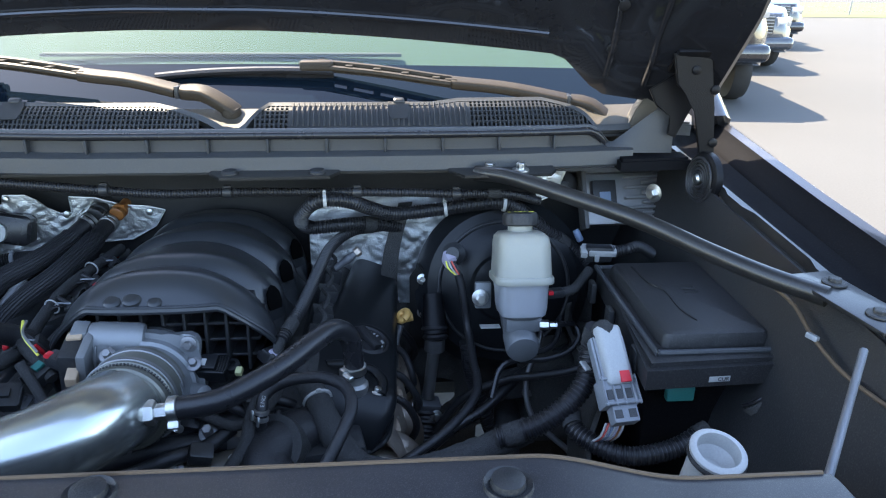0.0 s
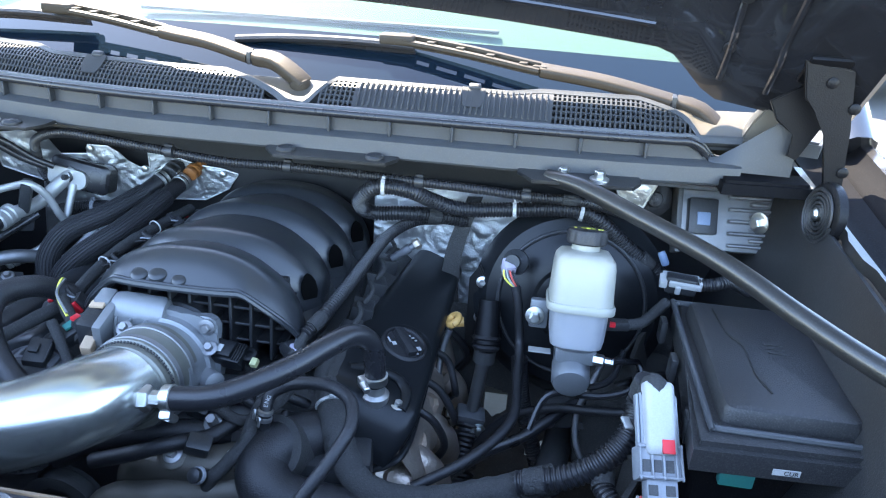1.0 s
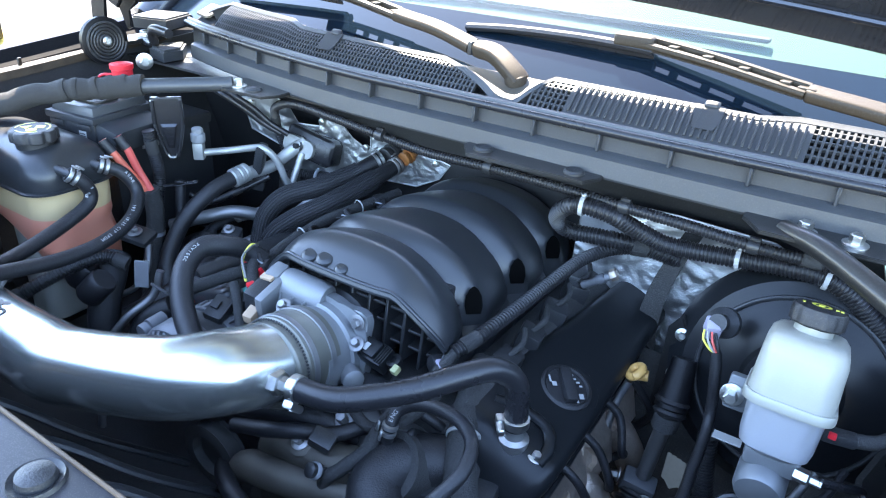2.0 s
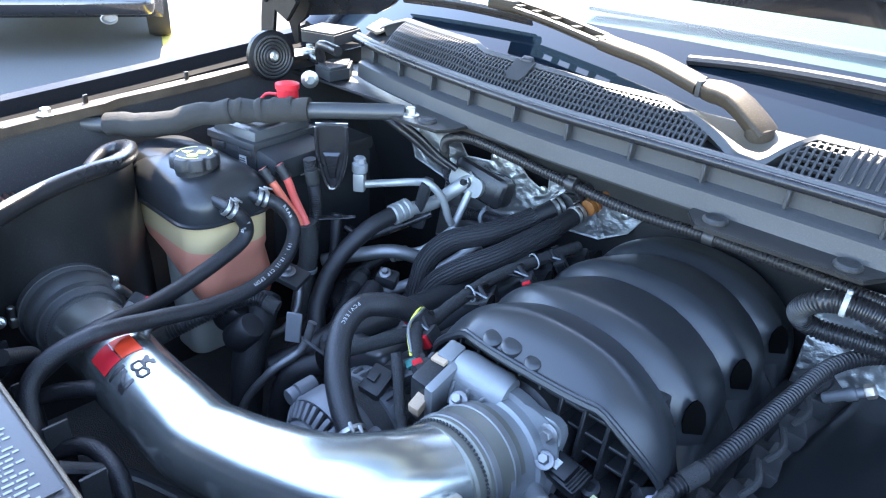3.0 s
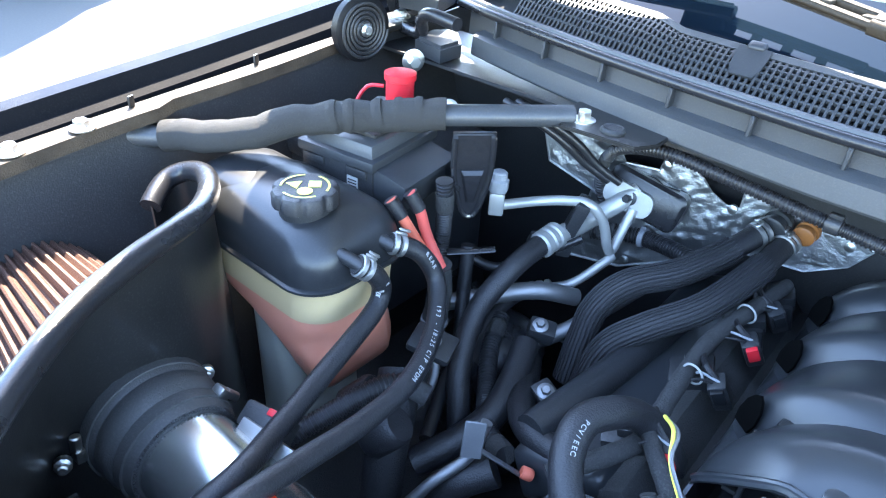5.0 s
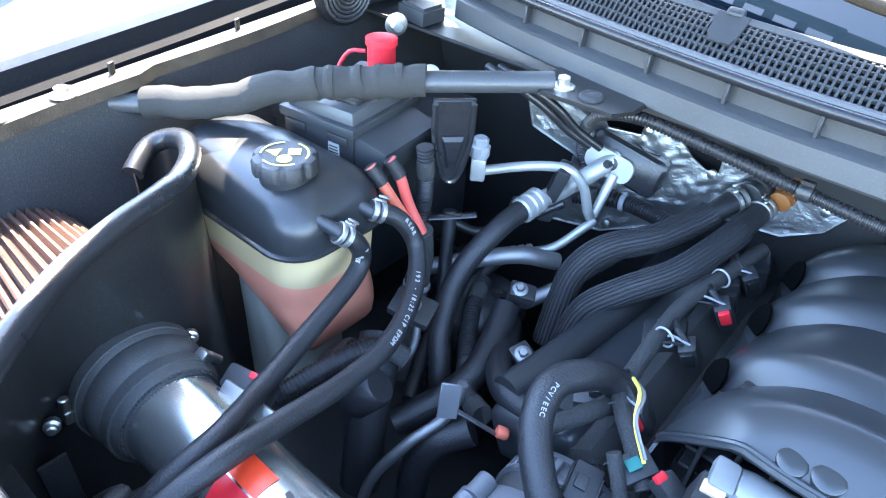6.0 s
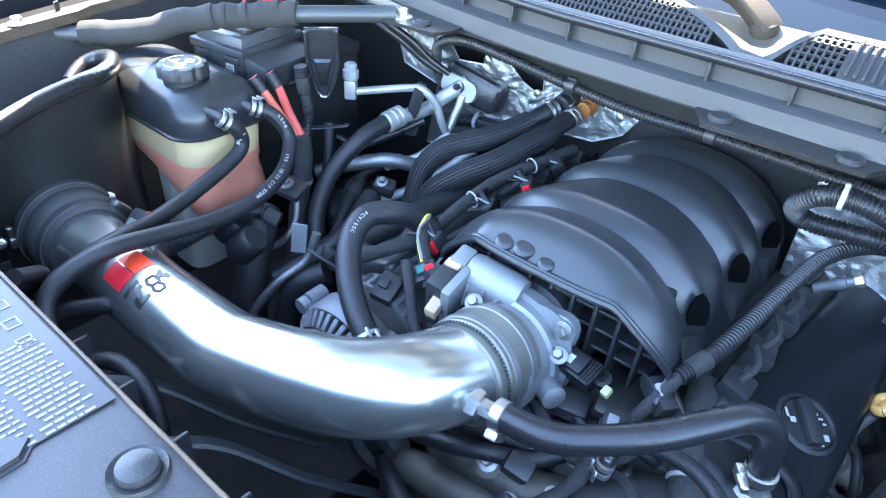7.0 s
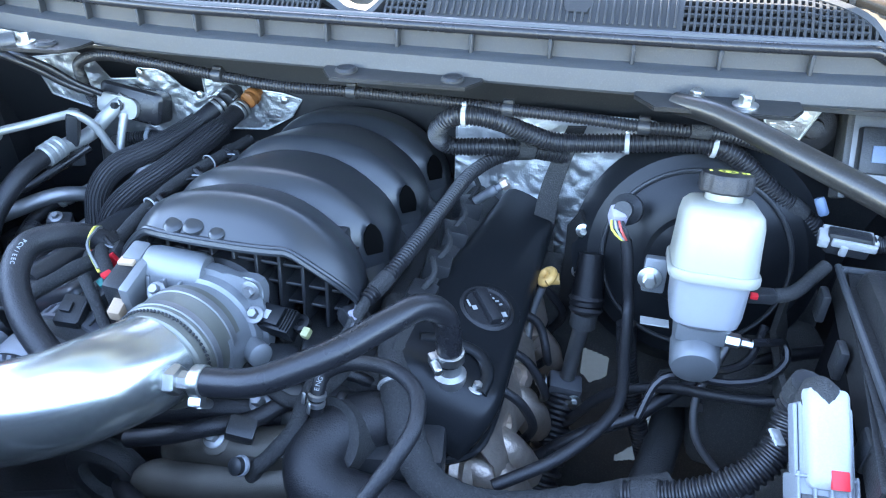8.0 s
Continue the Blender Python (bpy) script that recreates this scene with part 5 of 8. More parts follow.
def braided(pts, tail):
    """A heater hose in a woven sleeve of raised strands, with a bare end and a clip."""
    t = thing("braided_hose", "black heater hose in a braided sleeve", "hose", "braided hoses")
    bm = B()
    sweep(bm, pts[:2] + [Vector(pts[1]).lerp(Vector(pts[2]), 0.3)], 0.0128, 16)
    part("hose", bm, RUBBER, t)
    bm = B()
    sl = [Vector(pts[0]).lerp(Vector(pts[1]), 0.75)] + pts[1:]
    sweep(bm, sl, 0.0142, 16)
    s = part("braided_sleeve", bm, BRAID, t, "woven black sleeve")
    P = spline(sl, 0.004)
    for k in range(22):
        strand = B()
        pp, up = [], None
        for i in range(len(P)):
            d = (P[min(i + 1, len(P) - 1)] - P[max(i - 1, 0)]).normalized()
            up = (up or d.orthogonal()).normalized()
            up = (up - d * up.dot(d)).normalized()
            a = 2 * math.pi * k / 22 + 0.006 * i
            pp.append(P[i] + (up * math.sin(a) + d.cross(up) * math.cos(a)) * 0.0146)
        sweep(strand, pp[::2], 0.0011, 4, 0.02)
        part("sleeve_strand", strand, BRAID, t)
    spring_clamp(t, Vector(pts[0]).lerp(Vector(pts[1]), 0.12), Vector(pts[1]) - Vector(pts[0]), 0.013)
    return t


braided(BR1, 0)
braided(BR2, 0)
for at, c in (((-0.448, 1.118, 1.105), PLASTIC), ((-0.418, 1.125, 1.105), BROWN)):
    t = thing("quick_coupling", "amber nylon quick coupling of a heater pipe" if c == BROWN else "black quick coupling of a heater pipe", "coupling")
    bm = B()
    lathe(bm, [(0.012, -0.012), (0.015, -0.010), (0.015, -0.004), (0.0125, -0.003), (0.0125, 0.002), (0.016, 0.003), (0.016, 0.010), (0.010, 0.013), (0.010, 0.04)], axis(at, (0.12, 1, 0.25)) @ Matrix.Scale(0.78 if c == BROWN else 1.0, 4), 24)
    part("collar", bm, c, t)

# ---- wiring harnesses along the bulkhead ----
HN = [(-0.628, 1.064, 1.085), (-0.634, 1.060, 1.105), (-0.628, 1.046, 1.138), (-0.603, 1.022, 1.172), (-0.553, 1.010, 1.190), (-0.490, 1.012, 1.186), (-0.383, 1.015, 1.175), (-0.305, 1.018, 1.168), (-0.215, 1.025, 1.167), (-0.101, 1.023, 1.167), (-0.023, 1.015, 1.168), (0.06, 1.012, 1.167), (0.125, 1.012, 1.164), (0.207, 1.03, 1.157), (0.26, 1.045, 1.14)]
hose("wiring_harness", "long black corrugated wiring conduit along the bulkhead", HN, 0.0070, CONDUIT, 0.0011, cat="wiring", group="wiring conduits")
CD = [(0.040, 1.090, 1.085), (-0.010, 1.070, 1.098), (-0.048, 1.054, 1.103), (-0.098, 1.050, 1.100), (-0.112, 1.032, 1.120), (-0.096, 1.010, 1.148), (-0.071, 1.004, 1.160), (-0.034, 1.010, 1.155), (-0.004, 1.026, 1.138), (0.035, 1.038, 1.125), (0.111, 1.042, 1.131), (0.165, 1.042, 1.138), (0.203, 1.039, 1.139), (0.233, 1.041, 1.125), (0.276, 1.043, 1.090), (0.319, 1.045, 1.059), (0.345, 1.05, 1.03)]
hose("wiring_harness", "thick black corrugated conduit with white cable ties", CD, 0.0112, CONDUIT, 0.0016, pitch=0.0045, cat="wiring", group="wiring conduits")
INJ = [(0.012, 1.105, 1.080), (-0.034, 1.073, 1.085), (-0.066, 1.027, 1.078), (-0.080, 0.952, 1.070), (-0.089, 0.881, 1.065), (-0.098, 0.825, 1.060), (-0.112, 0.785, 1.050)]
hose("wiring_harness", "black corrugated conduit beside the intake manifold", INJ, 0.0088, CONDUIT, 0.0016, pitch=0.0045, cat="wiring", group="wiring conduits")
hose("sensor_loom", "taped tail of the injector conduit", [(-0.111, 0.788, 1.051), (-0.118, 0.768, 1.036), (-0.128, 0.752, 1.012), (-0.135, 0.745, 0.98)], 0.0062, TAPE, cat="wiring")


def cable_tie(at, d, r, material=WHITE, w=0.005):
    t = thing("cable_tie", "white plastic cable tie round a wiring conduit" if material == WHITE else "black cable clip on a wiring conduit", "cable tie", "cable ties")
    bm = B()
    m = axis(at, d)
    lathe(bm, [(r, -w / 2), (r + 0.0016, -w / 2), (r + 0.0016, w / 2), (r, w / 2)], m, 24)
    part("strap", bm, material, t)
    bm = B()
    box(bm, (0.006, 0.005, w), m @ pose(0, r + 0.002, 0), 0.001, 1)
    part("tie_head", bm, material, t)


cable_tie((-0.071, 1.004, 1.160), (1, 0.1, 0), 0.0112)
cable_tie((0.111, 1.042, 1.131), (1, 0, 0.1), 0.0112)
cable_tie((0.203, 1.039, 1.139), (1, 0, -0.1), 0.0112)
for p in ((-0.386, 1.012, 1.177), (-0.215, 1.025, 1.167), (-0.023, 1.015, 1.168), (0.125, 1.012, 1.164)):
    cable_tie(p, (1, 0, 0), 0.0070, PLASTIC, 0.012)


# ---- battery corner on the passenger side ----
bat = thing("battery", "black car battery under the passenger-side brace", "battery")
bm = B()
box(bm, (0.17, 0.19, 0.17), pose(-0.865, 0.94, 1.025), 0.008)
part("case", bm, PLASTIC, bat)
bm = B()
box(bm, (0.175, 0.195, 0.02), pose(-0.865, 0.94, 1.118), 0.005)
part("lid", bm, PLASTIC_D, bat)
for k in range(5):
    bm = B()
    box(bm, (0.009, 0.0008, 0.010), pose(-0.7785, 0.90 + k * 0.011, 1.10, 0, 0, 90), 0.0)
    part("label_bar", bm, WMARK, bat, "white print bar")

fblk = thing("battery_fuse_block", "black plastic fuse block with a stepped lid on the battery", "fuse block")
FM = pose(-0.816, 0.860, 1.138, 0, 0, 8)
bm = B()
box(bm, (0.094, 0.112, 0.045), FM @ pose(0, 0, 0), 0.004)
part("base", bm, PLASTIC, fblk)
bm = B()
box(bm, (0.100, 0.118, 0.011), FM @ pose(0, 0, 0.024), 0.0025)
part("lid_rim", bm, COWL, fblk)
bm = B()
box(bm, (0.088, 0.104, 0.014), FM @ pose(0.0, 0, 0.035), 0.003, taper=(0.93, 0.93))
lid = part("lid", bm, COWLBAR, fblk)
bm = B()
box(bm, (0.045, 0.04, 0.003), FM @ pose(0.01, -0.012, 0.0442), 0.003)
part("raised_symbol", bm, PLASTIC_D, lid)
bm = B()
box(bm, (0.046, 0.098, 0.036), FM @ pose(0.060, -0.004, 0.000, 0, 14, 0), 0.005)
part("cable_cover", bm, COWL, fblk)
bm = B()
box(bm, (0.014, 0.0008, 0.022), FM @ pose(0.022, -0.0566, -0.004), 0.0)
part("sticker", bm, WHITE, fblk, "small white printed sticker")
for k in range(5):
    bm = B()
    box(bm, (0.011, 0.0006, 0.0012), FM @ pose(0.022, -0.0572, 0.003 - 0.0034 * k), 0.0)
    part("sticker_bar", bm, BLACKPRINT, fblk)
for k in range(2):
    bm = B()
    box(bm, (0.026, 0.006, 0.010), FM @ pose(-0.028 + 0.056 * k, -0.056, 0.013), 0.002)
    part("latch", bm, PLASTIC, fblk)

t = thing("terminal_cap", "red plastic battery terminal cap with a strap", "terminal cap")
bm = B()
lathe(bm, [(0.0155, 0), (0.0155, 0.028), (0.0175, 0.029), (0.0175, 0.036), (0.012, 0.0375), (0.006, 0.038)], pose(-0.816, 0.906, 1.188), 24)
part("cap", bm, RED, t)
bm = B()
sweep(bm, [(-0.835, 0.900, 1.205), (-0.850, 0.890, 1.203), (-0.858, 0.880, 1.185), (-0.852, 0.872, 1.172)], 0.0022, 8)
part("strap", bm, RED, t)
bm = B()
box(bm, (0.045, 0.04, 0.016), pose(-0.825, 0.898, 1.180, 0, 0, 20), 0.004)
part("terminal", bm, ALU_D, t)
hexbolt(t, (-0.800, 0.892, 1.188), (0, -0.3, 1), 0.006, 0.010)
hexbolt(t, (-0.765, 0.930, 1.192), (0.5, -0.6, 0.6), 0.006, 0.012)

for k, pts in enumerate(([(-0.722, 0.797, 1.148), (-0.713, 0.804, 1.130), (-0.703, 0.817, 1.100), (-0.692, 0.833, 1.066)], [(-0.716, 0.818, 1.150), (-0.708, 0.824, 1.132), (-0.703, 0.832, 1.100), (-0.687, 0.838, 1.066)])):
    t = thing("battery_cable", "red battery cable with black shrink sleeve", "cable", "battery cables")
    bm = B()
    sweep(bm, pts, 0.0058, 12)
    part("cable", bm, REDWIRE if k else ORANGEWIRE, t)
    bm = B()
    sweep(bm, pts[:2], 0.0075, 12)
    part("shrink_sleeve", bm, RUBBER, t)
LM = [(-0.712, 0.865, 1.148), (-0.712, 0.868, 1.120), (-0.722, 0.880, 1.07), (-0.712, 0.862, 1.02), (-0.703, 0.852, 0.98), (-0.672, 0.818, 0.945), (-0.66, 0.80, 0.90)]
hose("wiring_harness", "black corrugated loom hanging from the fuse block", LM, 0.0092, CONDUIT, 0.0014, cat="wiring", group="wiring conduits")
LM2 = [(-0.690, 0.838, 1.068), (-0.690, 0.842, 1.03), (-0.690, 0.835, 0.99), (-0.678, 0.815, 0.95), (-0.66, 0.79, 0.90)]
hose("wiring_harness", "thick taped loom carrying the battery cables", LM2, 0.0135, TAPE, cat="wiring")
cable_tie((-0.690, 0.836, 0.995), (0, 0.1, 1), 0.0138, GREY_P)
t = thing("loom_bracket", "small black strap bracket beside the loom", "bracket")
bm = B()
sweep(bm, [(-0.712, 0.878, 1.055), (-0.692, 0.895, 1.058), (-0.672, 0.912, 1.062)], 0.006, 8, squash=0.35)
part("strap", bm, PAINT, t)

t = thing("support_bracket", "glossy black pressed steel bracket hanging from the brace", "bracket")
bm = B()
prism(bm, [(-0.022, 0.0), (0.022, 0.0), (0.020, -0.045), (0.009, -0.095), (-0.009, -0.095), (-0.020, -0.045)], 0.006, Matrix.Translation((-0.704, 0.898, 1.195)) @ pose(0, 0, 0, 90, 0, 48) , 0.002)
part("plate", bm, PAINT, t)
SB = Matrix.Translation((-0.701, 0.895, 1.195)) @ pose(0, 0, 0, 90, 0, 48)
bm = B()
sweep(bm, [SB @ Vector(p) for p in ((-0.020, -0.004, 0.003), (-0.019, -0.045, 0.003), (-0.009, -0.086, 0.003), (0.0, -0.094, 0.003), (0.009, -0.086, 0.003), (0.019, -0.045, 0.003), (0.020, -0.004, 0.003))], 0.0032, 8)
part("pressed_rim", bm, PAINT, t)
bm = B()
loft(bm, [[SB @ Vector((x, y, z)) for x, y in ((-w, y0), (w, y0), (w * 0.35, y1), (-w * 0.35, y1))] for w, y0, y1, z in ((0.012, -0.040, -0.078, 0.004), (0.009, -0.044, -0.072, 0.0075))])
part("pressed_boss", bm, PAINT, t)
bm = B()
lathe(bm, [(0.004, 0), (0.004, 0.0015)], axis((-0.702, 0.894, 1.183), (0.74, -0.67, 0)), 14)
part("hole", bm, BLACKPRINT, t)
hose("washer_pipe", "thin black pipe pair running up to the cowl", [(-0.618, 1.045, 1.12), (-0.640, 1.025, 1.14), (-0.660, 1.005, 1.165), (-0.69, 0.99, 1.185), (-0.74, 1.0, 1.19)], 0.0048, RUBBER_G)
hose("washer_pipe", "thin black pipe pair running up to the cowl", [(-0.606, 1.050, 1.12), (-0.630, 1.032, 1.14), (-0.650, 1.015, 1.165), (-0.68, 1.0, 1.185), (-0.73, 1.01, 1.19)], 0.0048, RUBBER_G)

# ---- refrigerant lines ----
ac = thing("refrigerant_line", "bare aluminium refrigerant pipes with a service port", "refrigerant line")
bm = B()
sweep(bm, [(-0.694, 0.944, 1.096), (-0.668, 0.985, 1.096), (-0.640, 1.000, 1.102), (-0.615, 1.003, 1.106), (-0.601, 1.016, 1.085), (-0.594, 1.026, 1.050), (-0.592, 1.036, 1.040), (-0.590, 1.048, 1.062), (-0.588, 1.062, 1.088)], 0.0058, 12)
part("pipe", bm, ALUBRIGHT, ac)
bm = B()
box(bm, (0.017, 0.017, 0.028), pose(-0.697, 0.941, 1.100, 0, 0, 35), 0.003)
part("elbow_block", bm, ALUBRIGHT, ac)
bm = B()
lathe(bm, [(0.010, 0), (0.0115, 0.002), (0.0115, 0.014), (0.009, 0.016), (0.009, 0.022), (0.007, 0.024)], axis((-0.697, 0.941, 1.114), (0.0, 0.03, 1)), 8)
part("service_cap", bm, GREY_P, ac, "grey hexagon service cap")
bm = B()
sweep(bm, [(-0.592, 1.076, 1.106), (-0.610, 1.052, 1.086), (-0.630, 1.030, 1.064), (-0.640, 0.975, 1.063)], 0.0105, 14)
part("suction_pipe", bm, ALUBRIGHT, ac)
bm = B()
m = axis((-0.640, 0.968, 1.063), (-0.1, -1, -0.15))
lathe(bm, [(0.013, -0.018), (0.0155, -0.016), (0.0155, -0.010), (0.0135, -0.008), (0.0155, -0.006), (0.0155, 0.0), (0.0135, 0.002), (0.0155, 0.004), (0.0155, 0.012), (0.013, 0.014)], m, 20)
part("crimp_collar", bm, ALUBRIGHT, ac)
bm = B()
lathe(bm, [(0.009, -0.014), (0.0112, -0.012), (0.0112, -0.007), (0.009, -0.005), (0.0112, -0.003), (0.0112, 0.003), (0.009, 0.005), (0.0112, 0.007), (0.0112, 0.012), (0.009, 0.014)], axis((-0.640, 0.970, 0.993), (-0.7, -0.5, -0.25)), 18)
part("crimp_collar", bm, ALUBRIGHT, ac)
bm = B()
sweep(bm, [(-0.634, 0.975, 0.996), (-0.612, 0.995, 1.005), (-0.592, 1.022, 1.03), (-0.588, 1.034, 1.036)], 0.0055, 10)
part("pipe", bm, ALUBRIGHT, ac)
bm = B()
box(bm, (0.016, 0.026, 0.050), pose(-0.628, 1.005, 1.085, 10, 15, 30), 0.005)
part("pipe_clip", bm, PLASTIC, ac, "black plastic pipe clip")
bm = B()
box(bm, (0.022, 0.018, 0.040), pose(-0.640, 1.01, 1.045, 0, 10, 40), 0.006)
part("pipe_clip", bm, PLASTIC, ac)
VM_ = pose(-0.588, 1.098, 1.094, -12, 12, 6)
bm = B()
loft(bm, [[VM_ @ Vector((x, y, z)) for x, z in rrect(0.030, 0.015, 0.012, 4, -0.014, -0.006)] for y in (-0.034, -0.026)])
part("flange", bm, ALUBRIGHT, ac, "cast flange plate")
hexbolt(ac, VM_ @ Vector((-0.012, -0.034, -0.004)), (-0.1, -1, 0.2), 0.005, 0.010, material=PLASTIC)
t = thing("expansion_valve_cover", "black rubber box over the expansion valve at the bulkhead", "valve cover")
bm = B()
loft(bm, [[VM_ @ Vector((x, y, z)) for x, z in rrect(hx, hz, 0.010, 4)] for y, hx, hz in ((-0.026, 0.043, 0.020), (-0.022, 0.047, 0.024), (0.012, 0.047, 0.024), (0.020, 0.043, 0.020))])
part("body", bm, RUBBER_G, t)
bm = B()
sweep(bm, [VM_ @ Vector(p) for p in ((-0.025, -0.024, 0.020), (0.0, -0.012, 0.0245), (0.012, -0.02, 0.0235), (0.030, -0.010, 0.0245))], 0.0012, 6)
part("moulded_line", bm, RUBBER, t)
hose("wiring_harness", "black corrugated conduit under the expansion valve", [(-0.640, 1.075, 1.030), (-0.612, 1.085, 1.036), (-0.579, 1.092, 1.040), (-0.540, 1.085, 1.045), (-0.500, 1.070, 1.050)], 0.0105, CONDUIT, 0.0014, cat="wiring", group="wiring conduits")
cable_tie((-0.579, 1.092, 1.040), (1, 0, 0.1), 0.0107, GREY_P, 0.006)
t = thing("receiver_drier", "black rounded canister low beside the refrigerant hoses", "canister")
bm = B()
lathe(bm, [(0.062, -0.16), (0.062, 0.0), (0.056, 0.018), (0.040, 0.030), (0.015, 0.036)], pose(-0.655, 0.905, 0.935), 36)
part("body", bm, RUBBER_G, t)
bm = B()
sweep(bm, [(-0.71, 0.88, 0.985), (-0.67, 0.91, 1.0), (-0.63, 0.945, 1.01), (-0.60, 0.985, 0.995)], 0.0105, 12)
part("pipe", bm, ALU_D, t)

# pipes, looms and brackets deep beside the passenger head
for pts, r, m_, lab in (([(-0.535, 1.03, 1.03), (-0.560, 1.0, 1.0), (-0.585, 0.955, 0.975), (-0.628, 0.90, 0.945), (-0.65, 0.85, 0.90)], 0.0095, ALU_D, "grey metal refrigerant pipe going down behind the hoses"),
                        ([(-0.70, 0.90, 1.06), (-0.690, 0.885, 1.0), (-0.665, 0.850, 0.96), (-0.645, 0.80, 0.94), (-0.62, 0.75, 0.93)], 0.008, RUBBER, "black hose running low under the coolant tank"),
                        ([(-0.60, 0.885, 0.985), (-0.585, 0.845, 0.975), (-0.575, 0.80, 0.965), (-0.585, 0.76, 0.95), (-0.61, 0.72, 0.93)], 0.015, RUBBER, "thick black hose below the braided hoses"),
                        ([(-0.72, 0.93, 1.02), (-0.69, 0.95, 1.01), (-0.655, 0.985, 1.03), (-0.625, 1.02, 1.05)], 0.006, RUBBER_G, "thin black pipe by the bulkhead"),
                        ([(-0.655, 0.80, 1.0), (-0.645, 0.785, 0.97), (-0.650, 0.765, 0.945), (-0.67, 0.745, 0.93)], 0.0048, ALU_D, "thin bent metal pipe below the tank hose")):
    hose("lower_pipe", lab, pts, r, m_, cat="pipe")
hose("wiring_harness", "black corrugated conduit low beside the head", [(-0.655, 0.915, 0.975), (-0.635, 0.87, 0.965), (-0.60, 0.82, 0.955), (-0.565, 0.775, 0.965), (-0.53, 0.755, 0.975)], 0.0105, CONDUIT, 0.0016, cat="wiring", group="wiring conduits")
for k, (x, y, z, rz) in enumerate(((-0.595, 0.905, 0.995, 30), (-0.540, 0.835, 0.985, -20), (-0.66, 0.99, 1.04, 50))):
    t = thing("pipe_clamp", "black clamp block holding the low pipes", "clamp", "pipe clamps")
    bm = B()
    box(bm, (0.030, 0.022, 0.020), pose(x, y, z, 15, 10, rz), 0.004)
    part("block", bm, PLASTIC, t)
    hexbolt(t, (x, y - 0.004, z + 0.010), (0.2, -0.4, 1), 0.005, 0.006, material=ALU_D)

# ---- foil insulation on the bulkhead ----
def foil(name, outline, y, lean, seed, amp=0.010, turn=0.0, pivot=0.0):
    """A crumpled foil blanket filling an outline (x, z) in front of the bulkhead."""
    t = thing(name, "crinkled silver foil heat insulation on the bulkhead", "insulation", "foil insulation")
    xs_ = [p[0] for p in outline]
    zs_ = [p[1] for p in outline]
    x0, x1, z0, z1 = min(xs_), max(xs_), min(zs_), max(zs_)

    def inside(x, z):
        c = False
        for (ax, az), (bx, bz) in zip(outline, outline[1:] + outline[:1]):
            if (az > z) != (bz > z) and x < (bx - ax) * (z - az) / (bz - az) + ax:
                c = not c
        return c
    step = 0.0026
    nx, nz = int((x1 - x0) / step) + 1, int((z1 - z0) / step) + 1
    bm = B()
    V = {}
    for i in range(nx + 1):
        for j in range(nz + 1):
            x, z = x0 + i * step, z0 + j * step
            if inside(x, z):
                p = Vector((x * 9 + seed, z * 9 + x * 3, seed))
                tilt = noise.noise(Vector((x * 6, z * 6, seed + 4)))
                cr = Vector((x * 46 + z * (20 + 40 * tilt), z * 15 - x * 8 * tilt, seed))
                q = Vector((x * 64 + seed, z * 58 + x * 20, seed))
                d = amp * 0.40 * abs(noise.noise(p * 1.6)) + 0.0016 * (1 - abs(noise.noise(cr))) ** 4 * max(0.0, 0.5 + tilt) + 0.0024 * abs(noise.noise(q)) + 0.0011 * abs(noise.noise(q * 2.7))
                V[i, j] = bm.verts.new((x, y + turn * (x - pivot) - lean * (z1 - z) - d, z))
    for i in range(nx):
        for j in range(nz):
            c = [(i, j), (i + 1, j), (i + 1, j + 1), (i, j + 1)]
            if all(k in V for k in c):
                bm.faces.new([V[k] for k in c])
    # trim the ragged grid to the cut edge
    for e in bm.edges:
        if e.is_boundary:
            for v in e.verts:
                best = None
                for (ax, az), (bx, bz) in zip(outline, outline[1:] + outline[:1]):
                    L = (bx - ax) ** 2 + (bz - az) ** 2
                    k = max(0.0, min(1.0, ((v.co.x - ax) * (bx - ax) + (v.co.z - az) * (bz - az)) / L))
                    q = Vector((ax + k * (bx - ax), v.co.y, az + k * (bz - az)))
                    if best is None or (q - v.co).length < (best - v.co).length:
                        best = q
                v.co = best
    part("blanket", bm, FOIL, t, sharp=35)
    bm = B()
    loop = [Vector((x, y + turn * (x - pivot) - lean * (z1 - z) - amp * 0.25, z)) for x, z in outline]
    for a, b in zip(loop, loop[1:] + loop[:1]):
        sweep(bm, [a, b], 0.0014, 6, 0.02)
    part("folded_edge", bm, FOIL, t, "pressed foil hem")
    for x, z in outline[::5]:
        cx, cz = sum(xs_) / len(xs_), sum(zs_) / len(zs_)
        px, pz = x + (cx - x) * 0.12, z + (cz - z) * 0.12
        bm = B()
        lathe(bm, [(0.0055, -0.004), (0.0055, 0.001), (0.002, 0.0022)], axis((px, y + turn * (px - pivot) - lean * (z1 - pz) - amp * 0.6 - 0.002, pz), (0, -1, 0)), 14)
        part("stud", bm, STEEL, t, "round fixing stud")


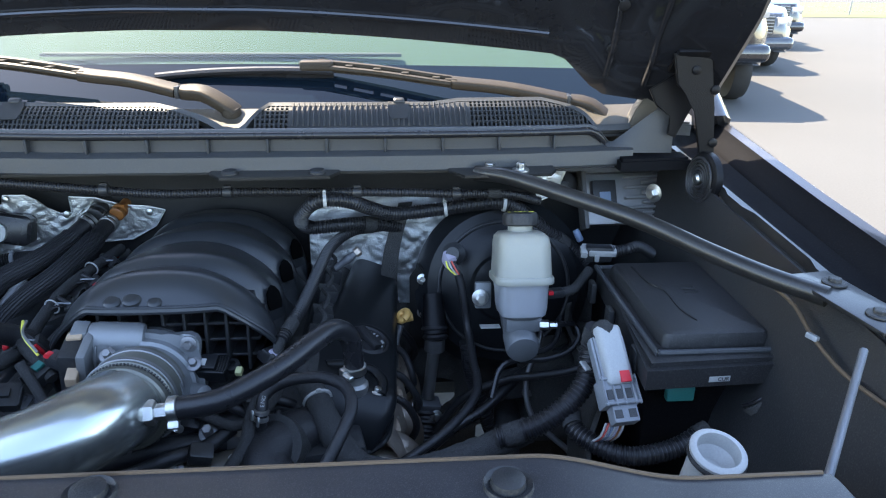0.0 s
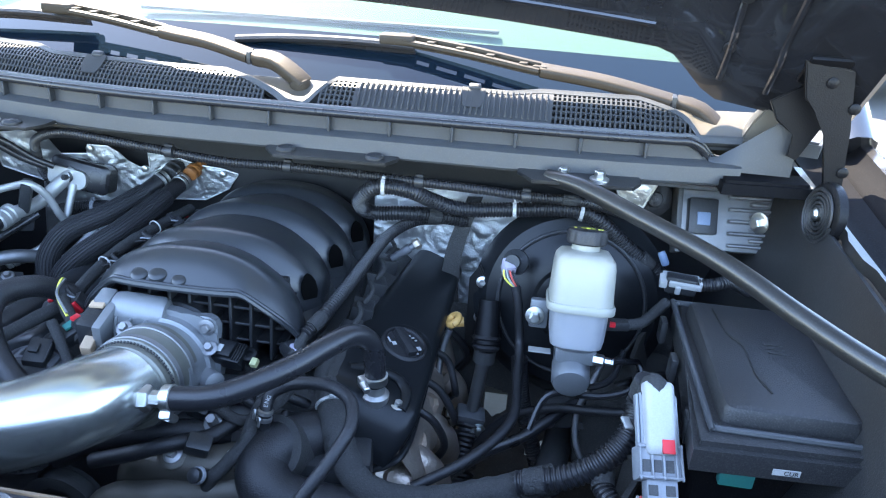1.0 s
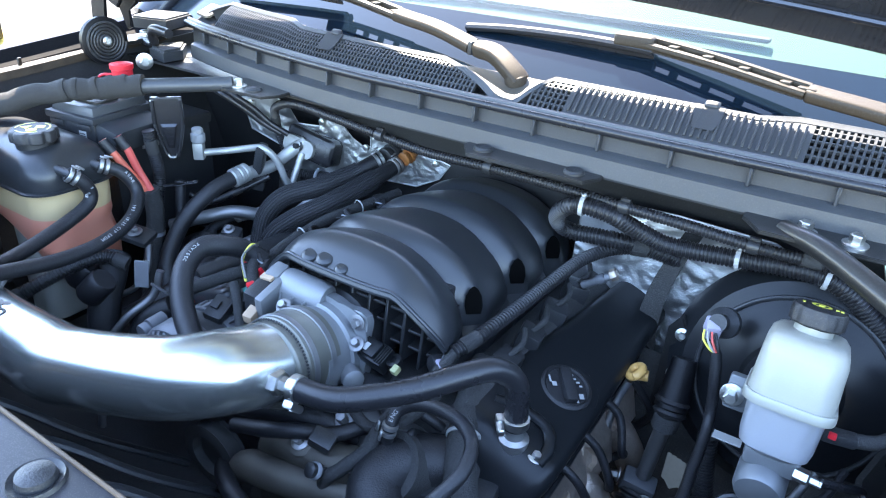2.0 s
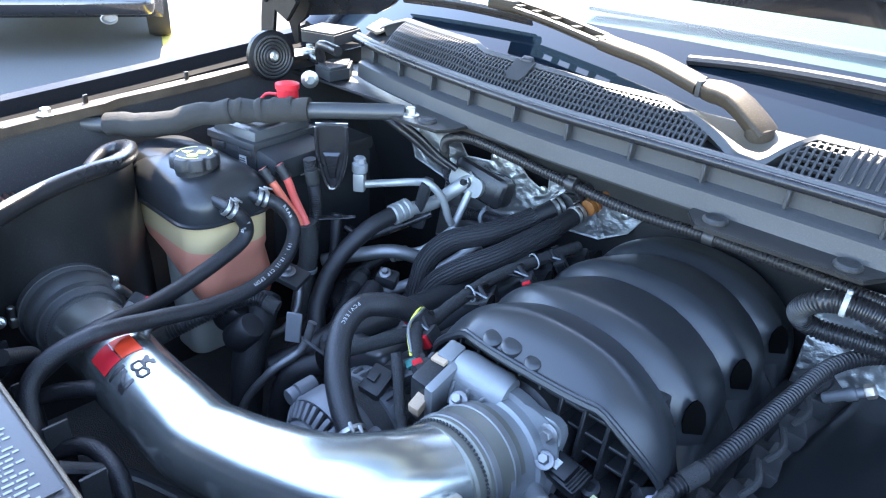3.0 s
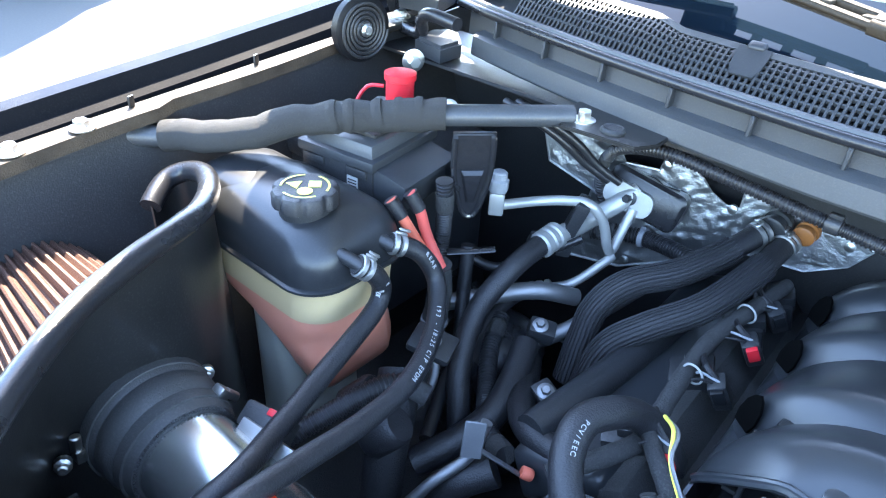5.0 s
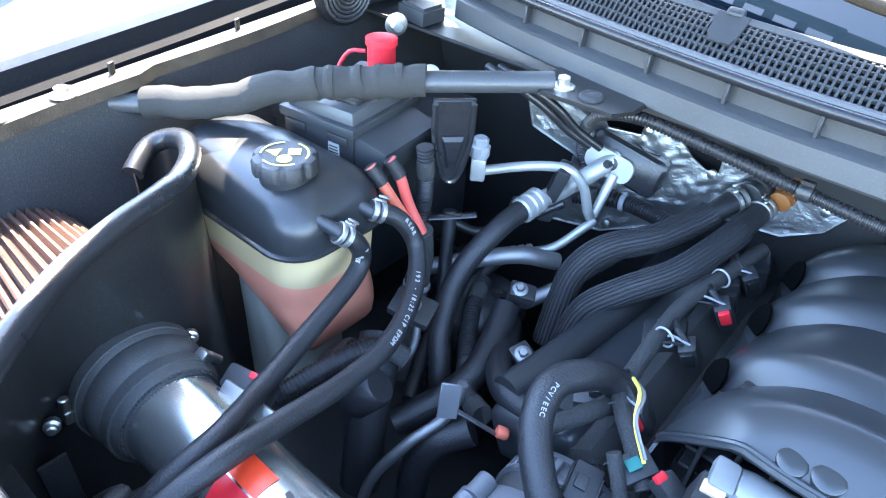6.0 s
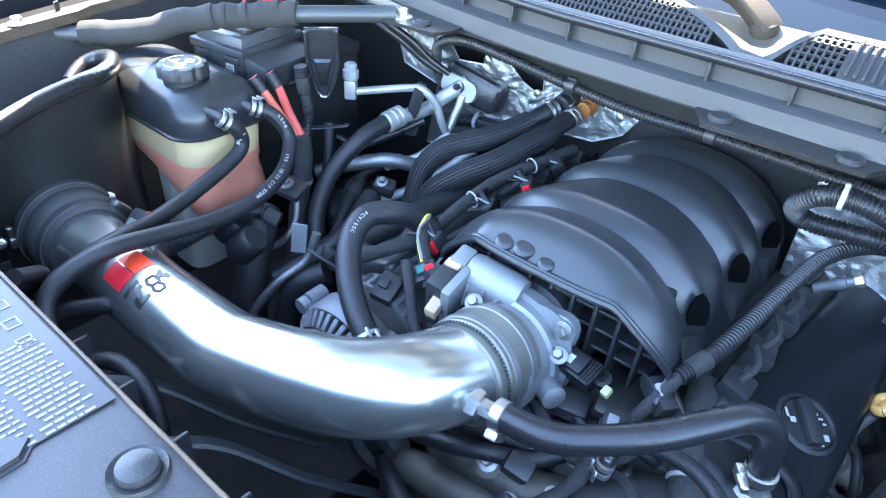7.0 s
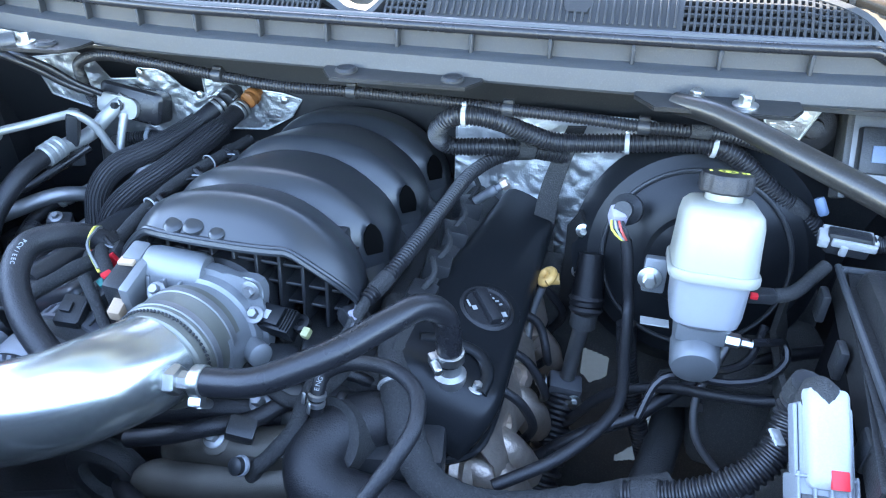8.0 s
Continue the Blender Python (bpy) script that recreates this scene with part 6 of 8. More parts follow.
foil("foil_insulation", [(-0.725, 1.158), (-0.658, 1.165), (-0.639, 1.155), (-0.621, 1.127), (-0.582, 1.128), (-0.579, 1.143), (-0.55, 1.141), (-0.535, 1.131), (-0.523, 1.117), (-0.505, 1.106), (-0.49, 1.106), (-0.49, 1.133), (-0.455, 1.128), (-0.416, 1.112), (-0.379, 1.106), (-0.354, 1.097), (-0.371, 1.071), (-0.409, 1.051), (-0.493, 1.053), (-0.548, 1.012), (-0.604, 0.985), (-0.667, 0.981), (-0.653, 1.082), (-0.71, 1.105)], 1.135, 0.0, 3.1, 0.010, 0.25, -0.45)
foil("foil_insulation", [(-0.11, 1.125), (0.02, 1.130), (0.14, 1.128), (0.18, 1.11), (0.16, 1.03), (0.09, 0.96), (0.06, 0.90), (-0.11, 0.90)], 1.125, 0.1, 7.7, 0.009)
foil("foil_insulation", [(0.24, 1.19), (0.30, 1.19), (0.285, 1.15), (0.26, 1.14)], 1.05, 0.0, 9.2)
t = thing("insulation_strap", "dark fabric strip hanging in front of the foil", "strap")
bm = B()
sheet(bm, [[(0.050 - 0.030 * math.sin(q * 2.2) + w * (0.011 + 0.004 * q), 1.086 - 0.012 * q + 0.003 * math.sin(q * 9 + w), 1.128 - 0.20 * q) for w in (-1, -0.4, 0.3, 1)] for q in [i / 14 for i in range(15)]], 0.003)
part("strip", bm, FELT, t)

# ---- engine: block, heads, valve covers, front drive ----
CASTBROWN = mat("grimy_cast_aluminium", (0.13, 0.118, 0.10), 0.5, metal=0.6, bump=0.35, stain=0.6, fine=1200)
eng = thing("engine_block", "dark greasy engine block and heads below the manifold", "engine")
bm = B()
box(bm, (0.36, 0.44, 0.26), pose(MC, 0.955, 0.86), 0.02)
part("block", bm, IRON, eng)
bm = B()
box(bm, (0.30, 0.06, 0.30), pose(MC, 0.72, 0.83), 0.02)
part("front_cover", bm, ALU_D, eng)
for s in (-1, 1):
    bm = B()
    box(bm, (0.11, 0.42, 0.10), pose(MC + s * 0.185, 0.965, 0.95, 0, s * 38, 0), 0.012)
    part("cylinder_head", bm, IRON, eng)
bm = B()
lathe(bm, [(0.035, -0.02), (0.035, 0.02), (0.031, 0.03)], axis((-0.105, 0.69, 0.965), (0.2, 0.5, -0.4)), 24)
part("thermostat_housing", bm, IRON, eng)
bm = B()
box(bm, (0.10, 0.05, 0.035), pose(-0.06, 0.700, 0.945, 0, 0, 12), 0.008)
part("thermostat_flange", bm, PLASTIC, eng)
hexbolt(eng, (-0.050, 0.700, 0.958), (0.1, -0.4, 1), 0.0055, 0.008, material=ALU_D)
hexbolt(eng, (-0.062, 0.735, 0.972), (0.1, -0.4, 1), 0.0055, 0.008, material=ALU_D)
bm = B()
sweep(bm, [(-0.36, 0.68, 0.80), (-0.30, 0.65, 0.885), (-0.24, 0.640, 0.915), (-0.19, 0.645, 0.925), (-0.14, 0.655, 0.930), (-0.10, 0.655, 0.905)], 0.019, 14)
part("coolant_pipe", bm, CASTBROWN, eng, "dull cast coolant pipe")
bm = B()
sweep(bm, [(-0.36, 0.66, 0.93), (-0.30, 0.665, 0.965), (-0.23, 0.68, 0.975), (-0.17, 0.70, 0.965)], 0.013, 12)
part("lower_hose", bm, RUBBER, eng)
for at, r in (((-0.24, 0.655, 0.84), 0.075), ((-0.12, 0.655, 0.83), 0.045), ((-0.36, 0.655, 0.87), 0.04), ((-0.06, 0.655, 0.89), 0.035)):
    bm = B()
    lathe(bm, [(r, -0.012), (r + 0.004, -0.011), (r, -0.008), (r, 0.008), (r + 0.004, 0.011), (r, 0.012), (r * 0.7, 0.012), (r * 0.6, 0.002), (r * 0.2, 0.002)], axis(at, (0, -1, 0)), 36)
    part("pulley", bm, IRON, eng)
bm = B()
for x, y, z, rx in ((-0.185, 0.655, 0.985, 20), (-0.155, 0.665, 0.955, -30)):
    box(bm, (0.026, 0.02, 0.018), pose(x, y, z, rx, 20, 15), 0.004)
part("sensor_body", bm, PLASTIC, eng)

bm = B()
mapg = thing("map_sensor", "black pressure sensor with a white sticker on the manifold", "sensor")
MS = pose(-0.190, 0.748, 1.036, 25, 0, -8)
box(bm, (0.044, 0.026, 0.020), MS, 0.003)
part("body", bm, VALVE, mapg)
bm = B()
box(bm, (0.030, 0.020, 0.006), MS @ pose(-0.004, 0, 0.0125), 0.002)
part("raised_lid", bm, VALVE, mapg)
for x in (-0.028, 0.026):
    bm = B()
    lathe(bm, [(0.0085, -0.004), (0.0085, 0.004), (0.0045, 0.0045), (0.0045, 0.0005)], MS @ pose(x, 0.004, 0), 16)
    part("screw_ear", bm, VALVE, mapg)
for k in range(4):
    bm = B()
    box(bm, (0.0016, 0.022, 0.003), MS @ pose(0.013 + 0.0032 * k, 0, 0.0105), 0.0005, 1)
    part("cooling_rib", bm, VALVE, mapg)
bm = B()
box(bm, (0.014, 0.009, 0.0008), MS @ pose(-0.008, -0.002, 0.0158), 0.0)
part("sticker", bm, WHITE, mapg, "white sticker")
bm = B()
box(bm, (0.008, 0.010, 0.008), MS @ pose(0.036, -0.004, 0.002), 0.002)
part("plug", bm, mat("pale_yellow_plastic", (0.40, 0.40, 0.20), 0.5), mapg, "pale yellow wire plug")
for p, s in (((-0.185, 0.735, 1.000), (0.036, 0.026, 0.020)), ((-0.15, 0.745, 1.010), (0.030, 0.022, 0.018)), ((-0.21, 0.715, 0.985), (0.028, 0.03, 0.018))):
    t = thing("wire_connector", "black wire connector in front of the manifold", "connector", "front connectors")
    bm = B()
    box(bm, s, pose(*p, 15, 10, random.uniform(-30, 30)), 0.006)
    part("body", bm, PLASTIC, t)
    bm = B()
    sweep(bm, [Vector(p), Vector(p) + Vector((0.03, -0.01, -0.01)), Vector(p) + Vector((0.06, 0.0, -0.035)), Vector(p) + Vector((0.07, -0.02, -0.08))], 0.006, 10)
    part("wire_sleeve", bm, RUBBER, t)

# driver-side valve cover with oil cap
vc = thing("valve_cover", "satin black ribbed valve cover with an oil filler cap", "valve cover", "valve covers")
bm = B()
out = []
for q in range(33):
    y = 0.722 + 0.40 * (q / 32) ** 1.4
    qq = max(0.0, (y - 0.80) / 0.32)
    e = max(0.0, (0.772 - y) / 0.05)
    w = (0.061 - 0.022 * qq) * (1 - e ** 2.6 * 0.55)
    cx = -0.036 + 0.026 * qq
    drop = 0.052 * e ** 2.4
    ring = []
    for x, z in rrect(w, 0.037, min(w, 0.015), 5):
        v = Matrix.Rotation(radians(20), 3, "Y") @ Vector((x, 0, z))
        ring.append(Vector((cx + v.x, y, 0.965 + 0.010 * qq + v.z - (drop if v.z > 0 else 0))))
    out.append(ring)
loft(bm, out)
part("cover", bm, VALVE, vc, "smooth satin black cover shell", 60)
bm = B()
sweep(bm, [(-0.060, 0.790, 1.010), (-0.035, 0.800, 1.004), (-0.002, 0.798, 0.996), (0.012, 0.780, 0.988), (0.010, 0.757, 0.983)], 0.007, 10, squash=0.8)
part("spout_rim", bm, VALVE, vc, "raised rim round the breather spout")
bm = B()
sweep(bm, [(-0.085, 0.760, 0.955), (-0.07, 0.732, 0.935), (-0.035, 0.718, 0.925), (0.0, 0.728, 0.925), (0.02, 0.76, 0.935), (0.022, 0.9, 0.945), (0.022, 1.05, 0.945)], 0.0045, 8)
part("gasket_flange", bm, VALVE, vc)
bm = B()
lathe(bm, [(0.015, -0.01), (0.016, 0.006), (0.011, 0.009), (0.011, 0.03)], pose(-0.021, 0.762, 0.992), 18)
part("breather_spout", bm, ALU, vc, "silver breather spout")
OA = axis((-0.010, 0.868, 0.997), (0.34, -0.12, 1)) @ Matrix.Scale(0.9, 4)
bm = B()
sweep(bm, [OA @ Vector((0.043 * math.cos(a), 0.038 * math.sin(a), -0.002)) for a in [2 * math.pi * i / 32 for i in range(33)]], 0.0045, 8, squash=0.6)
part("cap_well_rim", bm, VALVE, vc)
bm = B()
lathe(bm, [(0.034, -0.01), (0.034, 0.004), (0.030, 0.006), (0.028, 0.003), (0.027, 0.004)], OA, 32)
ocap = part("oil_cap", bm, PEARLCAP, vc, "round black oil filler cap with white print")
bm = B()
box(bm, (0.050, 0.016, 0.012), OA @ pose(0, 0, 0.008, 0, 0, 60), 0.004)
part("cap_grip", bm, PEARLCAP, ocap)
for k, (dx, dy, sx, sy) in enumerate(((-0.014, 0.010, 0.006, 0.006), (-0.014, 0.019, 0.010, 0.0025), (0.016, 0.010, 0.0022, 0.006), (0.016, 0.003, 0.0022, 0.004), (0.0165, -0.003, 0.0022, 0.005), (0.016, -0.009, 0.0022, 0.004), (0.006, -0.021, 0.007, 0.006), (-0.004, -0.024, 0.004, 0.003))):
    bm = B()
    box(bm, (sx, sy, 0.0008), OA @ pose(dx, dy, 0.0066 if abs(dx) < 0.012 else 0.0066, 0, 0, 60), 0.0)
    part("cap_print", bm, WMARK, ocap, "white print bar")
hexbolt(vc, (0.005, 0.762, 0.985), (0.3, 0, 1), 0.005, 0.006)
# passenger-side cover mostly hidden under hoses
vp = thing("valve_cover", "black valve cover under coils and hoses", "valve cover", "valve covers")
bm = B()
box(bm, (0.095, 0.40, 0.06), pose(-0.475, 0.955, 0.975, 0, -20, 0), 0.014, 3)
part("cover", bm, MANIFOLD, vp)

# dipstick
t = thing("dipstick", "yellow plastic dipstick ring handle on its tube", "dipstick")
DM = axis((0.042, 0.968, 0.983), (-0.60, -0.10, 0.8))
bm = B()
pts = [DM @ Vector((0.0105 * math.cos(a), 0.0085 * math.sin(a), 0)) for a in [2 * math.pi * i / 24 for i in range(25)]]
sweep(bm, pts, 0.0055, 10, 0.002)
part("ring", bm, YELLOW, t)
bm = B()
lathe(bm, [(0.007, -0.022), (0.007, -0.008), (0.005, -0.004)], DM @ pose(-0.004, -0.010, -0.002, 60), 14)
part("stem", bm, YELLOW, t)
bm = B()
sweep(bm, [(0.038, 0.960, 0.972), (0.030, 0.952, 0.94), (0.028, 0.935, 0.89), (0.03, 0.92, 0.82)], 0.005, 10)
part("tube", bm, ALU_D, t)

# coil packs, spark leads and exhaust on the driver side
for k, y in enumerate((0.80, 0.86, 0.93, 1.0, 1.07)):
    t = thing("ignition_lead", "black ignition lead beside the exhaust manifold", "lead", "ignition leads")
    bm = B()
    sweep(bm, [(0.018, y, 0.955), (0.042, y + 0.004, 0.935), (0.056 + 0.006 * (k % 2), y + 0.016 - 0.012 * (k % 3), 0.895), (0.050, y + 0.03, 0.86), (0.030, y + 0.025, 0.84)], 0.0052, 10)
    part("lead", bm, RUBBER, t)
exh = thing("exhaust_manifold", "heat-stained steel exhaust manifold with shield", "exhaust manifold")
bm = B()
rows = []
for i in range(25):
    y = 0.74 + 0.36 * i / 24
    rows.append([(0.010, y, 0.935), (0.030 + 0.006 * math.sin(i * 1.1), y, 0.905), (0.036 + 0.008 * math.sin(i * 1.1), y, 0.87 + 0.006 * math.sin(i * 0.8)), (0.030, y, 0.83), (0.012, y, 0.79)])
sheet(bm, rows, 0.002)
part("heat_shield", bm, EXHAUST, exh)
for y in (0.76, 0.80, 0.875, 0.99):
    bm = B()
    sweep(bm, [(-0.01, y, 0.88), (0.025, y - 0.005, 0.875), (0.045, y, 0.85), (0.05, y + 0.03, 0.80)], 0.021, 12)
    part("runner", bm, EXHAUST, exh)
for k, (x, y, z, r) in enumerate(((0.010, 0.748, 0.870, 0.028), (0.018, 0.815, 0.890, 0.024), (0.022, 0.882, 0.900, 0.024), (0.022, 0.955, 0.905, 0.022))):
    bm = B()
    lathe(bm, [(r * 0.5, -0.03), (r, -0.022), (r * 1.05, 0.0), (r * 0.8, 0.004), (r * 0.75, 0.010), (r * 0.4, 0.012), (r * 0.3, 0.006)], axis((x, y, z), (0.75, -0.45, 0.5)) @ Matrix.Diagonal((1, 1.5, 1, 1)), 24, wave=lambda a, j: 1 + 0.10 * math.sin(3 * a + k) + 0.05 * math.sin(7 * a))
    part("port_shield", bm, EXHAUST, exh, "dimpled heat shield lobe")

# harness and coils over the passenger valve cover
for k, y in enumerate((0.816, 0.928, 1.040, 1.105)):
    t = thing("ignition_coil", "black ignition coil plug with a red latch", "ignition coil", "ignition coils")
    x = -0.448 + 0.010 * k
    bm = B()
    box(bm, (0.040, 0.034, 0.036), pose(x, y, 1.012, 10, -15, 20), 0.005)
    part("body", bm, PLASTIC, t)
    bm = B()
    box(bm, (0.028, 0.024, 0.022), pose(x + 0.004, y, 1.030, 10, -15, 20), 0.004)
    part("plug", bm, PLASTIC, t)
    bm = B()
    box(bm, (0.007, 0.011, 0.006), pose(x - 0.004, y - 0.008, 1.039, 10, -15, 20), 0.002)
    part("latch", bm, RED, t, "red latch")
RL = [(-0.475, 0.728, 1.022), (-0.443, 0.771, 1.036), (-0.432, 0.809, 1.036), (-0.435, 0.861, 1.044), (-0.438, 0.946, 1.050), (-0.425, 1.027, 1.052), (-0.413, 1.098, 1.052)]
hose("wiring_harness", "taped injector harness lying along the passenger side", RL, 0.0082, TAPE, cat="wiring")
for k, y in enumerate((0.80, 0.90, 0.98, 1.05)):
    t = thing("injector_plug", "black injector plug on the fuel rail", "injector plug", "injector plugs")
    bm = B()
    M = pose(-0.405, y, 1.040, 8, -28, 12 + 9 * k)
    box(bm, (0.017, 0.020, 0.030), M, 0.003)
    body = part("plug", bm, PLASTIC, t)
    bm = B()
    box(bm, (0.011, 0.006, 0.016), M @ pose(0, -0.012, 0.006), 0.0015)
    part("lock_tab", bm, RED if k in (0, 2) else VALVE, body)
    bm = B()
    sweep(bm, [M @ Vector((0, 0.002, 0.014)), M @ Vector((-0.006, 0.010, 0.024)), (-0.436, y + 0.03, 1.048)], 0.0032, 8)
    part("wire_sleeve", bm, RUBBER, t)
    for j in (-1, 1):
        bm = B()
        sweep(bm, [M @ Vector((0.003 * j, -0.002, 0.014)), M @ Vector((-0.010, 0.004 * j, 0.022)), (-0.428, y - 0.012 + 0.006 * j, 1.052)], 0.0013, 6)
        part("wire", bm, (GREY_P if j > 0 else RUBBER), t)
for p in ((-0.430, 0.890, 1.052), (-0.426, 1.012, 1.054)):
    t = thing("loop_tie", "white loop tie round the injector harness", "cable tie", "loop ties")
    bm = B()
    m = axis(p, (0.2, 1, 0.1))
    sweep(bm, [m @ Vector((0.0098 * math.cos(a), 0.0102 * math.sin(a), 0)) for a in [2 * math.pi * i / 20 for i in range(21)]], 0.0011, 6, 0.003)
    part("loop", bm, WHITE, t)
bm = B()
t = thing("fuel_rail", "dark fuel rail pipe along the passenger head", "fuel rail")
sweep(bm, [(-0.520, 0.775, 1.0), (-0.505, 0.875, 1.003), (-0.491, 0.994, 1.003), (-0.478, 1.09, 1.0)], 0.017, 14)
part("rail", bm, PLASTIC, t)
# driver-side injector harness clutter
for k, y in enumerate((0.84, 0.90, 0.97, 1.04)):
    t = thing("ignition_coil", "black ignition coil plug beside the driver-side valve cover", "ignition coil", "driver ignition coils")
    bm = B()
    box(bm, (0.030, 0.032, 0.032), pose(-0.075, y, 1.018, 0, 15, 10 * k), 0.005)
    part("body", bm, PLASTIC, t)
    bm = B()
    sweep(bm, [(-0.072, y, 1.032), (-0.065, y + 0.02, 1.040), (-0.075, y + 0.045, 1.042)], 0.0034, 8)
    part("lead", bm, TAPE, t)
t = thing("map_hose_fitting", "small copper-coloured pipe fitting by the foil", "fitting")
bm = B()
FD = Vector((0.75, 0.25, 0.50)).normalized()
FP = Vector((-0.040, 1.040, 1.052))
lathe(bm, [(0.0045, -0.030), (0.0058, -0.028), (0.0058, -0.010), (0.0072, -0.008), (0.0072, 0.002), (0.0055, 0.003), (0.0055, 0.012), (0.0045, 0.014)], axis(FP, FD), 14)
part("body", bm, ALTCAST, t)
bm = B()
lathe(bm, [(0.0074, 0.010), (0.0080, 0.011), (0.0080, 0.018), (0.0060, 0.020)], axis(FP, FD), 6)
part("union_nut", bm, EXHAUST, t, "copper-toned union nut")
hose("wiring_harness", "taped grey loom running down in front of the engine", [(-0.098, 0.835, 1.010), (-0.088, 0.795, 1.008), (-0.074, 0.755, 0.998), (-0.056, 0.715, 0.985), (-0.035, 0.690, 0.958), (-0.005, 0.672, 0.940), (0.05, 0.672, 0.935), (0.12, 0.695, 0.94), (0.19, 0.72, 0.95)], 0.0165, TAPE, cat="wiring")
cable_tie((-0.066, 0.737, 0.993), (0.35, -0.8, -0.3), 0.0168, w=0.0035)

# ---- clutter in front of the engine ----
t = thing("water_outlet", "dull cast aluminium water outlet with bolts", "water outlet")
bm = B()
sweep(bm, [(-0.30, 0.70, 0.86), (-0.265, 0.672, 0.925), (-0.22, 0.662, 0.946), (-0.165, 0.668, 0.950), (-0.115, 0.690, 0.945)], 0.021, 18, taper=lambda q: 1 + 0.12 * math.sin(q * 9))
part("casting", bm, CASTBROWN, t, "grimy brownish casting")
for x, y, z, r in ((-0.215, 0.655, 0.966, 0.016), (-0.150, 0.662, 0.966, 0.014)):
    bm = B()
    lathe(bm, [(r, -0.02), (r, 0.0), (r * 0.8, 0.002)], axis((x, y, z), (0, -0.5, 0.8)), 18)
    part("boss", bm, CASTBROWN, t)
    hexbolt(t, (x, y - 0.001, z + 0.002), (0, -0.5, 0.8), 0.006, 0.008, material=ALU)
hexbolt(t, (-0.185, 0.690, 0.985), (0.1, -0.5, 0.8), 0.006, 0.016, material=ALU_D)
t = thing("water_sensor", "black temperature sensor plug with a pale collar", "sensor")
bm = B()
lathe(bm, [(0.006, 0), (0.006, 0.014), (0.008, 0.016), (0.008, 0.026), (0.005, 0.028)], axis((-0.172, 0.648, 0.952), (-0.25, -0.6, 0.5)), 16)
part("plug", bm, PLASTIC, t)
bm = B()
lathe(bm, [(0.0088, 0.016), (0.0092, 0.017), (0.0092, 0.020), (0.0088, 0.021)], axis((-0.172, 0.648, 0.952), (-0.25, -0.6, 0.5)), 20)
part("collar", bm, GREY_P, t, "pale collar")
for pts, r, m_, lab in (([(-0.128, 0.725, 1.02), (-0.135, 0.690, 1.005), (-0.140, 0.668, 0.985), (-0.155, 0.648, 0.968), (-0.172, 0.642, 0.945), (-0.19, 0.650, 0.88)], 0.0075, TAPE, "taped sensor loom curling in front of the engine"),
                        ([(-0.215, 0.720, 1.0), (-0.185, 0.700, 1.0), (-0.150, 0.690, 0.995), (-0.118, 0.705, 1.01), (-0.100, 0.74, 1.03)], 0.006, TAPE, "taped loom below the breather hose"),
                        ([(-0.30, 0.64, 0.955), (-0.25, 0.640, 0.975), (-0.215, 0.650, 0.985), (-0.185, 0.672, 0.98), (-0.16, 0.70, 0.985)], 0.0085, RUBBER, "thin coolant hose below the throttle body"),
                        ([(-0.105, 0.745, 0.96), (-0.112, 0.72, 0.985), (-0.108, 0.70, 1.0), (-0.118, 0.685, 0.97), (-0.125, 0.67, 0.94)], 0.0045, CONDUIT, "thin black lead looping by the valve cover"),
                        ([(-0.40, 0.70, 0.80), (-0.33, 0.64, 0.87), (-0.27, 0.605, 0.895), (-0.20, 0.59, 0.890), (-0.10, 0.60, 0.83)], 0.011, RUBBER, "drooping black hose behind the fan shroud"),
                        ([(-0.34, 0.70, 0.99), (-0.365, 0.715, 1.01), (-0.385, 0.73, 1.035), (-0.40, 0.74, 1.055)], 0.006, TAPE, "taped lead below the throttle motor"),
                        ([(-0.37, 0.745, 1.03), (-0.395, 0.765, 1.045), (-0.42, 0.79, 1.05), (-0.435, 0.82, 1.045)], 0.0075, TAPE, "taped lead beside the throttle motor")):
    hose("sensor_loom" if m_ in (TAPE, CONDUIT) else "engine_hose", lab, pts, r, m_, cat="wiring" if m_ in (TAPE, CONDUIT) else "hose")
for k, (x, y, z, rz) in enumerate(((-0.140, 0.735, 1.005, 20), (-0.118, 0.775, 1.03, 60), (-0.385, 0.752, 1.035, -30), (-0.41, 0.722, 1.02, 15))):
    t = thing("wire_connector", "small black wire connector with a pale lock tab", "connector", "front connectors")
    bm = B()
    box(bm, (0.024, 0.034, 0.018), pose(x, y, z, 20, 10, rz), 0.003)
    part("body", bm, PLASTIC, t)
    bm = B()
    box(bm, (0.010, 0.012, 0.004), pose(x, y - 0.004, z + 0.011, 20, 10, rz), 0.001)
    part("lock_tab", bm, (GREY_P, PURPLE, GREEN, PLASTIC)[k], t)
    bm = B()
    for j in (-1, 1):
        box(bm, (0.002, 0.026, 0.012), pose(x + j * 0.0128, y, z, 20, 10, rz), 0.0005, 1)
    part("side_rib", bm, PLASTIC, t)

# ---- alternator ----
alt = thing("alternator", "grey cast aluminium alternator with slotted housing", "alternator")
AM = axis((-0.422, 0.668, 0.955), (0, 1, 0.05)) @ Matrix.Scale(0.88, 4)
bm = B()
lathe(bm, [(0.064, -0.006), (0.069, -0.008), (0.072, -0.004), (0.072, 0.026), (0.070, 0.029), (0.064, 0.029)], AM, 48)
housing = part("front_housing", bm, ALTCAST, alt, "dull cast front ring")
bm = B()
lathe(bm, [(0.038, -0.022), (0.038, -0.030), (0.048, -0.030), (0.051, -0.026), (0.049, -0.018)], AM, 44)
part("inner_ring", bm, ALTCAST, alt)
bm = B()
lathe(bm, [(0.012, -0.012), (0.040, -0.014), (0.066, 0.004), (0.066, 0.03)], AM, 36)
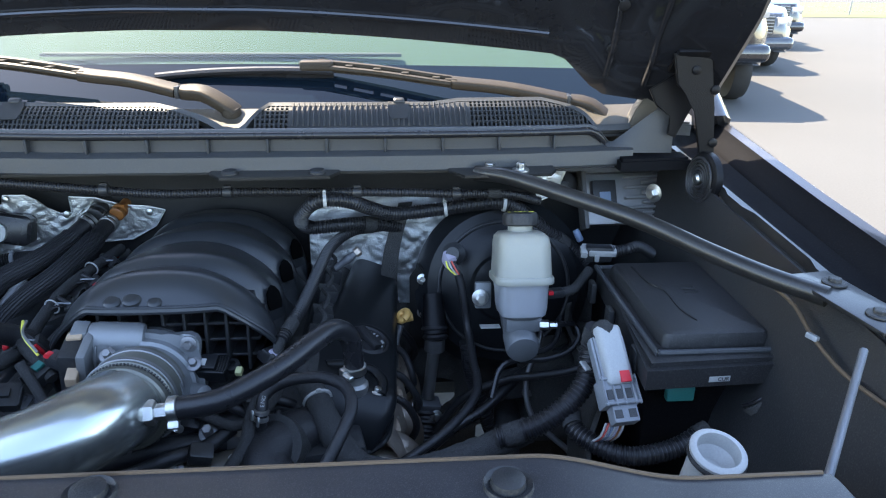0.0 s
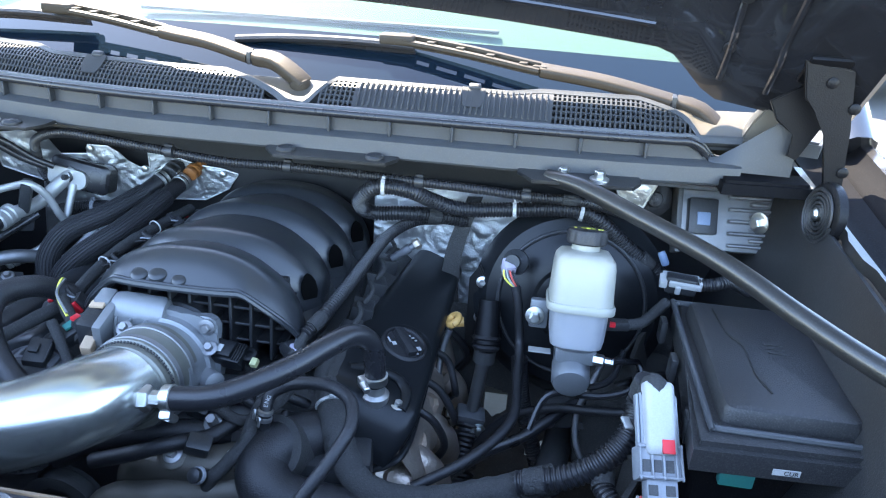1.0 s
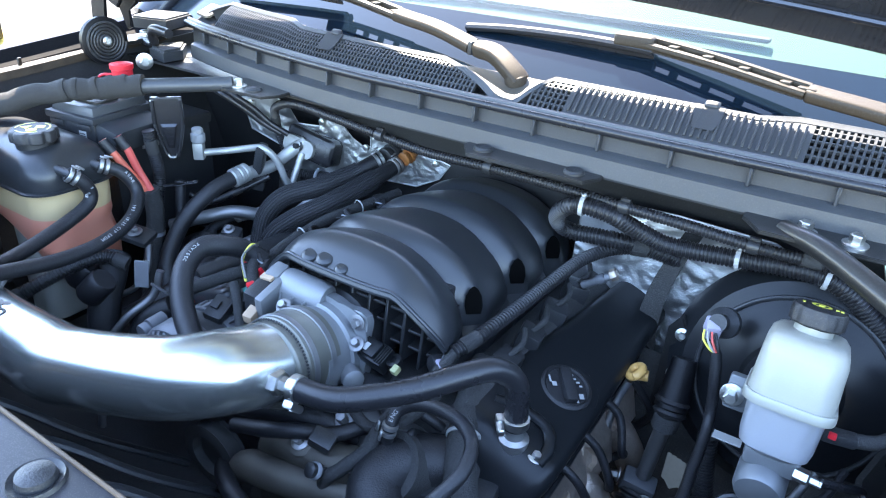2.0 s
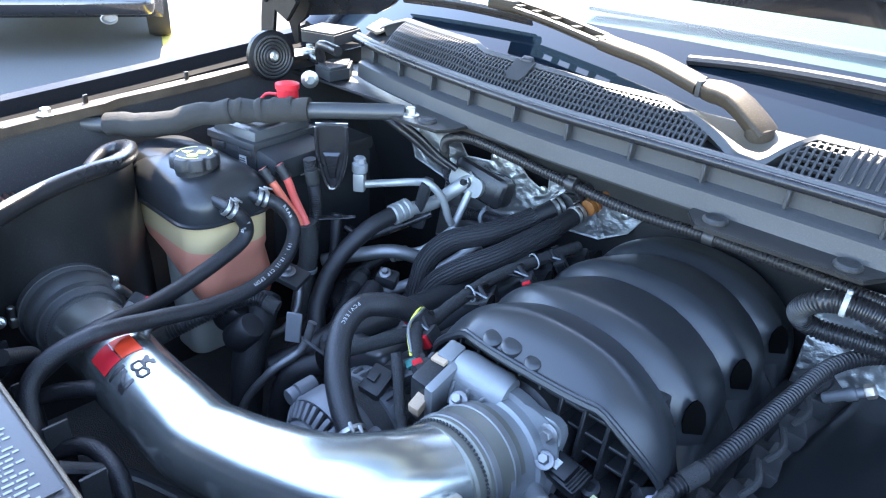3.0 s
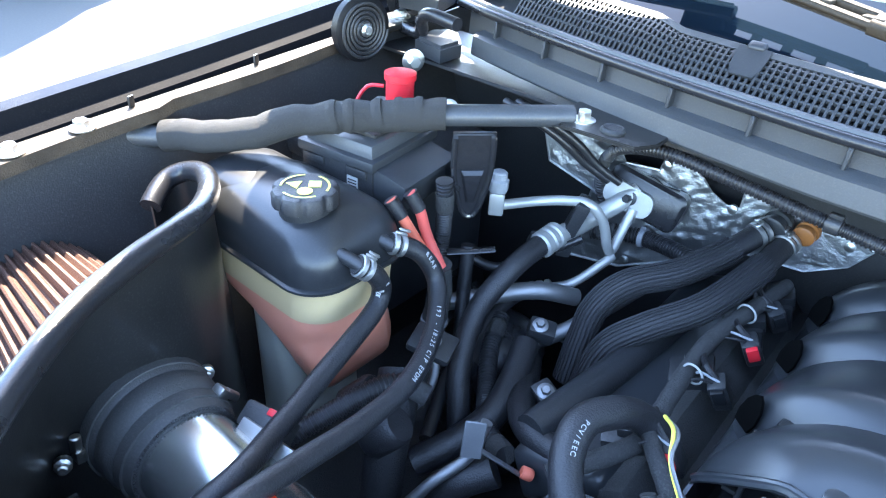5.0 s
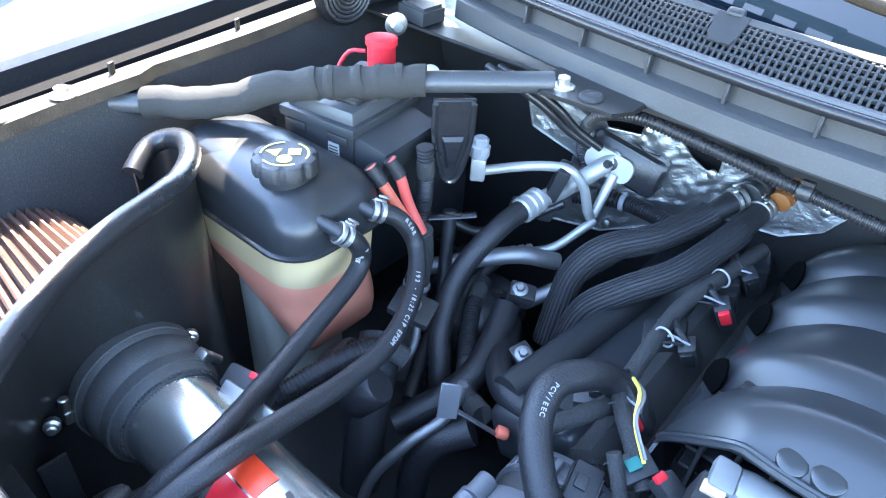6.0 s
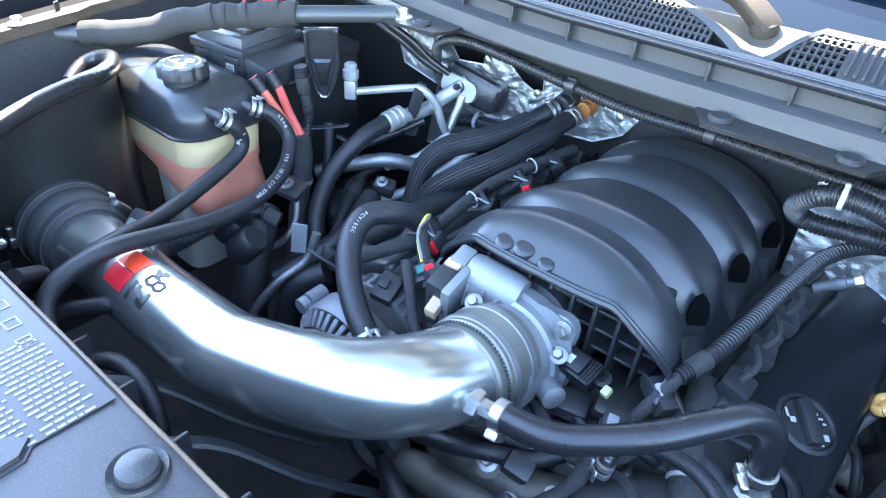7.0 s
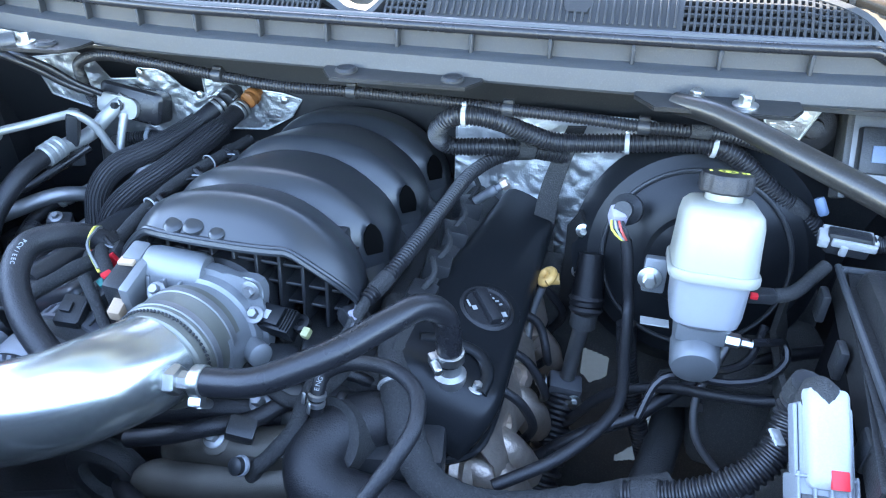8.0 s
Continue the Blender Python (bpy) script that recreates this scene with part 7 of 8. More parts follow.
part("rotor", bm, BLACKPRINT, alt, "dark rotor behind the slots")
rib = None
for k in range(34):
    m = AM @ Matrix.Rotation(2 * math.pi * k / 34, 4, "Z") @ pose(0.0595, 0, -0.0155, 0, -43, 0)
    if rib is None:
        bm = B()
        box(bm, (0.021, 0.0066, 0.008), pose(0, 0, 0), 0.0018, 2)
        o = part("slot_rib", bm, ALTCAST, housing)
        rib = o.data
    else:
        o = new("slot_rib", rib)
        o.parent = housing
    o.matrix_world = m
for k in range(6):
    bm = B()
    box(bm, (0.030, 0.008, 0.008), AM @ Matrix.Rotation(2 * math.pi * k / 6 + 0.3, 4, "Z") @ pose(0.028, 0, -0.026), 0.002, 2)
    part("spoke", bm, ALTCAST, alt)
for a_ in (35, 155):
    bm = B()
    lathe(bm, [(0.005, -0.010), (0.010, -0.010), (0.011, -0.008), (0.011, 0.006), (0.005, 0.006)], AM @ Matrix.Rotation(radians(a_), 4, "Z") @ pose(0.078, 0, 0), 18)
    part("mounting_ear", bm, ALTCAST, alt)
bm = B()
lathe(bm, [(0.066, 0.026), (0.066, 0.056)], AM, 40)
part("stator", bm, IRON, alt)
bm = B()
lathe(bm, [(0.066, 0.054), (0.070, 0.055), (0.070, 0.060), (0.064, 0.061), (0.064, 0.078), (0.069, 0.079), (0.067, 0.086), (0.050, 0.093), (0.03, 0.095)], AM, 44)
rear = part("rear_housing", bm, ALTCAST, alt)
for k in range(26):
    bm = B()
    box(bm, (0.006, 0.0075, 0.020), AM @ Matrix.Rotation(2 * math.pi * (k + 0.5) / 26, 4, "Z") @ pose(0.0665, 0, 0.0695), 0.001, 1)
    part("rear_rib", bm, ALTCAST, rear)
bm = B()
lathe(bm, [(0.028, -0.07), (0.031, -0.068), (0.028, -0.064), (0.028, -0.044), (0.031, -0.040), (0.012, -0.036)], AM, 30)
part("pulley", bm, IRON, alt)
for a in (40, 142, 280):
    p = AM @ Vector((0.078 * math.cos(radians(a)), 0.078 * math.sin(radians(a)), 0.012))
    bm = B()
    lathe(bm, [(0.004, -0.010), (0.0095, -0.010), (0.0095, 0.012), (0.004, 0.012)], axis(p, (0, 1, 0.05)), 16)
    part("ear", bm, ALTCAST, alt)
t = thing("cable_bracket", "bent grey steel tab bracket above the alternator", "bracket")
bm = B()
box(bm, (0.018, 0.0022, 0.036), pose(-0.5345, 0.706, 1.034, -12, 4, 38), 0.0008, 1)
part("tab", bm, ALTCAST, t)
bm = B()
box(bm, (0.052, 0.0055, 0.0022), Matrix.Translation((-0.5185, 0.728, 1.000)) @ Vector((0.026, 0.032, -0.040)).to_track_quat("X", "Z").to_matrix().to_4x4(), 0.0006, 1)
part("arm", bm, ALTCAST, t)
bm = B()
lathe(bm, [(0.0055, 0), (0.0060, 0.002), (0.0060, 0.009), (0.0045, 0.011)], axis((-0.506, 0.744, 0.985), (0.5, 0.3, -0.2)), 12)
part("plug", bm, ORANGEWIRE, t, "small orange plug")
# hoses and looms dropping between alternator and tank
for pts, r, m_, lab in (([(-0.60, 0.90, 0.95), (-0.545, 0.80, 0.985), (-0.500, 0.775, 0.995), (-0.455, 0.78, 1.0)], 0.014, RUBBER, "black rubber hose low behind the alternator"),
                        ([(-0.53, 0.74, 0.97), (-0.555, 0.715, 0.95), (-0.565, 0.70, 0.90), (-0.56, 0.69, 0.80)], 0.016, RUBBER, "black rubber hose dropping beside the alternator"),
                        ([(-0.655, 0.745, 1.005), (-0.640, 0.725, 0.985), (-0.628, 0.700, 0.95), (-0.62, 0.68, 0.86)], 0.021, BRAID, "thick black corduroy hose below the coolant tank"),
                        ([(-0.585, 0.64, 0.80), (-0.59, 0.66, 0.90), (-0.57, 0.69, 0.955), (-0.55, 0.725, 0.985), (-0.545, 0.74, 1.02)], 0.0055, ALU_D, "thin grey metal pipe by the alternator")):
    hose("engine_hose", lab, pts, r, m_)
hose("wiring_harness", "black corrugated conduit below the coolant tank", [(-0.690, 0.60, 0.98), (-0.668, 0.640, 1.00), (-0.648, 0.690, 1.018), (-0.635, 0.720, 1.02), (-0.61, 0.735, 1.01)], 0.0095, CONDUIT, 0.0014, cat="wiring", group="wiring conduits")
bm = B()
t = thing("tank_bracket", "dark bracket with a grey bolt below the coolant tank", "bracket")
box(bm, (0.045, 0.034, 0.010), pose(-0.640, 0.775, 1.030, 10, 12, 20), 0.004)
part("plate", bm, PLASTIC, t)
hexbolt(t, (-0.640, 0.772, 1.036), (0.1, -0.2, 1), 0.006, 0.007, material=ALU_D)
for p in ((-0.62, 0.69, 0.99), (-0.66, 0.70, 0.995)):
    bm = B()
    lathe(bm, [(0.016, -0.02), (0.019, -0.016), (0.019, 0.016), (0.016, 0.02)], axis(p, (0.5, 0.3, 0.6)), 18)
    part("hose_end", bm, RUBBER, t)

# ---- driver side: booster, master cylinder, reservoir ----
boost = thing("brake_booster", "glossy black brake booster drum on the bulkhead", "brake booster")
BA = Vector((-0.02, -1, 0.30)).normalized()
BC = Vector((0.204, 1.020, 1.006))
bm = B()
lathe(bm, [(0.130, -0.10), (0.138, -0.085), (0.138, -0.03), (0.143, -0.028), (0.143, -0.018), (0.136, -0.014), (0.122, 0.004), (0.090, 0.012), (0.080, 0.018), (0.055, 0.020), (0.050, 0.026), (0.03, 0.028)], axis(BC, BA), 56)
part("drum", bm, VALVE, boost, "glossy black painted drum")
for r in (0.104,):
    bm = B()
    sweep(bm, [axis(BC, BA) @ Vector((r * math.cos(a), r * math.sin(a), 0.010)) for a in [2 * math.pi * i / 40 for i in range(41)]], 0.003, 8)
    part("pressed_ring", bm, PLASTIC, boost)
bm = B()
lathe(bm, [(0.014, 0), (0.018, 0.002), (0.018, 0.012), (0.010, 0.018), (0.010, 0.03)], axis((0.122, 0.990, 1.075), (-0.2, -0.9, 0.4)), 18)
part("check_valve", bm, PLASTIC, boost)
bm = B()
box(bm, (0.017, 0.020, 0.021), pose(0.112, 0.968, 1.076, 20, 0, 20), 0.004)
sens = part("vacuum_sensor_plug", bm, PURPLE, boost, "pale violet wire plug")
for k in range(4):
    bm = B()
    sweep(bm, [(0.106 + 0.004 * k, 0.955, 1.078), (0.108 + 0.005 * k, 0.946, 1.072), (0.118 + 0.003 * k, 0.945, 1.062), (0.126, 0.948, 1.058)], 0.0013, 6)
    part("wire", bm, (YMARK, WHITE, REDWIRE, PLASTIC)[k], sens)
hose("wiring_harness", "thin black taped lead down the face of the booster", [(0.124, 0.948, 1.060), (0.131, 0.942, 1.03), (0.138, 0.934, 0.98), (0.140, 0.88, 0.958), (0.137, 0.809, 0.948), (0.095, 0.748, 0.936), (0.035, 0.708, 0.918)], 0.0062, RUBBER, cat="wiring")
t = thing("side_plate", "black steel plate with bolts beside the booster", "plate")
bm = B()
prism(bm, [(0, 0), (0.03, 0.0), (0.035, 0.05), (0.03, 0.13), (0.015, 0.155), (0, 0.13)], 0.006, pose(0.055, 1.045, 0.885, 90, 0, -15), 0.002)
part("plate", bm, PAINT_DULL, t)
for z in (1.015, 0.955):
    hexbolt(t, (0.074, 1.032, z), (0.1, -1, 0.2), 0.005, 0.006)

mc = thing("master_cylinder", "cast aluminium brake master cylinder", "master cylinder")
MA = Vector((0.0, -1, -0.22)).normalized()
bm = B()
lathe(bm, [(0.020, -0.16), (0.022, -0.02), (0.0235, -0.015), (0.0235, 0.012), (0.021, 0.018), (0.012, 0.020)], axis((0.203, 0.850, 1.000), MA), 28)
part("cylinder", bm, CASTGREY, mc)
bm = B()
box(bm, (0.050, 0.035, 0.022), pose(0.205, 0.862, 1.026, -8), 0.005)
part("outlet_block", bm, CASTGREY, mc)
bm = B()
lathe(bm, [(0.007, 0), (0.007, 0.012), (0.0045, 0.014), (0.0045, 0.024)], axis((0.226, 0.846, 1.028), (1, -0.1, 0)), 6)
part("line_nut", bm, STEEL, mc)
bm = B()
box(bm, (0.024, 0.012, 0.04), pose(0.158, 0.925, 1.037, -10, 0, 0), 0.004)
part("mount_ear", bm, CASTGREY, mc)
hexbolt(mc, (0.153, 0.916, 1.037), (0, -1, 0.2), 0.007, 0.014)
bm = B()
box(bm, (0.028, 0.001, 0.016), pose(0.163, 0.878, 1.010, 80, 0, 0), 0.0)
part("tag", bm, WHITE, mc, "white barcode tag")
for k in range(7):
    bm = B()
    box(bm, (0.0015 + 0.001 * (k % 3), 0.0008, 0.010), pose(0.153 + 0.0034 * k, 0.8772, 1.010, 80, 0, 0), 0.0)
    part("tag_bar", bm, BLACKPRINT, mc)
for pts in ([(0.245, 0.843, 1.029), (0.272, 0.865, 1.018), (0.288, 0.888, 1.002), (0.292, 0.876, 0.990), (0.275, 0.860, 0.977), (0.24, 0.851, 0.970), (0.193, 0.849, 0.970), (0.173, 0.842, 0.960), (0.16, 0.82, 0.93)],
            [(0.205, 0.862, 0.975), (0.235, 0.860, 0.978), (0.258, 0.872, 0.988), (0.270, 0.900, 1.01)]):
    bm = B()
    sweep(bm, pts, 0.0042, 8)
    part("brake_line", bm, RUBBER_G, mc, "thin black brake line")

res = thing("brake_fluid_reservoir", "milky white brake fluid reservoir with a black cap", "reservoir")
RM = Matrix.Translation((0.203, 0.868, 1.044)) @ pose(0, 0, 0, -15, 0, 0) @ Matrix.Diagonal((0.94, 0.94, 1, 1))


def rr_(z, hx, hy, r=0.02):
    return [RM @ Vector((x, y, z)) for x, y in rrect(hx, hy, r, 6)]


bm = B()
loft(bm, [rr_(-0.012, 0.026, 0.032), rr_(-0.006, 0.0325, 0.040), rr_(0.004, 0.0345, 0.042), rr_(0.036, 0.0360, 0.0435), rr_(0.040, 0.039, 0.046)])
part("lower_shell", bm, MILKBLUE, res, "bluish translucent lower shell")
bm = B()
loft(bm, [rr_(0.038, 0.0415, 0.0485), rr_(0.040, 0.0425, 0.0495), rr_(0.046, 0.0425, 0.0495), rr_(0.048, 0.0415, 0.0485)])
part("weld_flange", bm, WHITE_P, res, "milky weld flange")
bm = B()
loft(bm, [rr_(0.046, 0.040, 0.047), rr_(0.070, 0.0388, 0.0455), rr_(0.090, 0.0380, 0.0445), rr_(0.099, 0.0360, 0.0425, 0.018), rr_(0.1045, 0.031, 0.037, 0.016), rr_(0.1065, 0.020, 0.024, 0.012)])
part("upper_shell", bm, WHITE_P, res)
bm = B()
lathe(bm, [(0.018, 0.098), (0.018, 0.114), (0.020, 0.115), (0.020, 0.119)], RM @ pose(0, 0.006, 0), 24)
part("neck", bm, WHITE_P, res)
bm = B()
lathe(bm, [(0.024, 0.0), (0.026, 0.002), (0.026, 0.013), (0.024, 0.017), (0.019, 0.018)], RM @ pose(0, 0.006, 0.114), 60, wave=lambda a, j: 1 - (0.05 if math.cos(a * 8) > 0.6 else 0) * (1 if j < 3 else 0))
bcap = part("cap", bm, PEARLCAP, res, "black fluted cap with yellow symbol")
bm = B()
sheet(bm, [[RM @ Vector((r * math.cos(a) * 1.25, 0.006 + r * math.sin(a), 0.1325)) for r in (0.005, 0.0075)] for a in [2 * math.pi * i / 20 for i in range(21)]], 0.0)
part("cap_symbol", bm, YMARK, bcap, "yellow printed ring")
bm = B()
lathe(bm, [(0.003, 0), (0.003, 0.0004)], RM @ pose(0, 0.006, 0.1323), 12)
part("cap_symbol", bm, YMARK, bcap)
for dx in (-0.016, 0.014, 0.018):
    bm = B()
    box(bm, (0.003, 0.006, 0.0004), RM @ pose(dx, 0.006, 0.1323), 0.0)
    part("cap_symbol", bm, YMARK, bcap)
bm = B()
box(bm, (0.03, 0.014, 0.012), pose(0.252, 0.882, 1.058, 0, 0, 10), 0.003)
lv = part("level_plug", bm, PLASTIC, res)
bm = B()
box(bm, (0.007, 0.006, 0.005), pose(0.246, 0.874, 1.062), 0.001)
part("latch", bm, RED, lv, "red latch")
hose("wiring_harness", "black taped lead of the level sensor", [(0.262, 0.885, 1.057), (0.285, 0.90, 1.055), (0.305, 0.925, 1.060), (0.318, 0.94, 1.066)], 0.007, TAPE, cat="wiring")

# ---- steering shaft ----
ss = thing("steering_shaft", "black steering shaft with a joint and rubber bellows", "steering shaft")
bm = B()
sweep(bm, [(0.089, 0.998, 1.005), (0.090, 0.985, 0.98), (0.091, 0.968, 0.950)], 0.0175, 20, taper=lambda q: 0.85 + 0.3 * q)
part("boot", bm, HINGE, ss, "dull black rubber boot")
for at, r in (((0.0905, 0.972, 0.958), 0.0215), ((0.0913, 0.966, 0.946), 0.0205)):
    bm = B()
    lathe(bm, [(r - 0.003, -0.004), (r, 0.0), (r - 0.003, 0.004)], axis(at, (0.02, -0.42, -0.9)), 24)
    part("boot_lip", bm, RUBBER, ss)
bm = B()
sweep(bm, [(0.091, 0.964, 0.945), (0.090, 0.962, 0.925)], 0.016, 16)
part("upper_yoke", bm, IRON, ss)
bm = B()
sweep(bm, [(0.090, 0.963, 0.930), (0.080, 0.966, 0.835)], 0.0098, 14)
part("shaft", bm, ALU_D, ss)
bm = B()
box(bm, (0.044, 0.028, 0.022), pose(0.077, 0.962, 0.822, 10, 12, 10), 0.005)
part("joint", bm, ALTCAST, ss, "dull grey universal joint")
for p, d in (((0.052, 0.955, 0.828), (-1, -0.3, 0.2)), ((0.092, 0.945, 0.812), (0.2, -1, 0.2))):
    hexbolt(ss, p, d, 0.006, 0.010)
bm = B()
sweep(bm, [(0.076, 0.960, 0.808), (0.072, 0.93, 0.775), (0.067, 0.895, 0.735), (0.06, 0.85, 0.69)], 0.024, 18, ribs=0.006, pitch=0.014)
part("bellows", bm, RUBBER, ss, "ribbed black rubber bellows")
t = thing("orange_plug", "small orange plastic plug low behind the exhaust", "plug")
bm = B()
box(bm, (0.022, 0.016, 0.016), pose(0.040, 1.09, 0.783, 10, 15, 20), 0.003)
plug = part("body", bm, ORANGEWIRE, t)
bm = B()
sweep(bm, [(0.04, 1.09, 0.783), (0.045, 1.10, 0.76), (0.05, 1.11, 0.72)], 0.005, 8)
part("lead", bm, RUBBER, t)

# ---- driver fuse box, connectors, control unit ----
fb = thing("fuse_box", "large black plastic fuse box with a raised lid", "fuse box")
bm = B()
prism(bm, [(0.300, 0.648), (0.472, 0.655), (0.492, 0.700), (0.492, 0.915), (0.322, 0.915), (0.312, 0.78)], 0.030, pose(0, 0, 1.052), 0.006)
part("lid_skirt", bm, PLASTIC_D, fb)
bm = B()
loft(bm, [[Vector((x, y, z)) for x, y in rrect(hx, hy, r, 4, 0.393, 0.787)] for z, hx, hy, r in ((1.078, 0.064, 0.105, 0.010), (1.094, 0.0625, 0.1035, 0.010), (1.0985, 0.0600, 0.101, 0.009), (1.100, 0.0560, 0.097, 0.007))])
fl = part("lid", bm, PLASTIC_D, fb)
bm = B()
for hx, hy, z in ((0.0775, 0.118, 1.084),):
    sweep(bm, [(x, y, z) for x, y in rrect(hx, hy, 0.012, 3, 0.396, 0.790)] + [(0.396 + hx, 0.790 + hy - 0.012, z)], 0.0034, 8)
part("lid_frame", bm, COWLBAR, fb, "raised grey-black frame round the lid")
bm = B()
sweep(bm, [(0.355, 0.872, 1.1005), (0.360, 0.82, 1.1005), (0.372, 0.795, 1.1005), (0.372, 0.745, 1.1005), (0.380, 0.715, 1.1005)], 0.0011, 6)
part("lid_groove", bm, BLACKPRINT, fl)
for k in range(3):
    bm = B()
    box(bm, (0.018, 0.0025, 0.001), pose(0.405, 0.79 + 0.008 * k, 1.1005), 0.0)
    part("raised_symbol", bm, PLASTIC_D, fl)
bm = B()
box(bm, (0.150, 0.200, 0.14), pose(0.402, 0.805, 0.985), 0.01)
part("body", bm, RAINCHANNEL, fb)
bm = B()
box(bm, (0.024, 0.0008, 0.0065), pose(0.384, 0.6500, 1.062, 0, 0, 2), 0.0)
lb = part("label", bm, WHITE, fb, "white printed label")
text_on(lb, "CUR", pose(0.388, 0.6492, 1.062, 90, 0, 2), 0.0065, BLACKPRINT)
bm = B()
box(bm, (0.032, 0.010, 0.018), pose(0.352, 0.672, 1.031), 0.002)
part("green_insert", bm, GREEN, fb, "dark green insert")
for y in (0.70, 0.80, 0.88):
    bm = B()
    box(bm, (0.008, 0.020, 0.030), pose(0.306, y, 1.060), 0.003)
    part("side_latch", bm, PLASTIC, fb)
hose("wiring_harness", "thick corrugated conduit leaving the fuse box", [(0.437, 0.660, 1.03), (0.450, 0.645, 1.01), (0.452, 0.640, 0.98), (0.440, 0.645, 0.94)], 0.019, CONDUIT, 0.0025, pitch=0.007, cat="wiring", group="wiring conduits")
hose("wiring_harness", "corrugated conduit curving below the fuse box", [(0.238, 0.715, 0.985), (0.240, 0.68, 0.975), (0.283, 0.645, 0.968), (0.337, 0.645, 0.972), (0.385, 0.655, 0.99)], 0.0115, CONDUIT, 0.0018, pitch=0.005, cat="wiring", group="wiring conduits")
hose("wiring_harness", "thick corrugated conduit feeding the grey connector", [(0.150, 0.70, 0.955), (0.197, 0.700, 0.972), (0.232, 0.705, 0.995), (0.258, 0.722, 1.02), (0.266, 0.742, 1.05), (0.270, 0.738, 1.08)], 0.0135, CONDUIT, 0.002, pitch=0.006, cat="wiring", group="wiring conduits")

gc = thing("grey_connector", "large light grey wiring connector with a white lever", "connector")
GM = Matrix.Translation((0.277, 0.684, 1.056)) @ pose(0, 0, 0, 40, 0, 6) @ Matrix.Diagonal((0.74, 0.94, 0.9, 1))
bm = B()
box(bm, (0.046, 0.062, 0.026), GM @ pose(0, 0.014, -0.012), 0.004)
part("housing", bm, GREY_P, gc)
bm = B()
box(bm, (0.056, 0.034, 0.030), GM @ pose(0, -0.026, -0.012), 0.004)
part("front_collar", bm, GREY_P, gc)
bm = B()
box(bm, (0.040, 0.022, 0.022), GM @ pose(0.002, -0.052, -0.011), 0.003)
part("end_frame", bm, GREY_P, gc)
bm = B()
loft(bm, [[GM @ Vector((x + 0.002, y + 0.018, z)) for x, y in rrect(hx, hy, 0.006, 4)] for z, hx, hy in ((0.000, 0.021, 0.038), (0.008, 0.020, 0.037), (0.012, 0.0165, 0.033), (0.0135, 0.013, 0.028))])
lvx = part("lever", bm, WHITE, gc, "white locking lever")
bm = B()
box(bm, (0.016, 0.014, 0.004), GM @ pose(0.008, -0.012, 0.0125), 0.001)
part("latch", bm, RED, lvx, "red latch")
for x, w in ((-0.026, 0.003), (-0.011, 0.003), (0.004, 0.003), (0.020, 0.003), (0.027, 0.003)):
    bm = B()
    box(bm, (w, 0.036, 0.005), GM @ pose(x, -0.026, 0.0045), 0.001, 1)
    part("collar_rib", bm, GREY_P, gc)
for y in (-0.041, -0.011):
    bm = B()
    box(bm, (0.058, 0.003, 0.005), GM @ pose(0, y, 0.0042), 0.001, 1)
    part("collar_rib", bm, GREY_P, gc)
for x in (-0.018, -0.0035, 0.012):
    bm = B()
    box(bm, (0.010, 0.012, 0.0016), GM @ pose(x, -0.030, 0.0034), 0.0004, 1)
    part("housing_window", bm, GREYRUBBER, gc, "dark slot in the housing")
for x in (-0.010, 0.012):
    bm = B()
    box(bm, (0.012, 0.010, 0.0016), GM @ pose(x, -0.053, 0.0005), 0.0004, 1)
    part("housing_window", bm, GREYRUBBER, gc, "dark slot in the housing")
for sx in (-1, 1):
    bm = B()
    box(bm, (0.004, 0.085, 0.010), GM @ pose(sx * 0.0255, 0.0, -0.004), 0.0015)
    part("side_rail", bm, GREY_P, gc)
bm = B()
lathe(bm, [(0.020, -0.03), (0.021, 0.0), (0.016, 0.014), (0.006, 0.020)], GM @ pose(0, 0.046, -0.006, -60), 20)
part("rear_boot", bm, TAPE, gc)
bm = B()
box(bm, (0.010, 0.014, 0.003), pose(0.252, 0.712, 1.045, 20, 20, 30), 0.001)
part("tape_flag", bm, WHITE, gc, "white tape flag")
for k in range(8):
    bm = B()
    x = 0.264 + 0.003 * k
    sweep(bm, [(x, 0.655, 1.005), (x - 0.006, 0.652, 0.990), (x - 0.014, 0.660, 0.975)], 0.0014, 6)
    part("wire", bm, (WHITE, REDWIRE, GREY_P, BLUE, WHITE, PURPLE, BROWN, WHITE)[k], gc)

wc = thing("white_connector", "white-framed black wiring connector behind the fuse box", "connector")
bm = B()
for (x, y, z), s in (((0.335, 0.966, 1.093), (0.046, 0.008, 0.005)), ((0.338, 0.946, 1.089), (0.040, 0.004, 0.009)), ((0.312, 0.956, 1.089), (0.010, 0.020, 0.010)), ((0.358, 0.954, 1.090), (0.005, 0.016, 0.011)), ((0.330, 0.946, 1.082), (0.007, 0.005, 0.012))):
    box(bm, s, pose(x, y, z, 12, 0, -8), 0.002)
part("frame", bm, WHITE, wc, "white plastic frame")
bm = B()
box(bm, (0.040, 0.020, 0.024), pose(0.335, 0.957, 1.086, 0, 0, -8), 0.005)
part("body", bm, PLASTIC, wc)
bm = B()
sweep(bm, [(0.358, 0.955, 1.088), (0.378, 0.955, 1.092), (0.40, 0.97, 1.09), (0.43, 0.99, 1.07)], 0.009, 12, ribs=0.0014)
part("conduit", bm, CONDUIT, wc)

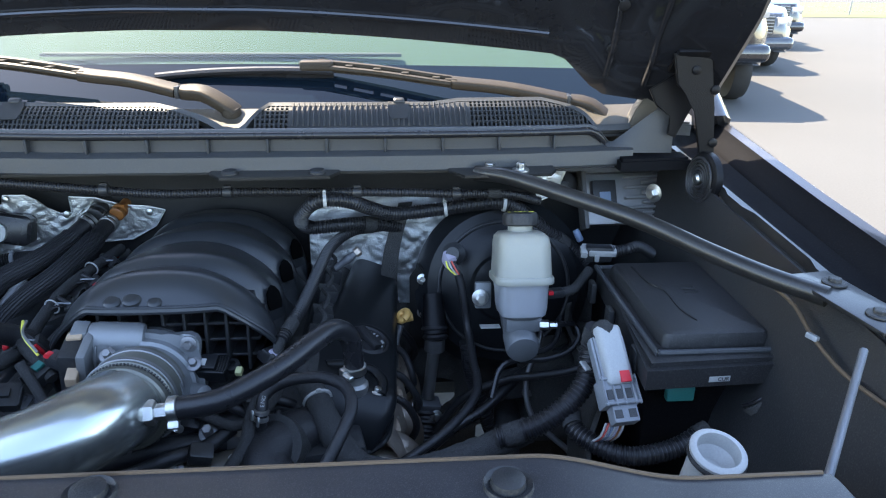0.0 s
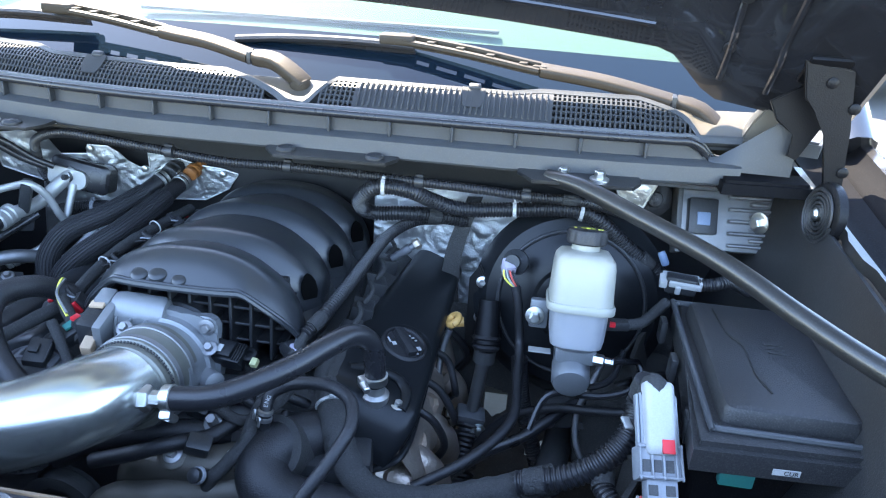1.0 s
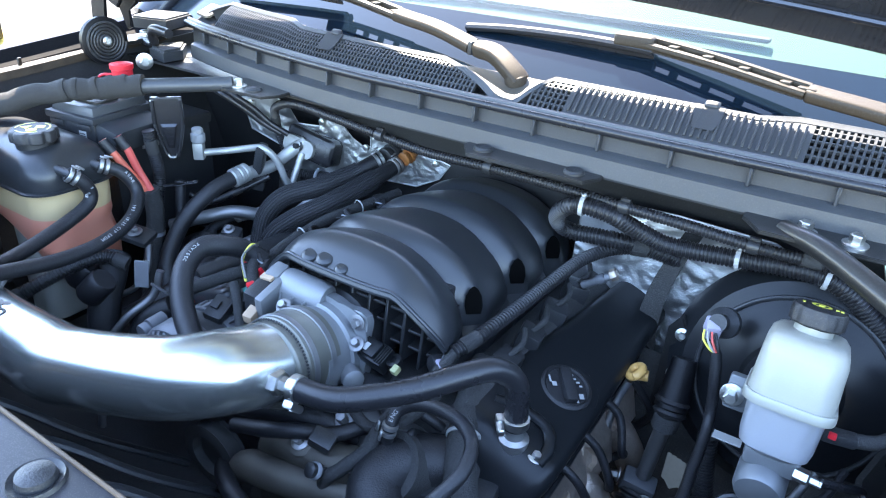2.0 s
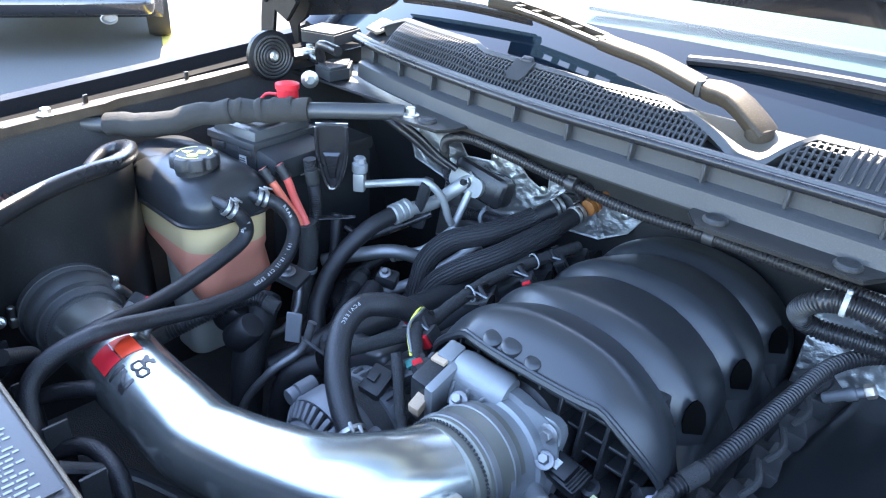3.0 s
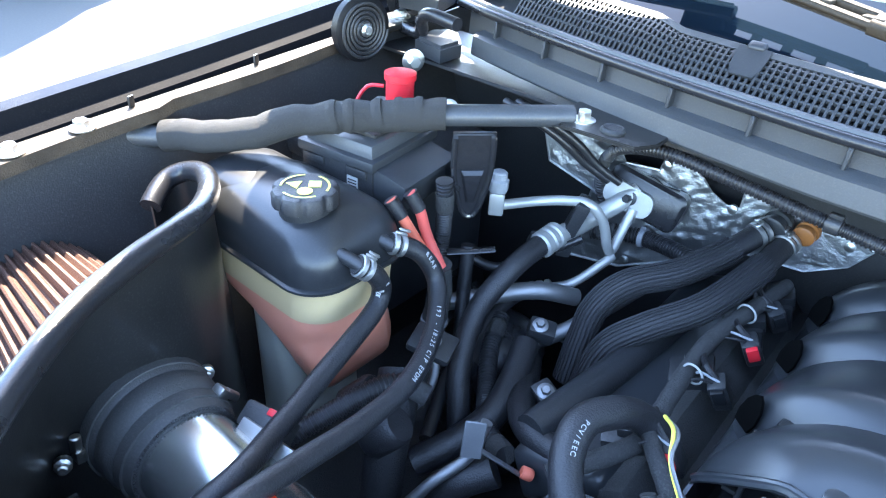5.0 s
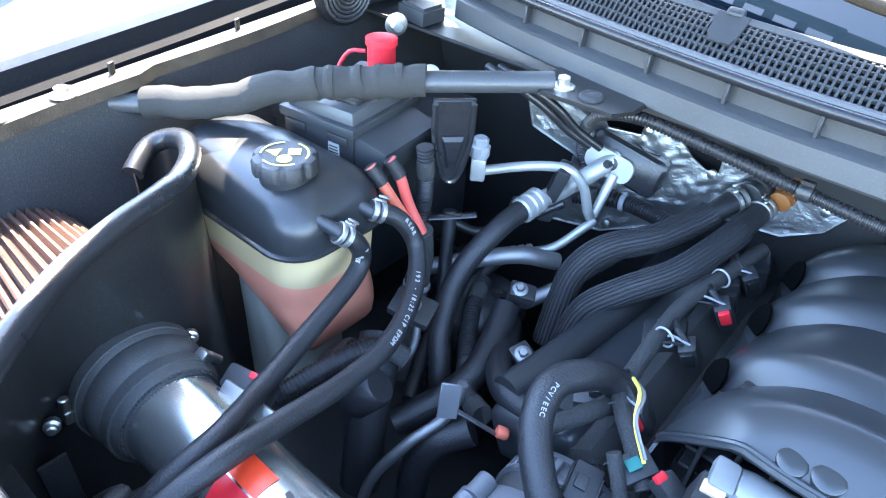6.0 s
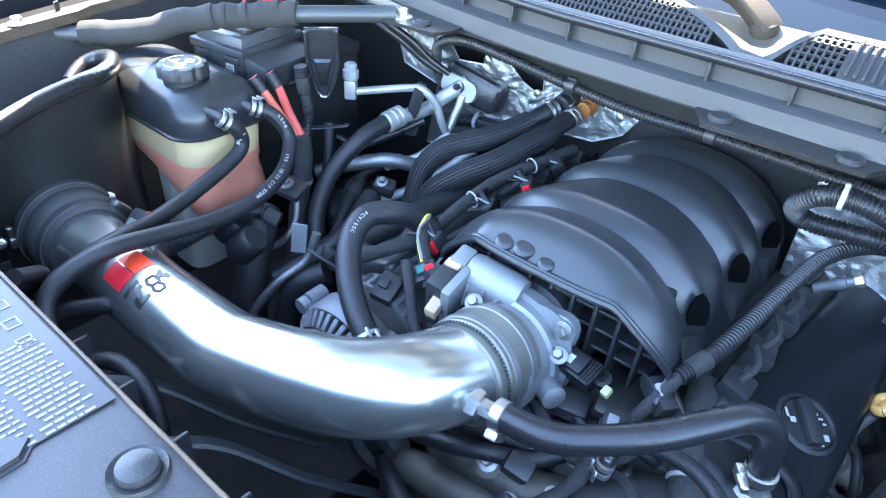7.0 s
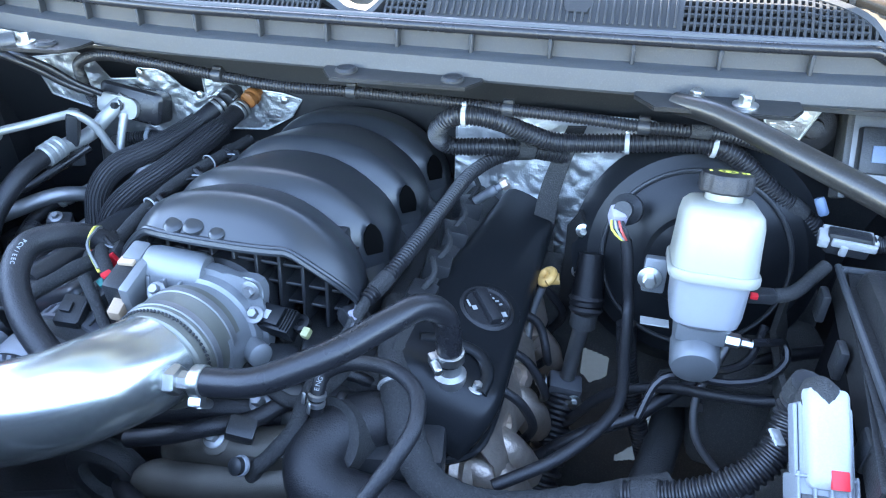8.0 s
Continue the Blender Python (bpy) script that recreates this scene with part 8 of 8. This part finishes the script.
ecu = thing("control_unit", "finned metal engine control unit under a clear cover", "control unit")
EM = pose(0.408, 1.085, 1.128, 62, 0, 4)
bm = B()
box(bm, (0.135, 0.085, 0.020), EM, 0.005)
part("case", bm, ALU_D, ecu)
for k in range(9):
    bm = B()
    box(bm, (0.026 if k % 2 else 0.058, 0.005, 0.007 + 0.002 * (k % 3)), EM @ pose(0.028 + (0.014 if k % 2 else 0), -0.034 + k * 0.0085, 0.013), 0.0015, 1)
    part("fin", bm, ALU_D, ecu)
bm = B()
box(bm, (0.040, 0.050, 0.016), EM @ pose(-0.038, 0.004, 0.016), 0.003)
part("plug", bm, PLASTIC, ecu)
bm = B()
box(bm, (0.018, 0.018, 0.003), EM @ pose(-0.038, 0.0, 0.0245), 0.001)
part("sticker", bm, BLUE, ecu, "pale blue sticker")
for s in (-1, 1):
    bm = B()
    box(bm, (0.008, 0.098, 0.030), EM @ pose(s * 0.070, 0, 0.006), 0.003)
    part("side_frame", bm, GREYRUBBER, ecu)
bm = B()
box(bm, (0.145, 0.008, 0.024), EM @ pose(0, 0.046, 0.006), 0.003)
part("top_frame", bm, PLASTIC, ecu)
hexbolt(ecu, (0.487, 1.075, 1.135), (0, -1, 0.3), 0.008, 0.008)
t = thing("grommet", "round black rubber grommet in the bulkhead", "grommet")
bm = B()
lathe(bm, [(0.026, 0), (0.026, 0.006), (0.018, 0.010), (0.012, 0.012), (0.010, 0.02), (0.004, 0.022)], axis((0.306, 1.10, 1.148), (0, -1, 0.25)), 24)
part("body", bm, RUBBER, t)
t = thing("blue_plug", "small pale blue plug on a lead", "plug")
bm = B()
lathe(bm, [(0.005, 0), (0.0055, 0.004), (0.0055, 0.018), (0.004, 0.020)], axis((0.318, 1.03, 1.096), (0.4, -0.3, -0.8)), 12)
part("body", bm, BLUE, t)
hose("wiring_harness", "thin pale wire pair hanging inside the wing", [(0.44, 0.70, 1.16), (0.452, 0.655, 1.15), (0.450, 0.607, 1.135), (0.452, 0.551, 1.125), (0.462, 0.48, 1.125)], 0.0022, TANBROWN, cat="wiring")
t = thing("wire_clip", "small pale clip on the wing wiring", "clip")
bm = B()
box(bm, (0.006, 0.013, 0.006), pose(0.448, 0.607, 1.137, 0, 10, 20), 0.0015)
part("body", bm, GREY_P, t)
t = thing("foam_pad", "small tan foam pad on the inner wing", "pad")
bm = B()
box(bm, (0.006, 0.03, 0.02), pose(0.482, 0.86, 1.165, 0, 0, 0), 0.002)
part("body", bm, TAN, t)
hose("brace_rod", "slim satin steel support rod down to the radiator panel", [(0.436, 0.522, 1.172), (0.338, 0.405, 1.12)], 0.0035, ALTCAST)

# ---- washer filler and radiator panel ----
wf = thing("washer_filler_neck", "white plastic washer filler neck with an open rim", "filler neck")
WM = axis((0.289, 0.468, 1.112), (0.05, -0.25, 1)) @ Matrix.Scale(0.84, 4)
bm = B()
lathe(bm, [(0.020, -0.14), (0.024, -0.02), (0.024, 0.0), (0.0275, 0.001), (0.0275, 0.004), (0.0245, 0.006), (0.021, 0.006), (0.020, -0.01), (0.010, -0.02)], WM, 32)
part("neck", bm, WHITE, wf)
bm = B()
sweep(bm, [WM @ Vector((0.0262 * math.cos(a), 0.0262 * math.sin(a), -0.0026)) for a in [2 * math.pi * i / 32 for i in range(33)]], 0.0026, 8)
part("seal_ring", bm, RUBBER, wf)

rc = thing("radiator_cover", "dark plastic radiator panel with push clips and a sticker", "radiator cover")


def ease(a, b, x):
    k = max(0.0, min(1.0, (x - a) / (b - a)))
    return k * k * (3 - 2 * k)


def panel_edge(x):
    """Rear edge of the radiator panel and how far its top has sunk there."""
    return 0.414 - 0.021 * ease(0.12, 0.235, x) - 0.020 * ease(0.326, 0.340, x), -0.007 * ease(0.12, 0.22, x) - 0.022 * ease(0.328, 0.345, x)


bm = B()
rows = []
for i in range(140):
    x = C - 0.62 + 1.34 * i / 139
    back, dz = panel_edge(x)
    rows.append([(x, back - 0.002, 1.130 + dz), (x, back, 1.158 + dz), (x, back - 0.004, 1.164 + dz), (x, back - 0.012, 1.1655 + dz), (x, 0.33, 1.166 + dz), (x, 0.24, 1.160 + dz), (x, 0.10, 1.13 + dz), (x, -0.05, 1.08 + dz)])
sheet(bm, rows, 0.003)
part("panel", bm, PANEL, rc, "dusty satin black panel")
# thin tan strip along the rear edge paints the sunlight caught there
bm = B()
sweep(bm, [(x, panel_edge(x)[0] - 0.003, 1.1648 + panel_edge(x)[1]) for x in [C - 0.60 + 0.01 * k for k in range(117)]], 0.0016, 6, 0.01)
part("lit_edge", bm, TANBROWN, rc, "tan line painted for sunlight on the edge")
for x, y in ((0.100, 0.382), (-0.166, 0.390), (-0.269, 0.389), (-0.42, 0.36)):
    bm = B()
    lathe(bm, [(0.017, 0.0), (0.016, 0.003), (0.012, 0.001), (0.011, 0.006), (0.004, 0.008)], axis((x, y, 1.1655), (0, 0, 1)), 28)
    part("push_clip", bm, PLASTIC, rc, "round black push clip")
for x in (-0.33,):
    bm = B()
    prism(bm, [(-0.018, -0.10), (0.018, -0.10), (0.012, 0.0), (0.0, 0.012), (-0.012, 0.0)], 0.006, pose(x, 0.352, 1.164), 0.003)
    part("raised_rib", bm, PANEL, rc)
SX = 0.03
TEXTGREY = mat("pale_grey_print", (0.22, 0.22, 0.23), 0.5, bump=0.0)
bm = B()
box(bm, (0.24, 0.11, 0.0008), pose(-0.475 + SX, 0.352, 1.1668), 0.0)
st = part("sticker", bm, LABELGREY, rc, "grey information sticker")
bm = B()
box(bm, (0.035, 0.026, 0.0006), pose(-0.545 + SX, 0.388, 1.1676), 0.0)
part("warning_field", bm, ORANGE, st, "orange warning field")
bm = B()
prism(bm, [(0, 0.008), (-0.009, -0.007), (0.009, -0.007)], 0.0004, pose(-0.545 + SX, 0.388, 1.168, 0, 0, -90), 0)
part("warning_symbol", bm, BLACKPRINT, st)
bm = B()
sheet(bm, [[(-0.513 + SX + r * math.cos(a), 0.393 + r * math.sin(a), 1.1676) for r in (0.008, 0.0105)] for a in [2 * math.pi * i / 24 for i in range(25)]], 0)
part("no_sign", bm, REDPRINT, st, "red prohibition ring")
bm = B()
box(bm, (0.018, 0.0025, 0.0004), pose(-0.513 + SX, 0.393, 1.1678, 0, 0, 45), 0)
part("no_sign", bm, REDPRINT, st)
for k, (x, y) in enumerate(((-0.488, 0.395), (-0.464, 0.393), (-0.440, 0.392), (-0.525, 0.365), (-0.545, 0.345))):
    for j in range(4):
        bm = B()
        box(bm, (0.011 if j < 2 else 0.0012, 0.0012 if j < 2 else 0.009, 0.0004), pose(SX + x + (0 if j < 2 else (j * 2 - 5) * 0.005), y + ((j * 2 - 1) * 0.0045 if j < 2 else 0), 1.1675, 0, 0, 0), 0)
        part("sticker_symbol", bm, TEXTGREY, st, "pale printed symbol")
for r_ in range(2):
    for k in range(17):
        bm = B()
        L = 0.022 + 0.010 * ((k * 7 + r_ * 3) % 5) / 5
        y = 0.399 - 0.036 * r_ - (0.030 - L) * random.random()
        end = y - L
        while y > end:
            d = random.uniform(0.002, 0.007)
            box(bm, (0.0019, d, 0.0004), pose(SX - 0.440 + 0.0052 * k, y - d / 2, 1.1675), 0)
            y -= d + 0.0013
        part("text_bar", bm, TEXTGREY, st, "plain pale bar of print")
for pts, lab in (([(-0.74, 0.43, 0.98), (-0.68, 0.445, 1.005), (-0.62, 0.46, 1.02), (-0.600, 0.478, 1.03), (-0.570, 0.505, 1.035), (-0.545, 0.522, 1.02), (-0.52, 0.53, 0.98)], "thin black hose behind the radiator panel"),
                 ([(-0.555, 0.438, 1.0), (-0.530, 0.468, 1.015), (-0.500, 0.478, 1.015), (-0.470, 0.478, 1.0), (-0.45, 0.47, 0.95)], "thin black hose curling down behind the radiator panel")):
    hose("overflow_hose", lab, pts, 0.0085, RUBBER)
bm = B()
sheet(bm, [[(C - 0.60, 0.43, z), (C + 0.55, 0.43, z)] for z in (1.085, 0.95, 0.6)], 0.03)
shroud = thing("fan_shroud", "black plastic fan shroud behind the radiator", "fan shroud")
part("panel", bm, PLASTIC, shroud)
for k in range(14):
    bm = B()
    box(bm, (0.004, 0.022, 0.22), pose(C - 0.55 + k * 0.082, 0.455, 0.93, 0, 0, 0), 0.002)
    part("rib", bm, PLASTIC, shroud)
for k in range(3):
    bm = B()
    x = -0.50 + 0.10 * k
    sweep(bm, [(x, 0.44, 1.03), (x + 0.02, 0.49, 1.00), (x + 0.06, 0.55, 0.93), (x + 0.10, 0.64, 0.84)], 0.007, 8, squash=0.6)
    part("strut", bm, PLASTIC, shroud)
bm = B()
sweep(bm, [(-0.60, 0.44, 1.09), (-0.63, 0.47, 1.06), (-0.66, 0.45, 1.02), (-0.65, 0.41, 0.98)], 0.008, 10)
part("overflow_hose", bm, RUBBER, shroud)

# frame rails and lower trays under the engine
fr_ = thing("chassis_frame", "dark steel chassis rails and cross members below the engine", "chassis")
for x in (C - 0.42, C + 0.60):
    bm = B()
    box(bm, (0.09, 2.6, 0.14), pose(x, 1.0, 0.55), 0.01)
    part("rail", bm, IRON, fr_)
bm = B()
box(bm, (0.80, 0.16, 0.10), pose(C, 0.75, 0.52), 0.01)
part("cross_member", bm, IRON, fr_)
bm = B()
box(bm, (0.80, 0.9, 0.02), pose(C - 0.20, 0.82, 0.47), 0.005)
part("skid_plate", bm, IRON, fr_)
bm = B()
sheet(bm, [[(x, 1.0 + 0.14 * math.sin(i * 0.7) ** 2 * 0.2, 0.90), (x, 1.08, 0.80), (x, 1.12, 0.60), (x, 1.14, 0.20)] for i, x in enumerate([C - 0.66 + 0.05 * k for k in range(13)])], 0.004)
part("lower_splash_panel", bm, PLASTIC_D, fr_)
bm = B()
sheet(bm, [[(-0.86, y, 0.80), (-0.74, y, 0.74 + 0.01 * math.sin(y * 30)), (-0.62, y, 0.72), (-0.52, y, 0.70), (-0.43, y, 0.72)] for y in [0.5 + 0.05 * k for k in range(14)]], 0.004)
part("inner_splash_panel", bm, IRON, fr_)
bm = B()
sweep(bm, [(0.12, 0.62, 0.72), (0.16, 0.75, 0.78), (0.20, 0.90, 0.80), (0.22, 1.02, 0.78)], 0.022, 12)
part("control_arm", bm, IRON, fr_)
bm = B()
sheet(bm, [[(0.245 + 0.02 * math.sin(k * 0.9) + 0.012 * k, 0.66 + 0.055 * k, 0.98), (0.250 + 0.012 * k, 0.66 + 0.055 * k, 0.90), (0.235 + 0.014 * k, 0.66 + 0.055 * k, 0.80), (0.245 + 0.014 * k, 0.66 + 0.055 * k, 0.70), (0.30 + 0.01 * k, 0.66 + 0.055 * k, 0.58)] for k in range(8)], 0.006)
part("wheel_arch_shield", bm, FELT, fr_)
bm = B()
box(bm, (0.14, 0.14, 0.16), pose(0.30, 0.98, 0.85, 0, 0, 0), 0.03, 3)
part("suspension_mount", bm, FELT, fr_)
# pipes and brackets in the gap beside the steering shaft
for pts, r, m_, lab in (([(0.03, 0.84, 0.78), (0.10, 0.86, 0.84), (0.16, 0.88, 0.87), (0.22, 0.92, 0.90), (0.30, 0.95, 0.93), (0.36, 0.98, 0.93)], 0.008, RUBBER_G, "black pipe crossing below the booster"),
                        ([(0.14, 0.96, 0.94), (0.15, 0.95, 0.88), (0.17, 0.93, 0.82), (0.20, 0.90, 0.74)], 0.012, CONDUIT, "corrugated black hose dropping past the booster"),
                        ([(0.25, 0.93, 0.97), (0.24, 0.91, 0.95), (0.225, 0.90, 0.90), (0.235, 0.88, 0.85), (0.29, 0.86, 0.80)], 0.0045, ALU_D, "thin metal brake pipe curling below the master cylinder"),
                        ([(0.34, 0.88, 0.96), (0.29, 0.87, 0.94), (0.24, 0.88, 0.925), (0.19, 0.90, 0.905), (0.13, 0.92, 0.86), (0.08, 0.93, 0.78)], 0.006, RUBBER, "black lead below the master cylinder")):
    hose("lower_pipe", lab, pts, r, m_, 0.0015 if m_ == CONDUIT else 0.0, cat="pipe")
t = thing("pipe_clamp", "black bracket with bolts below the booster", "clamp", "pipe clamps")
bm = B()
prism(bm, [(0, 0), (0.07, 0.0), (0.085, 0.03), (0.06, 0.05), (0.02, 0.045)], 0.006, pose(0.17, 0.93, 0.845, 70, 0, 12), 0.002)
part("block", bm, IRON, t)
for x, z in ((0.19, 0.862), (0.235, 0.866)):
    hexbolt(t, (x, 0.925, z), (0.1, -1, 0.3), 0.006, 0.007, material=ALU_D)
# splash panel behind the steering shaft, with two worn-through gaps
bm = B()
step = 0.0018
V = {}


def gap(x, z):
    """Two worn openings with straight edges."""
    a = 0.772 + 0.9 * abs(x - 0.108) < z < 0.826 - 0.25 * (x - 0.098) and 0.094 < x < 0.130
    b = 0.710 + 0.15 * abs(x - 0.172) < z < 0.735 + 0.5 * (x - 0.171) and 0.167 < x < 0.200
    c = 0.655 + 0.25 * (x - 0.165) < z < min(0.662 + 0.78 * (x - 0.159), 0.703 - 1.1 * (x - 0.213)) and 0.159 < x < 0.238 and abs(x - 0.196) > 0.003
    return a or b or c


for i in range(205):
    for j in range(260):
        V[i, j] = bm.verts.new((0.0 + i * step, 1.06 - 0.08 * (j / 259) + 0.012 * noise.noise(Vector((i * 0.024, j * 0.024, 2))) + 0.004 * noise.noise(Vector((i * 0.08, j * 0.08, 5))), 0.96 - j * step))
for i in range(204):
    for j in range(259):
        if not gap((i + 0.5) * step, 0.96 - (j + 0.5) * step):
            bm.faces.new((V[i, j], V[i + 1, j], V[i + 1, j + 1], V[i, j + 1]))
part("splash_panel", bm, FELT, fr_)
for s in (-1, 1):
    bm = B()
    lathe(bm, [(0.25, -0.12), (0.37, -0.11), (0.38, 0.0), (0.37, 0.11), (0.25, 0.12)], axis((C + s * 0.80, 0.75, 0.385), (1, 0, 0)), 40)
    part("tyre", bm, TYRE, truck)
    bm = B()
    lathe(bm, [(0.05, -0.08), (0.25, -0.10), (0.25, 0.10), (0.05, 0.05)], axis((C + s * 0.80, 0.75, 0.385), (s, 0, 0)), 32)
    part("wheel_rim", bm, ALU_D, truck)
    bm = B()
    lathe(bm, [(0.25, -0.12), (0.37, -0.11), (0.38, 0.0), (0.37, 0.11), (0.25, 0.12)], axis((C + s * 0.80, 4.1, 0.385), (1, 0, 0)), 40)
    part("tyre", bm, TYRE, truck)


# ---- parked cars, markings, fence ----
def loft_body(rings, name, material, parent, label=""):
    bm = B()
    loft(bm, [[Vector(p) for p in r] for r in rings])
    return part(name, bm, material, parent, label, 30)


def parked(name, label, paint, m, length, width, height, hood_z, tall, lift=0.0):
    """A parked vehicle with its nose towards -y of m: body, cabin, glass, wheels, lamps, grille."""
    t = thing(name, label, "car", "parked cars")
    W = width / 2
    road, m = m, m @ pose(0, 0, lift)
    ring = lambda y, z0, z1, w0, w1: [m @ Vector(p) for p in ((-w0, y, z0), (-w0 * 1.02, y, (z0 + z1) / 2), (-w1, y, z1), (w1, y, z1), (w0 * 1.02, y, (z0 + z1) / 2), (w0, y, z0))]
    L = length
    loft_body([ring(-0.02, 0.50, hood_z - 0.30, W * 0.52, W * 0.46), ring(0.0, 0.42, hood_z - 0.18, W * 0.70, W * 0.60), ring(0.07, 0.34, hood_z - 0.09, W * 0.83, W * 0.70), ring(0.20, 0.30, hood_z - 0.05, W * 0.92, W * 0.80), ring(0.42, 0.28, hood_z - 0.02, W * 0.98, W * 0.87), ring(0.9, 0.28, hood_z, W, W * 0.90), ring(L * 0.36, 0.28, hood_z + 0.06, W, W * 0.93), ring(L * 0.75, 0.28, hood_z + 0.06, W, W * 0.93), ring(L - 0.1, 0.32, hood_z, W * 0.97, W * 0.9), ring(L, 0.45, hood_z - 0.12, W * 0.88, W * 0.82)], "body", paint, t)
    loft_body([ring(L * 0.30, hood_z, hood_z + 0.04, W * 0.88, W * 0.84), ring(L * 0.42, hood_z, height, W * 0.88, W * (0.80 if tall else 0.70)), ring(L * (0.95 if tall else 0.72), hood_z, height - 0.02, W * 0.88, W * (0.80 if tall else 0.70)), ring(L * (0.985 if tall else 0.86), hood_z, hood_z + 0.06, W * 0.86, W * 0.8)], "cabin", FRIT, t, "dark glazed cabin")
    bm = B()
    box(bm, (W * 1.36, L * (0.48 if tall else 0.30), 0.05), m @ pose(0, L * (0.655 if tall else 0.57), height - 0.005), 0.02)
    part("roof", bm, paint, t)
    for sx in (-1, 1):
        for y in (0.95, L - 0.95):
            bm = B()
            lathe(bm, [(0.2, -0.1), (0.33, -0.1), (0.35, -0.04), (0.35, 0.06), (0.33, 0.11), (0.22, 0.10)], road @ axis((sx * (W - 0.09), y, 0.35), (sx, 0, 0)), 28)
            wh = part("wheel", bm, TYRE, t)
            bm = B()
            lathe(bm, [(0.06, 0.02), (0.21, 0.07), (0.22, 0.105), (0.06, 0.10)], road @ axis((sx * (W - 0.09), y, 0.35), (sx, 0, 0)), 20)
            part("rim", bm, ALU_D, wh)
        bm = B()
        box(bm, (0.34, 0.10, 0.16), m @ pose(sx * (W - 0.26), 0.10, hood_z - 0.22, 0, 0, sx * 28), 0.04)
        part("headlight", bm, SILVERCAR, t)
        bm = B()
        box(bm, (0.26, 0.06, 0.14), m @ pose(sx * (W - 0.26), L - 0.02, hood_z - 0.16), 0.03)
        part("tail_light", bm, REDPRINT, t)
        bm = B()
        lathe(bm, [(0.045, 0), (0.048, 0.09), (0.040, 0.092), (0.036, 0.02)], m @ axis((sx * 0.52, L - 0.04, 0.33), (0, 1, 0)) @ Matrix.Diagonal((1.5, 1, 1, 1)), 20)
        part("exhaust_tip", bm, ALU_D, t, "oval dull exhaust tip")
    bm = B()
    box(bm, (W * 1.1, 0.06, 0.30), m @ pose(0, 0.0, hood_z - 0.26), 0.03)
    g = part("grille", bm, BLACKPRINT, t)
    for k in range(6):
        bm = B()
        box(bm, (W * 1.06, 0.02, 0.018), m @ pose(0, -0.035, hood_z - 0.38 + k * 0.048), 0.005)
        part("grille_bar", bm, ALU_D, g)
    for y, z in ((-0.03, 0.46), (L + 0.03, 0.46)):
        bm = B()
        box(bm, (width * 0.92, 0.30, 0.20), m @ pose(0, y + (0.10 if y < 0 else -0.06), z), 0.10, 4)
        part("bumper", bm, paint, t)
    return t


parked("parked_pickup", "black pickup truck parked beside, seen by its bumper", PAINT, pose(3.35, 7.7, 0, 0, 0, -6), 5.6, 2.0, 1.85, 1.12, False, 0.2)
parked("parked_suv", "dark grey car parked further down the row", mat("grey_car_paint", (0.05, 0.055, 0.065), 0.25, coat=1.0, bump=0.02), pose(5.6, 11.0, 0, 0, 0, -6), 4.8, 1.9, 1.75, 1.0, True)
parked("parked_suv", "black car parked further down the row", PAINT, pose(7.9, 14.6, 0, 0, 0, -6), 4.8, 1.9, 1.7, 1.0, True)
# unseen cabin stretched to 3 m to lengthen this car's shadow
parked("parked_suv", "black car parked with twin oval exhaust tips", PAINT, pose(-10.85, 4.46, 0, 0, 0, -116), 4.7, 1.98, 3.0, 1.12, True)
stripe("white_line", (-9.5, 0.9), (-6.7, 1.85), 0.12, LINEW, "white painted parking line")
stripe("yellow_line", (-4.9, 2.70), (-7.6, 3.95), 0.14, LINEY, "worn yellow painted line")
bm = B()
rows = [[(-4 + 60 * i / 10, y, 0.03 + 0.02 * math.sin(i + y)) for i in range(11)] for y in (26, 30, 40)]
sheet(bm, rows, 0.0)
tagged(part("grass_verge", bm, GRASS, None), "dry green grass verge along the fence", "grass", kind="stuff")
fence = thing("chain_fence", "grey wire fence behind the parking lot", "fence", kind="structure")
for k in range(18):
    bm = B()
    lathe(bm, [(0.03, 0), (0.03, 1.6), (0.02, 1.62)], pose(4 + 2.4 * k, 27.5, 0), 10)
    part("post", bm, ALU_D, fence)
bm = B()
for k in range(9):
    sweep(bm, [(3, 27.5, 0.15 + 0.17 * k), (46, 27.5, 0.15 + 0.17 * k)], 0.008, 4, 10)
for k in range(170):
    sweep(bm, [(3.2 + 0.25 * k, 27.5, 0.1), (3.2 + 0.25 * k, 27.5, 1.55)], 0.006, 4, 2)
tagged(part("wire_mesh", bm, ALU_D, fence), kind="stuff")
